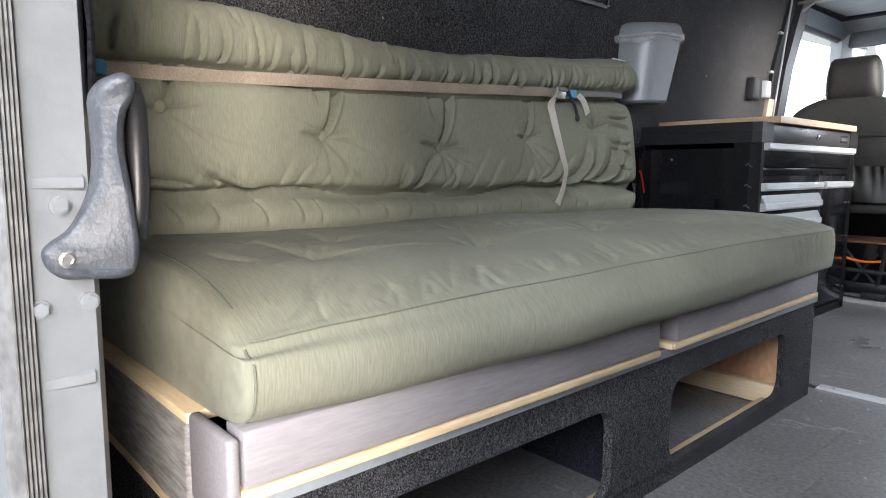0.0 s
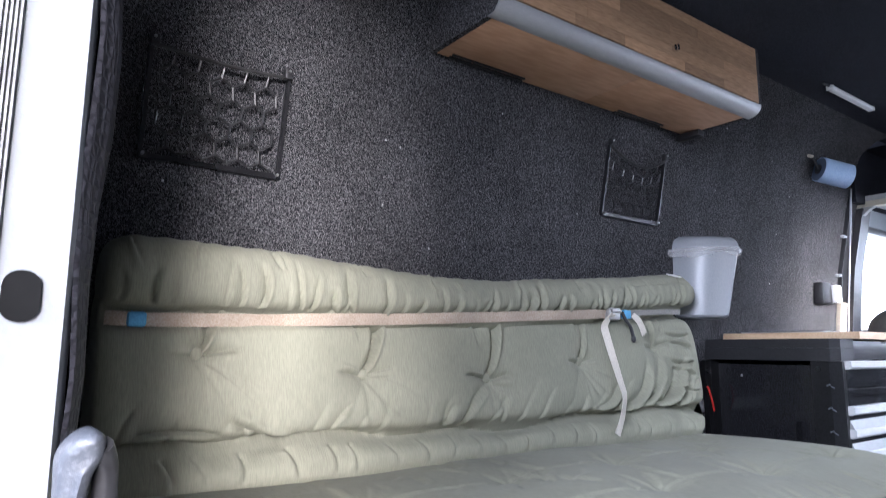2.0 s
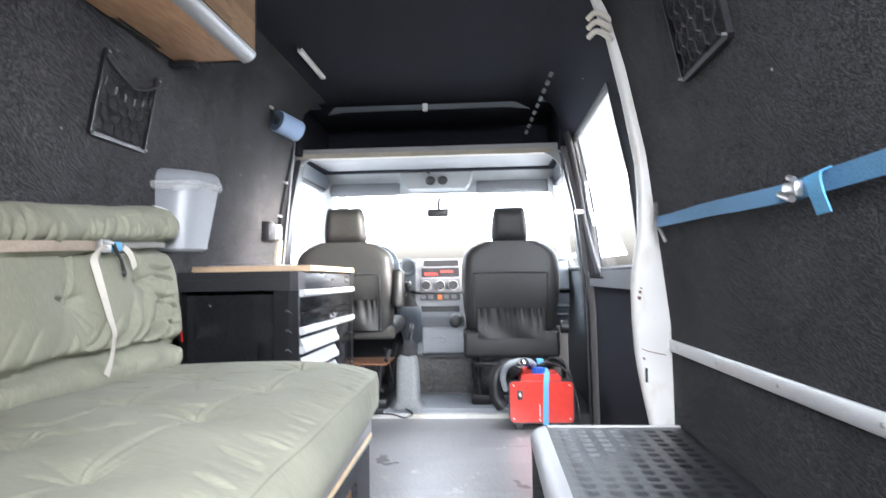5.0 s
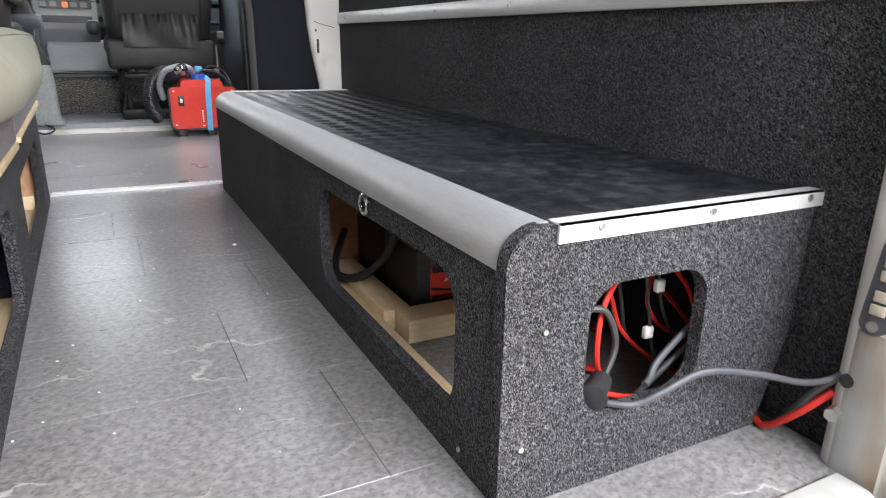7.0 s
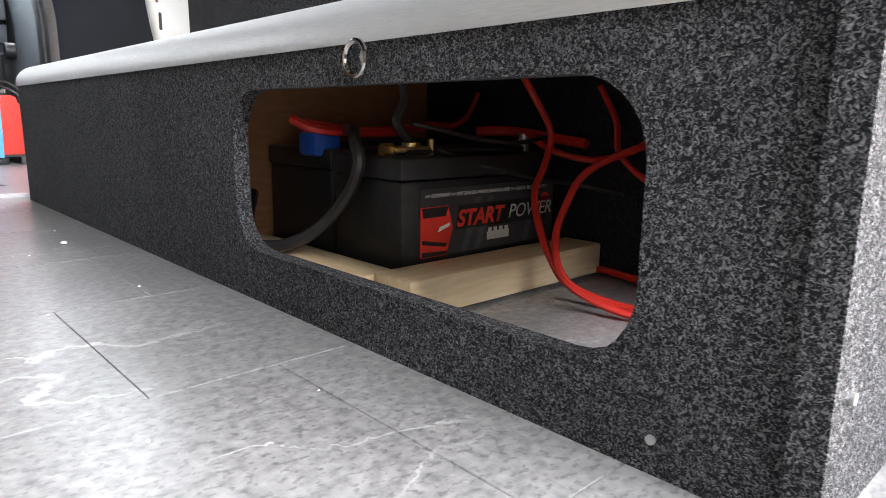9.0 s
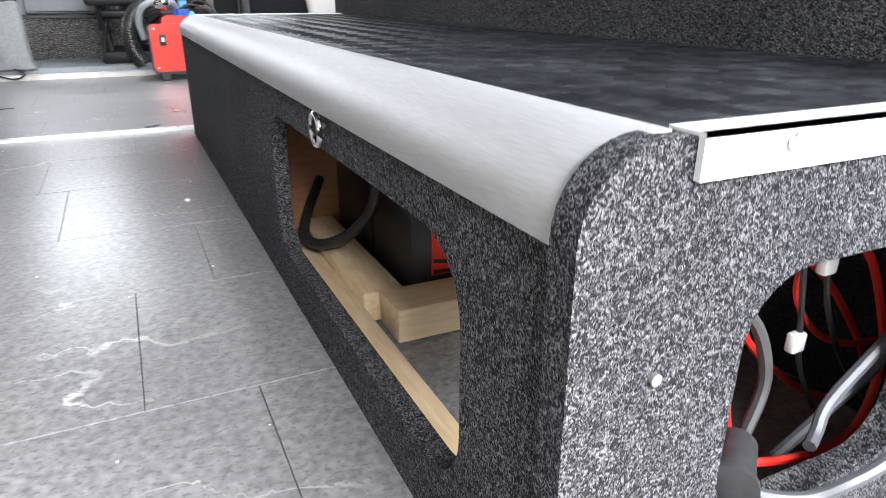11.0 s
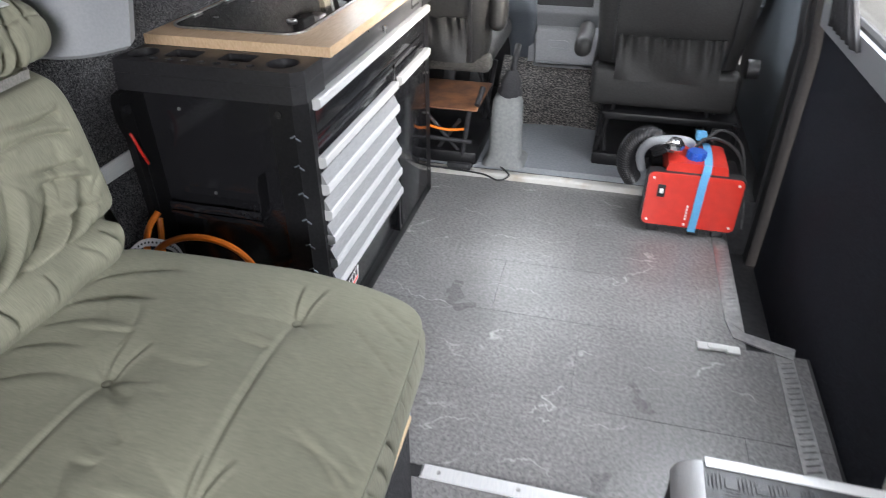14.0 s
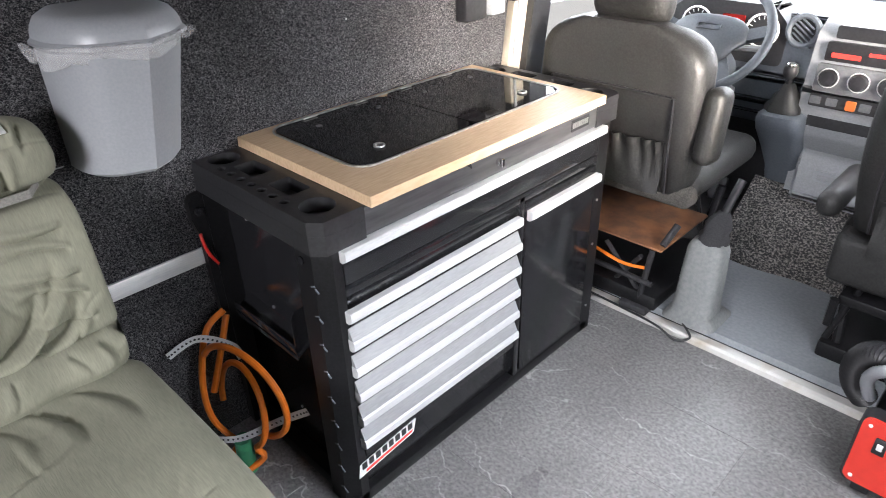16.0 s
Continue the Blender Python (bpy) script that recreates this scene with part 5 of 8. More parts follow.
def net_pocket(side, y0, y1, z0, z1, droop, taper=0.0):
    """A black frame on the wall with a hexagonal elastic net."""
    t = thing("net_pocket", (wall_x(z0, side), (y0 + y1) / 2, z0), "black wall-mounted net pocket with hexagonal elastic mesh", "net pocket", "wall net pockets")

    def P(u, v, off):
        return (wall_x(v, side) - side * off, u, v)
    bm = B()
    w = 0.0075
    prism(bm, [(y0 + 0.004, z1), (y0, z1 - 0.004), (y0, z0 + 0.008), (y0 + 0.008, z0), (y1 - 0.008, z0), (y1, z0 + 0.008), (y1, z1 - 0.004), (y1 - 0.004, z1), (y1 - w, z1), (y1 - w, z0 + w * 2.4), (y1 - w * 1.6, z0 + w * 1.5), (y0 + w * 1.6, z0 + w * 1.5), (y0 + w, z0 + w * 2.4), (y0 + w, z1)], [], lambda u, v: P(u, v, 0.002), lambda u, v: P(u, v, 0.014))
    bmesh.ops.bevel(bm, geom=[e for e in bm.edges if len(e.link_faces) == 2 and e.calc_face_angle(0) > 1.3], offset=0.002, segments=2, affect="EDGES", profile=0.5)
    part("frame", bm, NET_FRAME, t)
    bm = B()
    r = (y1 - y0) / 10.6
    rows = int((z1 - z0) / (1.5 * r)) + 2
    edges = set()
    for j in range(-1, rows + 1):
        for i in range(-1, 9):
            cu = y0 + (i + 0.5 * (j % 2)) * r * math.sqrt(3)
            cv = z0 + j * 1.5 * r
            cs = [(round(cu + r * math.sin(radians(60 * k)), 4), round(cv + r * math.cos(radians(60 * k)), 4)) for k in range(6)]
            for k in range(6):
                a, b = cs[k], cs[(k + 1) % 6]
                edges.add((min(a, b), max(a, b)))
    for a, b in sorted(edges):
        if all(y0 + 0.008 < q[0] < y1 - 0.008 and z0 + 0.012 < q[1] < z1 - 0.002 for q in (a, b)):
            pts = []
            for u, v in (a, b):
                f = (v - z0) / (z1 - z0)
                su = (u - y0) / (y1 - y0)
                v2 = v - droop * math.sin(math.pi * su) * f
                pts.append(P(u + 0.0025 * math.sin(v * 90), v2, 0.012 + 0.010 * math.sin(math.pi * su)))
            tube(bm, pts, 0.0027, 5)
    tagged(part("netting", bm, BLACK_PLASTIC, t), kind="stuff")
    bm = B()
    tube(bm, [P(y0 + (y1 - y0) * k / 12, z1 - 0.006 - droop * math.sin(math.pi * k / 12), 0.014 + 0.012 * math.sin(math.pi * k / 12)) for k in range(13)], 0.0045, 6)
    part("elastic_edge", bm, BLACK_WIRE, t)
    for u in (y0 + 0.008, y1 - 0.008):
        bm = B()
        box(bm, min(P(u, z1, 0.004)[0], P(u, z1, 0.02)[0]), max(P(u, z1, 0.004)[0], P(u, z1, 0.02)[0]), u - 0.008, u + 0.008, z1 - 0.01, z1 + 0.014, 0.002)
        part("peg", bm, BLACK_PLASTIC, t)
    for u, v in ((y0 + 0.007, z1 + 0.006), (y1 - 0.007, z1 + 0.006), (y0 + 0.008, z0 + 0.008), (y1 - 0.008, z0 + 0.008)):
        bm = B()
        p, q = P(u, v, 0.010), P(u, v, 0.0225)
        cyl(bm, p, q, 0.0032, n=8)
        part("screw", bm, STEEL, t)
    return t


net_pocket(-1, 0.100, 0.392, 1.118, 1.345, 0.012)
net_pocket(-1, 1.46, 1.755, 1.172, 1.40, 0.05)
net_pocket(1, 0.98, 1.28, 1.20, 1.43, 0.03)

# waste bin on the wall
waste = thing("waste_bin", (-0.70, 1.97, 0.855), "grey plastic waste bin with a milky liner, hung on the wall", "waste bin")


def bin_loop(z, grow=0.0):
    f = (z - 0.855) / 0.275
    hw = 0.095 + 0.028 * f + grow
    dp = 0.135 + 0.040 * f + grow
    x0 = wall_x(1.05) + 0.010
    hw *= 0.96
    curve = spline([(x0, 1.978 - hw, 0), (x0 + dp * 0.42, 1.978 - hw * 0.93, 0), (x0 + dp * 0.78, 1.978 - hw * 0.58, 0), (x0 + dp, 1.978 + hw * 0.12, 0)], 5)
    out = [(p.x, p.y) for p in curve] + [(x0 + dp * 0.84, 1.978 + hw * 0.58), (x0 + dp * 0.56, 1.978 + hw * 0.95), (x0, 1.978 + hw)]
    lean = 0.030 * (1 - f)
    return [(x, y - lean) for x, y in out]


def lathe_loops(bm, levels):
    rings = [[bm.verts.new((x, y, z)) for x, y in loop] for loop, z in levels]
    for a, b in zip(rings, rings[1:]):
        n = len(a)
        for k in range(n):
            bm.faces.new((a[k], a[(k + 1) % n], b[(k + 1) % n], b[k]))
    bm.faces.new(rings[0][::-1])
    bm.faces.new(rings[-1])
    return bm


def bin_ring(z, grow=0.0, reach=1.0):
    """The bin's outline, straight at the wall and rounded in front; reach pulls its front back."""
    loop = bin_loop(z, grow)
    x0 = loop[0][0]
    return [(x0 + (x - x0) * reach, 1.978 + (y - 1.978) * (0.88 + 0.12 * reach)) for x, y in loop]


bm = B()
lathe_loops(bm, [(bin_ring(0.862, -0.010), 0.860), (bin_ring(0.870), 0.868), (bin_ring(0.98), 0.98), (bin_ring(1.085), 1.085), (bin_ring(1.09, -0.006), 1.09)])
part("body", bm, GREY_PLASTIC, waste, "", 24)
bm = B()
lathe_loops(bm, [(bin_ring(1.106, 0.000), 1.090), (bin_ring(1.11, 0.006), 1.092), (bin_ring(1.11, 0.007), 1.097), (bin_ring(1.11, 0.005), 1.100), (bin_ring(1.11, 0.001), 1.103), (bin_ring(1.11, -0.001), 1.114), (bin_ring(1.11, -0.005), 1.124), (bin_ring(1.11, -0.010, 0.98), 1.132), (bin_ring(1.11, -0.014, 0.94), 1.138), (bin_ring(1.11, -0.020, 0.84), 1.142), (bin_ring(1.11, -0.026, 0.62), 1.146), (bin_ring(1.11, -0.030, 0.40), 1.149), (bin_ring(1.11, -0.034, 0.10), 1.151)])
part("lid", bm, GREY_PLASTIC, waste, "", 38)
bm = B()
rim = [Vector((x, y, 1.088)) for x, y in bin_loop(1.09, 0.006)]
rim = [a.lerp(b, q / 6) for a, b in zip(rim, rim[1:] + rim[:1]) for q in range(6)]
rings = []
for f in range(6):
    ring = []
    for k, p in enumerate(rim):
        w = noise.noise(Vector((p.x * 70, p.y * 70, f * 1.3)))
        c = Vector((-0.70, 1.978, p.z))
        o = (p - c).normalized()
        sag = 0.0035 + 0.006 * abs(noise.noise(Vector((p.x * 14, p.y * 14, 3.1)))) + 0.002 * (p.y < 1.90)
        ring.append(bm.verts.new(p + o * (0.002 + 0.010 * abs(w) + 0.003 * math.sin(f * 0.9) + 0.010 * (abs(p.y - 1.978) > 0.10)) + Vector((0, 0, 0.012 - f * sag + 0.004 * w))))
    rings.append(ring)
for a, b in zip(rings, rings[1:]):
    n = len(a)
    for k in range(n):
        bm.faces.new((a[k], a[(k + 1) % n], b[(k + 1) % n], b[k]))
lin = part("liner", bm, LINER, waste, "crumpled milky bin liner", 80)
lm = lin.modifiers.new("thick", "SOLIDIFY")
lm.thickness = 0.0008

# overhead cupboard
cup = thing("overhead_cupboard", (-0.57, 1.29, 1.50), "overhead cupboard with an oak front and felt ends under the ceiling", "cupboard")
CY0, CY1 = 0.745, 1.850
end = [(-0.405, 1.712), (-0.408, 1.522), (-0.430, 1.495), (-0.448, 1.492), (wall_x(1.50) + 0.003, 1.492), (wall_x(1.60) + 0.003, 1.60), (wall_x(1.70) + 0.02, 1.70), (-0.52, 1.712)]
for y0, y1 in ((CY0, CY0 + 0.016), (CY1 - 0.016, CY1)):
    bm = B()
    slab_y(bm, end, [], y0, y1)
    part("end_panel", bm, CARPET, cup)
bm = B()
box(bm, wall_x(1.50) + 0.006, -0.452, CY0 + 0.017, 1.31, 1.494, 1.508, 0.001)
part("bottom", bm, PLY_LIGHT, cup)
bm = B()
box(bm, wall_x(1.50) + 0.006, -0.452, 1.312, CY1 - 0.017, 1.494, 1.508, 0.001)
part("bottom", bm, PLY_LIGHT, cup)
bm = B()
arc = [(-0.452 + 0.046 * math.sin(radians(a)), 1.524 - 0.034 * math.cos(radians(a))) for a in range(0, 91, 10)]
arc_in = [(-0.452 + 0.040 * math.sin(radians(a)), 1.524 - 0.028 * math.cos(radians(a))) for a in range(90, -1, -10)]
slab_y(bm, arc + arc_in, [], CY0 + 0.001, CY1 - 0.001)
part("edge_profile", bm, ALU, cup, "rounded aluminium edge profile")
front = None
bm = B()
box(bm, -0.424, -0.414, CY0 + 0.018, CY1 - 0.018, 1.526, 1.710)
front = part("door", bm, PLY, cup, "oak stave front")
# staves of the oak front
rng = random.Random(4)
zrow, rh = 1.5265, 0.0305
for r in range(6):
    y = CY0 + 0.018
    while y < CY1 - 0.02:
        ln = rng.uniform(0.16, 0.42)
        y2 = min(CY1 - 0.018, y + ln)
        if CY1 - 0.018 - y2 < 0.08:
            y2 = CY1 - 0.018
        bm = B()
        box(bm, -0.4135, -0.4045, y + 0.0002, y2 - 0.0002, zrow + r * rh + 0.0002, zrow + (r + 1) * rh - 0.0002, 0.0004, 1)
        part("stave", bm, OAK, front, "", 0)
        y = y2
bm = B()
cyl(bm, (-0.4045, 1.385, 1.581), (-0.396, 1.385, 1.581), 0.010, n=16)
box(bm, -0.397, -0.388, 1.381, 1.389, 1.572, 1.590, 0.002)
part("lock", bm, CHROME, front)
for y0, y1 in ((0.80, 1.05), (1.45, 1.68)):
    for x0 in (-0.672, -0.658):
        bm = B()
        box(bm, x0, x0 + 0.006, y0, y1, 1.489, 1.4935)
        part("vent_slot", bm, BLACK_PLASTIC, cup)
bm = B()
box(bm, -0.69, -0.60, 1.80, 1.835, 1.47, 1.4915, 0.004)
part("latch", bm, BLACK_PLASTIC, cup)

# blue paper roll and its holder
paper = thing("paper_roll", (-0.62, 2.83, 1.52), "roll of blue paper on a wall holder", "paper roll")
bm = B()
p0, p1 = Vector((-0.640, 2.765, 1.522)), Vector((-0.570, 2.870, 1.492))
cyl(bm, p0, p1, 0.053, n=28)
part("roll", bm, PAPER_BLUE, paper)
bm = B()
ax = (p1 - p0).normalized()
cyl(bm, p0 - ax * 0.006, p0 + ax * 0.004, 0.021, n=18)
part("core", bm, BLACK_PLASTIC, paper)
bm = B()
cyl(bm, p0 - ax * 0.0015, p0 + ax * 0.003, 0.050, n=28)
part("rolled_end", bm, mat("grey_blue_paper_edge", (0.075, 0.10, 0.15), (0.10, 0.135, 0.19), scale=300, rough=0.9), paper, "dark grey-blue rolled end")
bm = B()
tube(bm, spline([(-0.695, 2.66, 1.585), (-0.665, 2.715, 1.582), (-0.650, 2.740, 1.575)]), 0.0075, 8)
part("holder", bm, CREAM, paper)
bm = B()
tube(bm, spline([(-0.652, 2.738, 1.575), (-0.645, 2.748, 1.55), (-0.642, 2.760, 1.524)]), 0.006, 8)
part("holder_peg", bm, BLACK_PLASTIC, paper)
bm = B()
tube(bm, spline([(-0.555, 2.85, 1.49), (-0.56, 2.88, 1.52), (-0.60, 2.90, 1.56), (-0.66, 2.92, 1.58)]), 0.008, 8)
part("holder_arm", bm, BLACK_PLASTIC, paper)
bm = B()
box(bm, -0.735, -0.70, 2.62, 2.68, 1.57, 1.60, 0.004)
part("cap", bm, WHITE_PLASTIC, paper)

# socket box on the wall by the cab
sock = thing("wall_socket", (-0.76, 3.0, 0.99), "black and white socket box on the wall by the cab", "socket")
bm = B()
box(bm, wall_x(1.0) + 0.001, wall_x(1.0) + 0.045, 2.93, 3.02, 0.955, 1.055, 0.008)
part("body", bm, BLACK_PLASTIC, sock)
bm = B()
box(bm, wall_x(1.0) + 0.012, wall_x(1.0) + 0.062, 3.021, 3.08, 0.965, 1.045, 0.006)
part("cover", bm, GREY_PLASTIC, sock)
bm = B()
cyl(bm, (wall_x(1.2) + 0.012, 3.15, 0.82), (wall_x(1.5) + 0.012, 3.15, 1.50), 0.005, n=8)
for z in (1.10, 1.28):
    box(bm, wall_x(z) + 0.004, wall_x(z) + 0.022, 3.135, 3.165, z - 0.006, z + 0.006, 0.002)
tagged(part("conduit", bm, GREY_PLASTIC), "thin pale conduit up the wall beside the cab", "conduit")

# ceiling lamps
for y0, y1, x, w in ((1.405, 1.68, 0.052, 0.017), (2.34, 2.71, -0.400, 0.012)):
    bar = thing("ceiling_lamp", (x, (y0 + y1) / 2, 1.715), "slim white strip lamp on the felt ceiling, unlit", "ceiling lamp", "strip lamps")
    bm = B()
    box(bm, x - w, x + w, y0 + 0.012, y1 - 0.012, 1.698, 1.7145, 0.005, 3)
    part("diffuser", bm, LAMP_WHITE, bar)
    for yy in (y0, y1 - 0.014):
        bm = B()
        box(bm, x - w - 0.001, x + w + 0.001, yy, yy + 0.014, 1.697, 1.7155, 0.004)
        part("end_cap", bm, WHITE_PLASTIC, bar)
    bm = B()
    tube(bm, [(x, y0, 1.712), (x - 0.006, y0 - 0.02, 1.714), (x - 0.004, y0 - 0.035, 1.715)], 0.004, 6)
    part("lead", bm, BLACK_WIRE, bar)

# aluminium lashing rails
for side, y0, y1, z, nm in ((-1, 0.10, 2.10, 0.545, "left"), (1, -0.03, 1.762, 0.538, "right")):
    rail = thing("lashing_rail", (wall_x(z, side), (y0 + y1) / 2, z), "flat aluminium lashing rail screwed along the felt wall", "rail", "lashing rails")
    bm = B()
    xa = wall_x(z, side)
    h = 0.021 if side < 0 else 0.0175
    slab_y(bm, [(xa + side * 0.003, z - h), (xa - side * 0.006, z - h), (xa - side * 0.0075, z - h + 0.002), (xa - side * 0.0075, z + h - 0.002), (xa - side * 0.006, z + h), (xa + side * 0.003, z + h)], [], y0, y1)
    part("profile", bm, RAIL_WHITE, rail)
    k = 0
    y = y0 + 0.06
    while y < y1:
        bm = B()
        cyl(bm, (xa - side * 0.006, y, z), (xa - side * 0.0095, y, z), 0.004, n=10)
        part("screw", bm, STEEL, rail)
        y += 0.33

# blue ratchet strap on the right wall
ratchet = thing("ratchet_strap", (0.88, 1.1, 0.88), "blue ratchet strap stretched along the felt wall above the storage box", "strap")
bm = B()


def rx(z):
    return wall_x(z, 1)


ribbon(bm, spline([(rx(0.9) - 0.02, 1.685, 0.907), (rx(0.9) - 0.022, 1.50, 0.902), (rx(0.9) - 0.022, 1.23, 0.897), (rx(0.88) - 0.022, 1.02, 0.890), (rx(0.88) - 0.022, 0.846, 0.885), (rx(0.88) - 0.020, 0.66, 0.888), (rx(0.88) - 0.012, 0.485, 0.892)], 6), [Vector((0.12 * math.sin(k * 0.35), 0.1, 1)) for k in range(37)], 0.032, 0.003)
part("band", bm, BLUE_WEB, ratchet)
bm = B()
box(bm, rx(0.88) - 0.036, rx(0.88) - 0.018, 0.790, 0.836, 0.872, 0.898, 0.004)
cyl(bm, (rx(0.88) - 0.040, 0.832, 0.880), (rx(0.88) - 0.040, 0.790, 0.868), 0.006, n=10)
cyl(bm, (rx(0.88) - 0.040, 0.800, 0.903), (rx(0.88) - 0.040, 0.782, 0.898), 0.005, n=10)
part("buckle", bm, STEEL, ratchet, "small zinc cam buckle")
bm = B()
ribbon(bm, spline([(rx(0.88) - 0.024, 0.735, 0.902), (rx(0.88) - 0.038, 0.724, 0.892), (rx(0.86) - 0.040, 0.718, 0.868), (rx(0.85) - 0.032, 0.716, 0.838)]), (0, 1, 0), 0.040, 0.003)
part("loose_end", bm, BLUE_TAPE, ratchet)
bm = B()
box(bm, rx(0.88) - 0.022, rx(0.88) - 0.014, 0.558, 0.572, 0.880, 0.908, 0.002)
part("clamp", bm, STEEL, ratchet)
bm = B()
slab_x(bm, rrect(0.476, 0.514, 0.850, 0.938, 0.006, 3), [rrect(0.484, 0.506, 0.882, 0.904, 0.004, 2)], rx(0.88) - 0.009, rx(0.88) - 0.003)
part("wall_plate", bm, ALU_WHITE, ratchet, "pale zinc wall plate")
for y, z in ((0.495, 0.864), (0.495, 0.926)):
    bm = B()
    cyl(bm, (rx(0.88) - 0.009, y, z), (rx(0.88) - 0.012, y, z), 0.006, n=10)
    part("plate_screw", bm, STEEL, ratchet)
bm = B()
tube(bm, spline([(rx(0.97) - 0.006, 1.715, 0.966), (rx(0.94) - 0.014, 1.698, 0.933), (rx(0.91) - 0.022, 1.683, 0.908), (rx(0.88) - 0.014, 1.673, 0.878), (rx(0.85) - 0.006, 1.668, 0.848)]), 0.006, 8)
part("end_hook", bm, STEEL, ratchet)

# ---- storage box on the right ----
store = thing("storage_box", (0.70, 0.85, 0), "low storage box in charcoal felt with a chequer-plate top", "storage box")
BX, BY1, BZ = 0.482, 1.70, 0.305
bm = B()
slab_x(bm, rect(0.012, BY1, 0.0, 0.272), [rrect(0.100, 0.606, 0.057, 0.229, 0.050, 7)], BX, BX + 0.018)
bmesh.ops.bevel(bm, geom=[e for e in bm.edges if len(e.link_faces) == 2 and 0.7 < e.calc_face_angle(0) < 2.2], offset=0.003, segments=2, affect="EDGES", profile=0.5)
part("side_panel", bm, FELT_FINE, store, "felt side with a rounded hatch opening")
bm = B()
corner = [(BX - 0.006 + 0.040 * (1 - math.cos(radians(a))), 0.267 + 0.040 * math.sin(radians(a))) for a in range(0, 91, 10)]
slab_y(bm, [(0.868, 0.0), (0.905, 0.12), (0.912, 0.304)] + corner[::-1] + [(BX - 0.004, 0.0)], [rrect(0.579, 0.746, 0.084, 0.237, 0.040, 7)], -0.006, 0.012)
bmesh.ops.bevel(bm, geom=[e for e in bm.edges if len(e.link_faces) == 2 and 0.9 < e.calc_face_angle(0) < 2.2], offset=0.003, segments=2, affect="EDGES", profile=0.5)
part("end_panel", bm, FELT_FINE, store, "felt end with a rounded hatch opening")
bm = B()
box(bm, BX + 0.012, 0.905, BY1 - 0.002, BY1 + 0.010, 0.0, 0.285)
part("far_panel", bm, FELT_FINE, store)
bm = B()
box(bm, 0.526, 0.914, 0.002, BY1 + 0.006, 0.288, BZ)
CHEQUER = mat("black_chequer_plate", (0.013, 0.014, 0.016), (0.034, 0.036, 0.040), scale=45, rough=0.34, bump=0.05, big=0.35, bigscale=9, spec=0.5, metal=0.1, lo=0.45, hi=0.75, rvar=0.14)
part("top_plate", bm, CHEQUER, store)
# raised five-bar treads, joined
bm = B()
pitch = 0.0345
for j in range(-10, 60):
    for i in range(-10, 60):
        cx, cy = 0.546 + (i - j) * pitch * 0.7071, 0.010 + (i + j) * pitch * 0.7071
        if not (0.540 < cx < 0.905 and 0.014 < cy < 1.692):
            continue
        d = Vector((1, 0, 0)) if (i + j) % 2 else Vector((0, 1, 0))
        w = Vector((-d.y, d.x, 0))
        for k in range(-2, 3):
            half = (0.0200, 0.0185, 0.0150)[abs(k)]
            mid = Vector((cx, cy, BZ)) + w * (k * 0.0066)
            if mid.x - half * abs(d.x) < 0.529 or mid.x + half * abs(d.x) > 0.913 or mid.y - half * abs(d.y) < 0.012 or mid.y + half * abs(d.y) > 1.695:
                continue
            base = [bm.verts.new(mid + d * (f * half) + w * (g * 0.0015)) for f, g in ((-1, 0), (-0.6, -1), (0.6, -1), (1, 0), (0.6, 1), (-0.6, 1))]
            top = [bm.verts.new(mid + d * (f * half) + Vector((0, 0, 0.0011))) for f in (-0.6, 0.6)]
            for f in ((0, 1, 6), (1, 2, 7, 6), (2, 3, 7), (3, 4, 7), (4, 5, 6, 7), (5, 0, 6)):
                bm.faces.new([(base + top)[q] for q in f])
tagged(part("tread_pattern", bm, CHEQUER, store, "", 75), kind="stuff")
bm = B()
oc = [(0.526 - 0.047 * math.cos(radians(a)), 0.266 + 0.042 * math.sin(radians(a))) for a in range(-6, 94, 6)]
ic = [(0.526 - 0.044 * math.cos(radians(a)), 0.266 + 0.039 * math.sin(radians(a))) for a in range(90, -7, -6)]
slab_y(bm, oc + ic, [], 0.004, BY1 + 0.004)
part("edge_profile", bm, ALU, store, "rounded aluminium nosing along the top edge")
for y0, y1, zz, nm in ((-0.010, -0.0065, 0.289, "end_angle"), (BY1 + 0.0105, BY1 + 0.014, 0.286, "far_angle")):
    bm = B()
    box(bm, 0.530, 0.918, y0, y1, zz, 0.3085)
    box(bm, 0.530, 0.915, y0, y0 + 0.020, 0.3062, 0.3085) if y0 < 0 else box(bm, 0.530, 0.915, BY1 - 0.006, y1, 0.3062, 0.3085)
    ang = part(nm, bm, RAIL_WHITE, store, "pale aluminium edge angle")
    for x in (0.58, 0.73, 0.89):
        bm = B()
        cyl(bm, (x, y0 - 0.001 if y0 < 0 else y1, 0.301), (x, (y0 - 0.003) if y0 < 0 else y1 + 0.002, 0.301), 0.004, n=10)
        part("screw", bm, STEEL, ang)
bm = B()
tube(bm, [(BX - 0.008, 0.361 + 0.0135 * math.cos(radians(a)), 0.249 + 0.0135 * math.sin(radians(a))) for a in range(0, 360, 15)], 0.0026, 8, True)
ring = part("ring_bolt", bm, CHROME, store, "chrome ring bolt above the hatch")
bm = B()
cyl(bm, (BX + 0.002, 0.352, 0.250), (BX - 0.006, 0.352, 0.250), 0.006, n=16)
part("eye", bm, CHROME, ring)
for x, z, r in ((0.503, 0.072, 0.0033), (0.778, 0.029, 0.003), (0.796, 0.024, 0.003), (0.524, 0.199, 0.003)):
    bm = B()
    cyl(bm, (x, -0.006, z), (x, -0.0085, z), r, n=10)
    part("panel_screw", bm, STEEL, store)
bm = B()
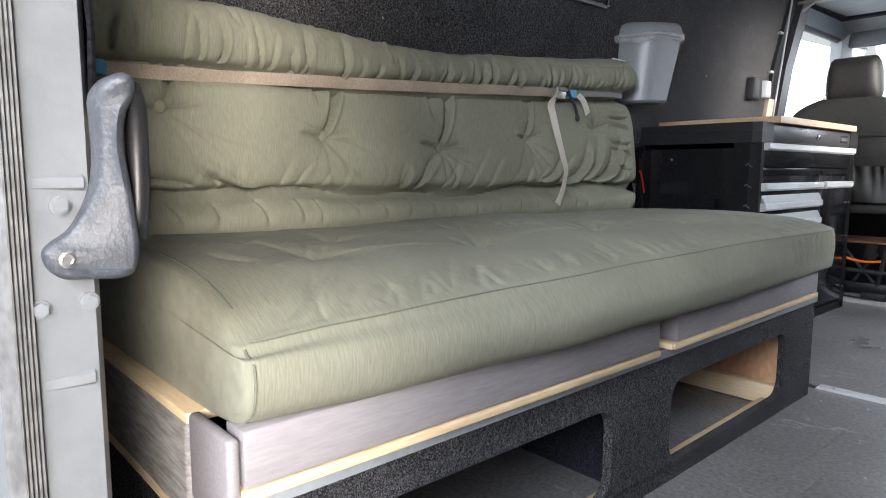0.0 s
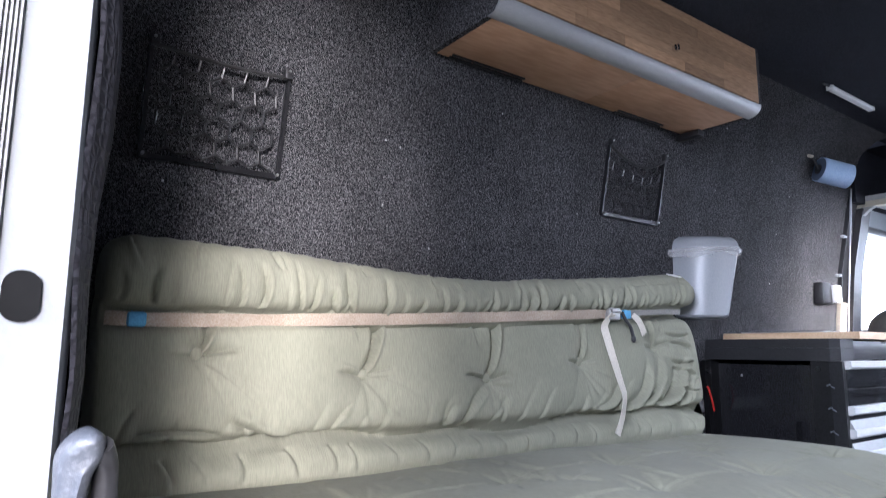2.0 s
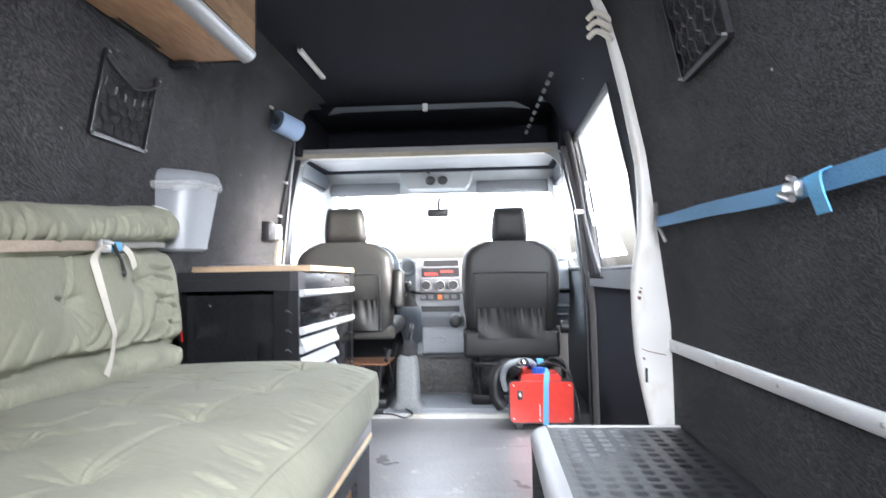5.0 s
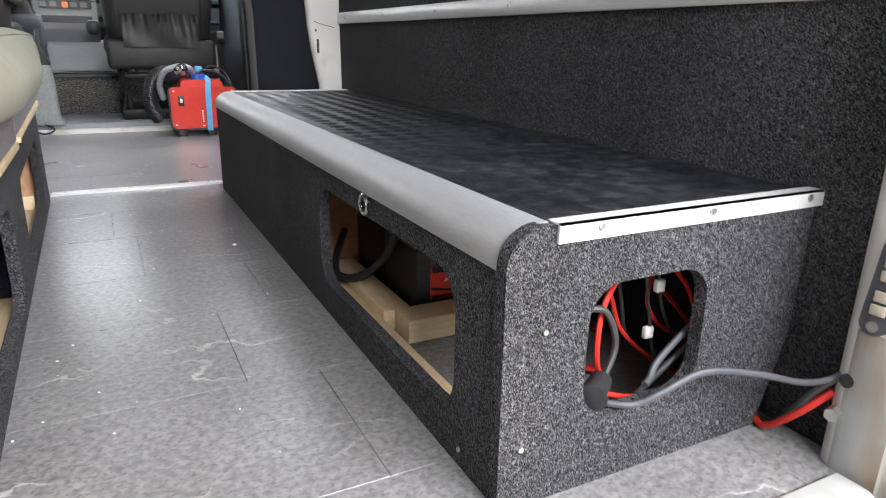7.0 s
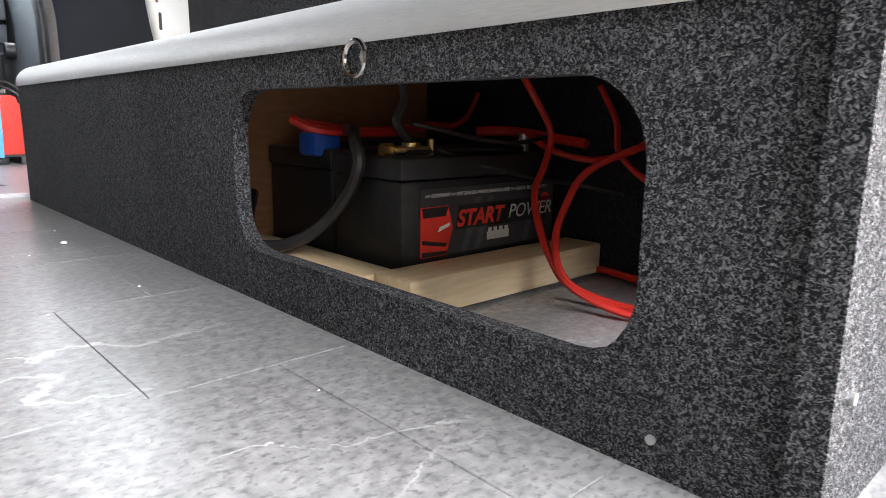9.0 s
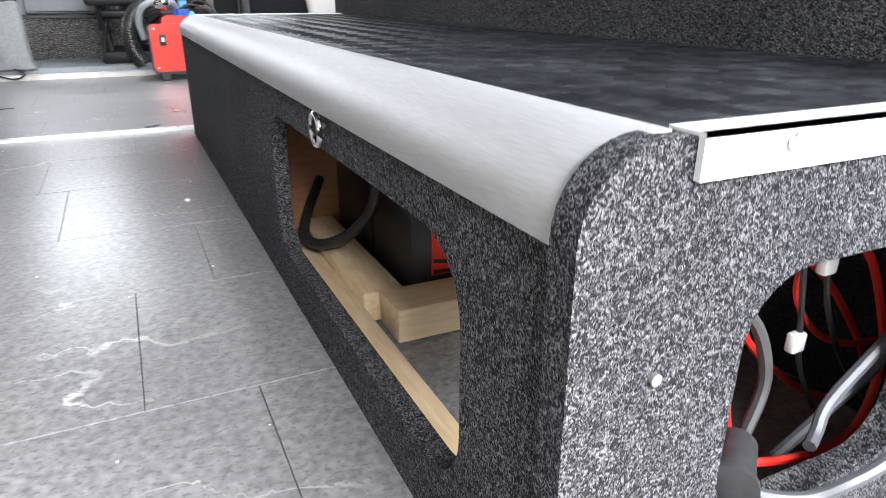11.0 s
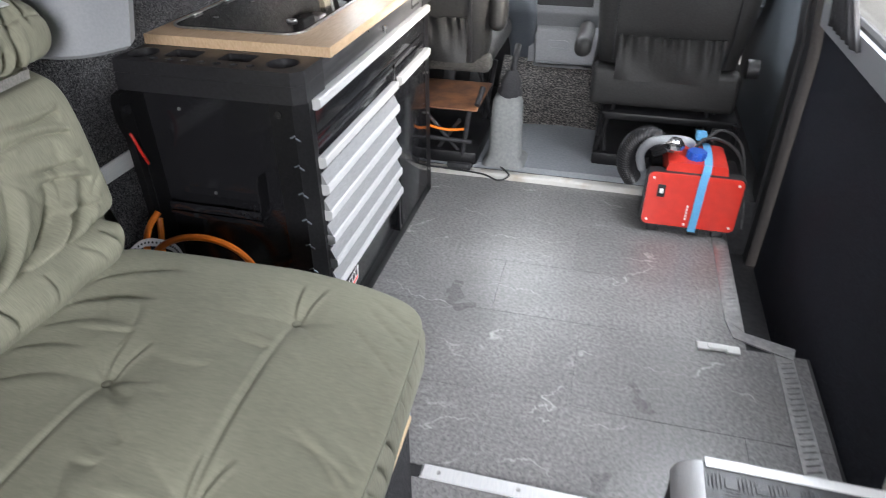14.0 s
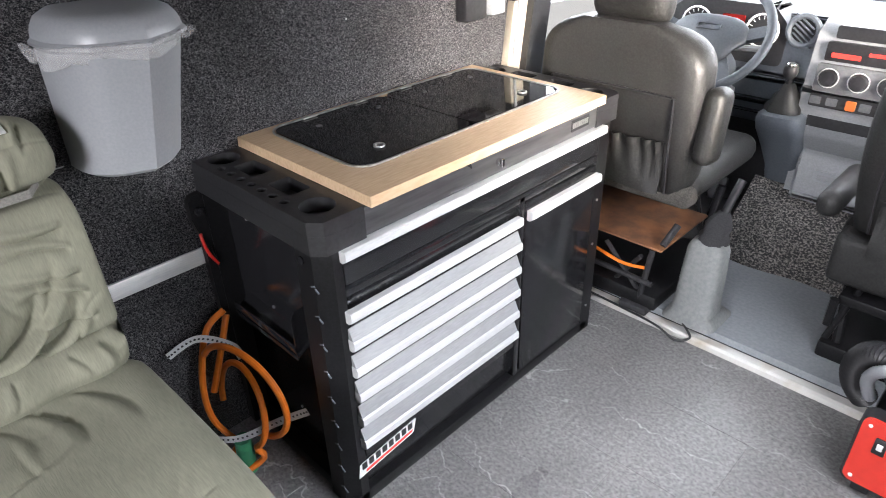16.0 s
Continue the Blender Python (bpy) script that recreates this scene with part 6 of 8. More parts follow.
cyl(bm, (BX, 0.084, 0.022), (BX - 0.002, 0.084, 0.022), 0.003, n=10)
part("side_screw", bm, STEEL, store)
bm = B()
box(bm, 0.502, 0.93, 0.755, 0.770, 0.0, 0.286)
box(bm, 0.528, 0.91, 0.014, 0.75, 0.276, 0.287)
part("inner_board", bm, PLY, store, "brown plywood lining")
bm = B()
box(bm, 0.895, 0.91, 0.014, 0.75, 0.0, 0.275)
part("inner_wall", bm, CARPET_DARK, store)
# pine battens round the battery
for x0, x1, y0, y1, top, m in ((0.503, 0.538, 0.06, 0.745, 0.028, PINE), (0.539, 0.589, 0.452, 0.745, 0.040, PINE), (0.557, 0.888, 0.390, 0.449, 0.043, PINE_X)):
    bm = B()
    box(bm, x0, x1, y0, y1, 0.003, top, 0.0025)
    tagged(part("batten", bm, m), "raw pine batten on the floor inside the storage box", "batten", "battery battens")

# batteries
for y0, y1, h in ((0.456, 0.585, 0.148), (0.592, 0.745, 0.152)):
    bat = thing("battery", (0.73, (y0 + y1) / 2, 0.02), "black sealed battery standing between pine battens", "battery", "leisure batteries")
    bm = B()
    box(bm, 0.600, 0.868, y0, y1, 0.021, h - 0.014, 0.004)
    part("case", bm, BLACK_PLASTIC, bat)
    bm = B()
    box(bm, 0.597, 0.871, y0 - 0.003, y1 + 0.002, h - 0.0135, h + 0.012, 0.005)
    box(bm, 0.63, 0.84, y0 + 0.03, y1 - 0.02, h + 0.012, h + 0.020, 0.004)
    part("lid", bm, BLACK_PLASTIC, bat)
    if y0 < 0.5:
        bm = B()
        box(bm, 0.626, 0.862, y0 - 0.0012, y0, 0.046, 0.124)
        lab = part("label_sheet", bm, LABEL_GREY, bat, "dark battery label with red and white print")
        bm = B()
        prism(bm, [(0.626, 0.046), (0.666, 0.046), (0.676, 0.078), (0.668, 0.104), (0.626, 0.104)], [], lambda u, v: (u, y0 - 0.0018, v), lambda u, v: (u, y0 - 0.0010, v))
        pic = part("red_picture", bm, PRINT_RED, lab)
        for quad in ([(0.630, 0.092), (0.664, 0.092), (0.668, 0.103), (0.628, 0.103)], [(0.628, 0.062), (0.664, 0.056), (0.667, 0.060), (0.628, 0.067)], [(0.628, 0.047), (0.665, 0.047), (0.667, 0.051), (0.628, 0.053)]):
            bm = B()
            prism(bm, quad, [], lambda u, v: (u, y0 - 0.0023, v), lambda u, v: (u, y0 - 0.0019, v))
            part("dark_shape", bm, BLACK_PLASTIC, pic)
        bm = B()
        prism(bm, [(0.652, 0.074), (0.670, 0.080), (0.671, 0.084), (0.655, 0.080)], [], lambda u, v: (u, y0 - 0.0023, v), lambda u, v: (u, y0 - 0.0019, v))
        part("pale_shape", bm, PRINT_WHITE, pic)
        for u in (0.690, 0.712, 0.800):
            bm = B()
            prism(bm, [(u, 0.047), (u + 0.010, 0.047), (u + 0.034, 0.110), (u + 0.024, 0.110)], [], lambda p, q: (p, y0 - 0.0015, q), lambda p, q: (p, y0 - 0.0012, q))
            part("slanted_stripe", bm, DASH, lab)
        bm = B()
        prism(bm, [(0.680, 0.074), (0.850, 0.074), (0.856, 0.103), (0.686, 0.103)], [], lambda p, q: (p, y0 - 0.0018, q), lambda p, q: (p, y0 - 0.0016, q))
        part("name_band", bm, BLACK_PLASTIC, lab)
        for txt, x, z, size, m in (("START", 0.682, 0.078, 0.027, PRINT_RED), ("POWER", 0.772, 0.080, 0.025, PRINT_WHITE), (">> GERMANY >> SMF SEALED-MAINTENANCE-FREE >> CA/CA-TECHNOLOGY", 0.632, 0.1145, 0.0062, PRINT_WHITE)):
            cu = bpy.data.curves.new("writing", "FONT")
            cu.body, cu.size, cu.extrude, cu.shear = txt, size, 0.0003, 0.25
            cu.offset = 0.0009 if txt == "START" else 0.0
            tmp = bpy.data.objects.new("writing", cu)
            scene.collection.objects.link(tmp)
            me = bpy.data.meshes.new_from_object(tmp.evaluated_get(bpy.context.evaluated_depsgraph_get()))
            scene.collection.objects.unlink(tmp)
            bpy.data.objects.remove(tmp)
            me.transform(Matrix.Translation((x, y0 - 0.0020, z)) @ Matrix.Rotation(radians(90), 4, "X"))
            me.materials.clear()
            me.materials.append(m)
            ob = new("writing", me)
            ob.parent = lab
        bm = B()
        box(bm, 0.735, 0.775, y0 - 0.0018, y0 - 0.0010, 0.056, 0.066)
        for k in range(4):
            box(bm, 0.737 + k * 0.010, 0.743 + k * 0.010, y0 - 0.0018, y0 - 0.0010, 0.066, 0.071)
        part("print_bar", bm, PRINT_WHITE, lab)
        bm = B()
        cyl(bm, (0.846, y0 - 0.0010, 0.098), (0.846, y0 - 0.0018, 0.098), 0.010, n=18)
        part("seal_print", bm, PRINT_RED, lab)
        bm = B()
        cyl(bm, (0.650, 0.500, h + 0.012), (0.650, 0.500, h + 0.026), 0.011, n=14)
        box(bm, 0.618, 0.676, 0.487, 0.513, h + 0.015, h + 0.022, 0.002)
        cyl(bm, (0.622, 0.500, h + 0.0185), (0.607, 0.500, h + 0.0185), 0.008, n=6)
        cyl(bm, (0.672, 0.490, h + 0.012), (0.672, 0.490, h + 0.030), 0.004, n=6)
        part("terminal_clamp", bm, BRASS, bat, "brass terminal clamp")
        bm = B()
        cyl(bm, (0.852, 0.50, h + 0.012), (0.852, 0.50, h + 0.035), 0.007, n=10)
        part("terminal", bm, STEEL, bat)
    else:
        bm = B()
        box(bm, 0.585, 0.625, 0.605, 0.645, h + 0.002, h + 0.032, 0.006)
        part("terminal_cap", bm, BLUE, bat, "blue terminal cap")


def cable(name, pts, r, m, label, group="", ribs=0.0, n=8, steps=7):
    bm = B()
    tube(bm, spline(pts, steps), r, n, False, ribs)
    return tagged(part(name, bm, m), label, "cable", group)


G1 = "cables in the storage box"
RED_LABEL, BLACK_LABEL = "thin red battery cable looping inside the storage box", "thin black wire inside the storage box"
cable("thick_cable", [(0.66, 0.66, 0.182), (0.61, 0.56, 0.188), (0.587, 0.524, 0.177), (0.584, 0.511, 0.152), (0.582, 0.529, 0.118), (0.570, 0.551, 0.087), (0.550, 0.571, 0.064), (0.530, 0.600, 0.051), (0.520, 0.640, 0.050), (0.540, 0.700, 0.062), (0.575, 0.750, 0.098)], 0.0075, BLACK_WIRE, "thick black battery cable looping over the batten", G1)


def red_run(thick, *pts):
    cable("red_cable", pts, thick, RED_WIRE, RED_LABEL, G1, steps=5, n=7)


red_run(0.0045, (0.793, 0.46, 0.262), (0.800, 0.44, 0.228), (0.835, 0.44, 0.185), (0.809, 0.43, 0.142), (0.776, 0.415, 0.12), (0.745, 0.385, 0.089), (0.735, 0.355, 0.048), (0.740, 0.33, 0.021), (0.755, 0.27, 0.007), (0.77, 0.18, 0.007))
red_run(0.0045, (0.88, 0.31, 0.172), (0.858, 0.33, 0.17), (0.801, 0.36, 0.142), (0.760, 0.36, 0.099), (0.735, 0.35, 0.068), (0.721, 0.33, 0.040), (0.72, 0.30, 0.021), (0.735, 0.24, 0.007), (0.77, 0.16, 0.016))
red_run(0.004, (0.88, 0.40, 0.245), (0.875, 0.37, 0.20), (0.868, 0.36, 0.165), (0.875, 0.33, 0.135), (0.885, 0.28, 0.11))
red_run(0.0045, (0.852, 0.495, 0.185), (0.858, 0.46, 0.164), (0.882, 0.42, 0.152), (0.885, 0.38, 0.156), (0.872, 0.34, 0.168), (0.84, 0.28, 0.19), (0.80, 0.16, 0.225))
red_run(0.007, (0.82, 0.56, 0.185), (0.86, 0.53, 0.186), (0.882, 0.47, 0.178), (0.885, 0.42, 0.172))
red_run(0.005, (0.84, 0.44, 0.008), (0.882, 0.40, 0.008), (0.880, 0.36, 0.008), (0.86, 0.30, 0.009))
red_run(0.006, (0.569, 0.63, 0.200), (0.588, 0.61, 0.188), (0.639, 0.60, 0.184), (0.708, 0.60, 0.184), (0.78, 0.62, 0.192), (0.84, 0.63, 0.19))
red_run(0.004, (0.60, 0.65, 0.196), (0.67, 0.63, 0.186), (0.74, 0.61, 0.19), (0.82, 0.62, 0.191), (0.858, 0.62, 0.203), (0.885, 0.62, 0.24))
red_run(0.0028, (0.765, 0.10, 0.26), (0.762, 0.09, 0.206), (0.755, 0.09, 0.155), (0.790, 0.09, 0.112), (0.839, 0.09, 0.09), (0.885, 0.09, 0.085))
red_run(0.0032, (0.755, 0.09, 0.27), (0.772, 0.07, 0.209), (0.795, 0.064, 0.178), (0.814, 0.059, 0.134), (0.817, 0.053, 0.103), (0.803, 0.047, 0.066), (0.771, 0.041, 0.050), (0.696, 0.036, 0.062), (0.618, 0.035, 0.094), (0.59, 0.05, 0.13))
red_run(0.0032, (0.74, 0.11, 0.20), (0.790, 0.10, 0.162), (0.845, 0.10, 0.108), (0.885, 0.10, 0.054), (0.888, 0.11, 0.02))
red_run(0.0032, (0.74, 0.06, 0.222), (0.771, 0.055, 0.214), (0.814, 0.05, 0.190), (0.862, 0.05, 0.158), (0.885, 0.06, 0.12))
red_run(0.0034, (0.70, 0.06, 0.245), (0.658, 0.05, 0.205), (0.642, 0.045, 0.183), (0.634, 0.04, 0.160), (0.635, 0.04, 0.125), (0.65, 0.045, 0.09))
red_run(0.0032, (0.69, 0.12, 0.21), (0.712, 0.11, 0.163), (0.739, 0.11, 0.107), (0.819, 0.11, 0.040), (0.88, 0.11, 0.012))


def black_run(thick, *pts):
    cable("black_wire", pts, thick, BLACK_WIRE, BLACK_LABEL, G1, steps=5, n=7)


black_run(0.0025, (0.73, 0.13, 0.21), (0.740, 0.12, 0.150), (0.756, 0.12, 0.094), (0.801, 0.12, 0.054), (0.88, 0.12, 0.014))
black_run(0.0022, (0.735, 0.09, 0.25), (0.738, 0.08, 0.198), (0.751, 0.08, 0.142), (0.763, 0.08, 0.094), (0.793, 0.08, 0.048))
black_run(0.0022, (0.75, 0.08, 0.24), (0.752, 0.07, 0.183), (0.767, 0.07, 0.142), (0.803, 0.07, 0.088), (0.845, 0.07, 0.045))
black_run(0.0028, (0.675, 0.505, 0.172), (0.707, 0.46, 0.153), (0.792, 0.44, 0.132), (0.860, 0.42, 0.12), (0.885, 0.36, 0.11))
black_run(0.003, (0.66, 0.51, 0.196), (0.70, 0.50, 0.188), (0.765, 0.49, 0.176), (0.809, 0.48, 0.172), (0.87, 0.47, 0.18))
black_run(0.005, (0.627, 0.50, 0.268), (0.640, 0.50, 0.224), (0.628, 0.50, 0.198), (0.650, 0.503, 0.176))
cable("grey_cable", [(0.690, 0.016, 0.090), (0.702, 0.021, 0.093), (0.716, 0.026, 0.108), (0.742, 0.025, 0.132), (0.765, 0.025, 0.148), (0.781, 0.029, 0.140), (0.775, 0.034, 0.117), (0.744, 0.04, 0.088), (0.71, 0.05, 0.05)], 0.0042, GREY_WIRE, "dark grey cable bent inside the end hatch", G1)
cable("mains_cable", [(0.612, 0.008, 0.093), (0.630, -0.008, 0.092), (0.648, -0.018, 0.094), (0.672, -0.027, 0.106), (0.725, -0.035, 0.123), (0.790, -0.052, 0.114), (0.84, -0.072, 0.102), (0.868, -0.085, 0.104), (0.885, -0.094, 0.114)], 0.0040, GREY_WIRE, "dark grey mains cable from the end hatch to the rear post")
cable("black_cable", [(0.884, 0.004, 0.008), (0.874, -0.03, 0.016), (0.868, -0.055, 0.05), (0.872, -0.075, 0.086), (0.885, -0.094, 0.112)], 0.005, BLACK_WIRE, "black cable rising from the floor to the rear post")
cable("red_cable", [(0.878, 0.004, 0.010), (0.868, -0.022, 0.008), (0.866, -0.060, 0.046), (0.884, -0.088, 0.088)], 0.0046, RED_WIRE, "thick red cable rising from the floor to the rear post")
plug = thing("cable_plug", (0.605, 0.0, 0.086), "dark round plug resting in the end hatch", "plug")
bm = B()
cyl(bm, (0.601, 0.004, 0.104), (0.630, 0.024, 0.106), 0.015, 0.0125, 20)
cyl(bm, (0.597, 0.000, 0.1035), (0.601, 0.004, 0.104), 0.017, n=20)
part("body", bm, BLACK_PLASTIC, plug)
bm = B()
tube(bm, spline([(0.630, 0.022, 0.106), (0.650, 0.028, 0.145), (0.636, 0.034, 0.185), (0.606, 0.038, 0.19)]), 0.004, 8)
part("lead", bm, BLACK_WIRE, plug)
for y, x, z in ((0.07, 0.752, 0.185), (0.08, 0.752, 0.118)):
    bm = B()
    box(bm, x - 0.007, x + 0.007, y - 0.004, y + 0.004, z - 0.008, z + 0.008, 0.002)
    tagged(part("cable_tag", bm, WHITE_PLASTIC), "small white tag on a cable", "tag", "cable tags")

# ---- tool cabinet with worktop ----
cab = thing("tool_cabinet", (-0.58, 2.60, 0), "black steel tool cabinet with pale bar handles, standing on the floor", "tool cabinet")
FX, Y0, Y1, XB = -0.352, 2.105, 3.105, -0.812
bm = B()
box(bm, XB, FX - 0.012, Y0 + 0.055, Y1 - 0.055, 0.05, 0.70, 0.004)
part("body", bm, BLACK_STEEL, cab)
for x0, x1, y0, y1 in ((FX - 0.084, FX, Y0, Y0 + 0.050), (FX - 0.06, FX, Y1 - 0.050, Y1), (XB, XB + 0.022, Y0 - 0.004, Y0 + 0.050), (XB, XB + 0.05, Y1 - 0.050, Y1)):
    bm = B()
    ch = 0.028
    slab_z(bm, [(x0, y0), (x1 - (ch if x1 == FX and y0 == Y0 else 0), y0), (x1, y0 + (ch if x1 == FX and y0 == Y0 else 0)), (x1, y1), (x0, y1)], [], 0.0, 0.715)
    p = part("corner_post", bm, BLACK_MATT, cab)
    if x1 == FX and y0 == Y0:
        for k in range(9):
            z = 0.055 + k * 0.072
            bm = B()
            for x0, y0, dx, dy in ((FX - 0.040, Y0 - 0.0004, 0.012, 0.0), (FX - 0.028, Y0 - 0.0004, 0.011, 0.0)):
                up = 0.006 if x0 < FX - 0.03 else -0.006
                tube(bm, [(x0, y0, z + (0 if up < 0 else 0.006) + (0.006 if up < 0 else 0)), (x0 + dx, y0, z + (0 if up < 0 else 0.012) - (0 if up > 0 else 0) + (0 if up > 0 else 0.0))], 0.0021, 6)
            part("notch", bm, DASH, p)
# recessed end wall
bm = B()
box(bm, XB + 0.022, FX - 0.084, Y0 + 0.046, Y0 + 0.0545, 0.02, 0.70)
part("side_panel", bm, BLACK_STEEL, cab, "glossy black recessed end panel")
bm = B()
prism(bm, rect(XB + 0.05, FX - 0.14, Y0 + 0.002, Y0 + 0.0455), [], lambda u, v: (u, v, 0.398 + 0.6 * (v - Y0)), lambda u, v: (u, v, 0.402 + 0.6 * (v - Y0)))
slab_x(bm, [(Y0 + 0.002, 0.405), (Y0 + 0.002, 0.500), (Y0 + 0.012, 0.515), (Y0 + 0.045, 0.515), (Y0 + 0.045, 0.405)], [], FX - 0.152, FX - 0.148)
box(bm, XB + 0.05, FX - 0.148, Y0 + 0.002, Y0 + 0.005, 0.385, 0.425, 0.001)
part("side_shelf", bm, BLACK_STEEL, cab, "folded steel shelf in the end recess")
bm = B()
slab_x(bm, [(Y0 - 0.004, 0.715), (Y0 - 0.030, 0.712), (Y0 - 0.040, 0.700), (Y0 - 0.040, 0.655), (Y0 - 0.026, 0.600), (Y0 - 0.018, 0.20), (Y0 - 0.004, 0.20)], [], XB, XB + 0.020)
part("hinge_arm", bm, BLACK_MATT, cab)
bm = B()
cyl(bm, (XB + 0.020, Y0 - 0.022, 0.675), (XB + 0.028, Y0 - 0.022, 0.675), 0.011, n=14)
part("pivot", bm, BLACK_STEEL, cab)
bm = B()
cyl(bm, (FX - 0.062, Y0 - 0.0005, 0.690), (FX - 0.062, Y0 - 0.004, 0.690), 0.009, n=14)
part("pivot", bm, BLACK_STEEL, cab)
for k, z in enumerate((0.66, 0.44, 0.15)):
    bm = B()
    cyl(bm, (-0.70 + 0.05 * k, Y0 + 0.046, z), (-0.70 + 0.05 * k, Y0 + 0.043, z), 0.004, n=10)
    part("screw", bm, STEEL, cab)
bm = B()
box(bm, XB, FX, Y0 + 0.01, Y1 - 0.01, 0.0, 0.035, 0.003)
part("plinth", bm, BLACK_MATT, cab)
bm = B()
box(bm, FX - 0.02, FX, 2.706, 2.728, 0.036, 0.62, 0.002)
box(bm, FX - 0.02, FX, Y0 + 0.05, Y1 - 0.05, 0.604, 0.628, 0.002)
part("front_frame", bm, BLACK_STEEL, cab)


def bar_handle(y0, y1, z, parent, h=0.023, slope=0.0):
    bm = B()
    slab_y(bm, [(FX - 0.004, z - h / 2 - 0.004), (FX + 0.010, z - h / 2 - 0.004), (FX + 0.020, z - h / 2 + 0.003), (FX + 0.020, z + h / 2 - 0.003), (FX + 0.017, z + h / 2), (FX - 0.004, z + h / 2)], [], y0, y1)
    ob = part("bar_handle", bm, ALU_WHITE, parent, "pale aluminium bar handle", 20)
    if slope:
        bm = B()
        slab_y(bm, [(FX + 0.0155, z + h / 2 + 0.0004), (FX + 0.003, z + h / 2 + slope), (FX + 0.0012, z + h / 2 + slope), (FX + 0.0012, z + h / 2 + 0.0004)], [], y0 + 0.001, y1 - 0.001)
        part("lip", bm, HANDLE_GREY, ob, "satin grey grip lip")
    return ob


bm = B()
box(bm, FX - 0.012, FX + 0.002, Y0 + 0.052, Y1 - 0.052, 0.632, 0.716, 0.003)
d = part("top_drawer", bm, BLACK_STEEL, cab, "wide glossy black drawer")
bar_handle(Y0 + 0.045, Y1 - 0.045, 0.705, d)
for k in range(6):
    z = 0.562 - k * 0.0715
    bm = B()
    box(bm, FX - 0.012, FX + 0.001, Y0 + 0.052, 2.703, z - 0.055, z + 0.013, 0.002)
    d = part("drawer", bm, BLACK_STEEL, cab)
    bar_handle(Y0 + 0.042, 2.700, z, d, 0.024, 0.028 if k else 0.0)
bm = B()
box(bm, FX - 0.012, FX + 0.001, 2.732, Y1 - 0.052, 0.045, 0.598, 0.003)
d = part("cabinet_door", bm, BLACK_STEEL, cab, "glossy black cabinet door")
bar_handle(2.738, Y1 - 0.048, 0.562, d, 0.025)
for z in (0.48, 0.33, 0.10):
    bm = B()
    cyl(bm, (FX - 0.002, Y1 - 0.03, z), (FX + 0.003, Y1 - 0.03, z), 0.004, n=10)
    part("screw", bm, STEEL, d)
# brand plate as plain shapes
bm = B()
prism(bm, [(2.128, 0.098), (2.305, 0.118), (2.315, 0.158), (2.135, 0.138)], [], lambda u, v: (FX + 0.001, u, v), lambda u, v: (FX + 0.003, u, v))
bp = part("maker_plate", bm, PRINT_WHITE, cab, "white maker plate with red stripe")
bm = B()
prism(bm, [(2.150, 0.106), (2.300, 0.123), (2.303, 0.131), (2.152, 0.114)], [], lambda u, v: (FX + 0.003, u, v), lambda u, v: (FX + 0.004, u, v))
part("stripe", bm, PRINT_RED, bp)
bm = B()
for k in range(8):
    u = 2.140 + k * 0.021
    v = 0.1195 + k * 0.0023
    prism(bm, rect(u, u + 0.0145, v, v + 0.020), [], lambda a, b: (FX + 0.003, a, b), lambda a, b: (FX + 0.004, a, b))
part("plate_bar", bm, BLACK_PLASTIC, bp)
# steel top rail
bm = B()
box(bm, FX - 0.02, FX + 0.003, Y0 + 0.112, Y1 - 0.082, 0.7205, 0.782, 0.002)
rail_top = part("top_rail", bm, mat("dark_brushed_steel", (0.10, 0.10, 0.105), (0.15, 0.15, 0.155), scale=70, rough=0.3, metal=0.7, stretch=(1, 0.1, 1), big=0.1), cab, "dark brushed steel top rail")
bm = B()
cyl(bm, (FX + 0.003, 2.615, 0.750), (FX + 0.010, 2.615, 0.750), 0.009, n=16)
box(bm, FX + 0.010, FX + 0.020, 2.611, 2.619, 0.740, 0.760, 0.002)
part("lock", bm, CHROME, rail_top)
bm = B()
prism(bm, rect(2.905, 2.985, 0.737, 0.768), [], lambda u, v: (FX + 0.003, u, v), lambda u, v: (FX + 0.0045, u, v))
pl2 = part("badge", bm, BLACK_PLASTIC, rail_top)
bm = B()
for k in range(8):
    prism(bm, rect(2.910 + k * 0.009, 2.9165 + k * 0.009, 0.745, 0.760), [], lambda a, b: (FX + 0.0045, a, b), lambda a, b: (FX + 0.0055, a, b))
part("badge_bar", bm, STEEL, pl2)


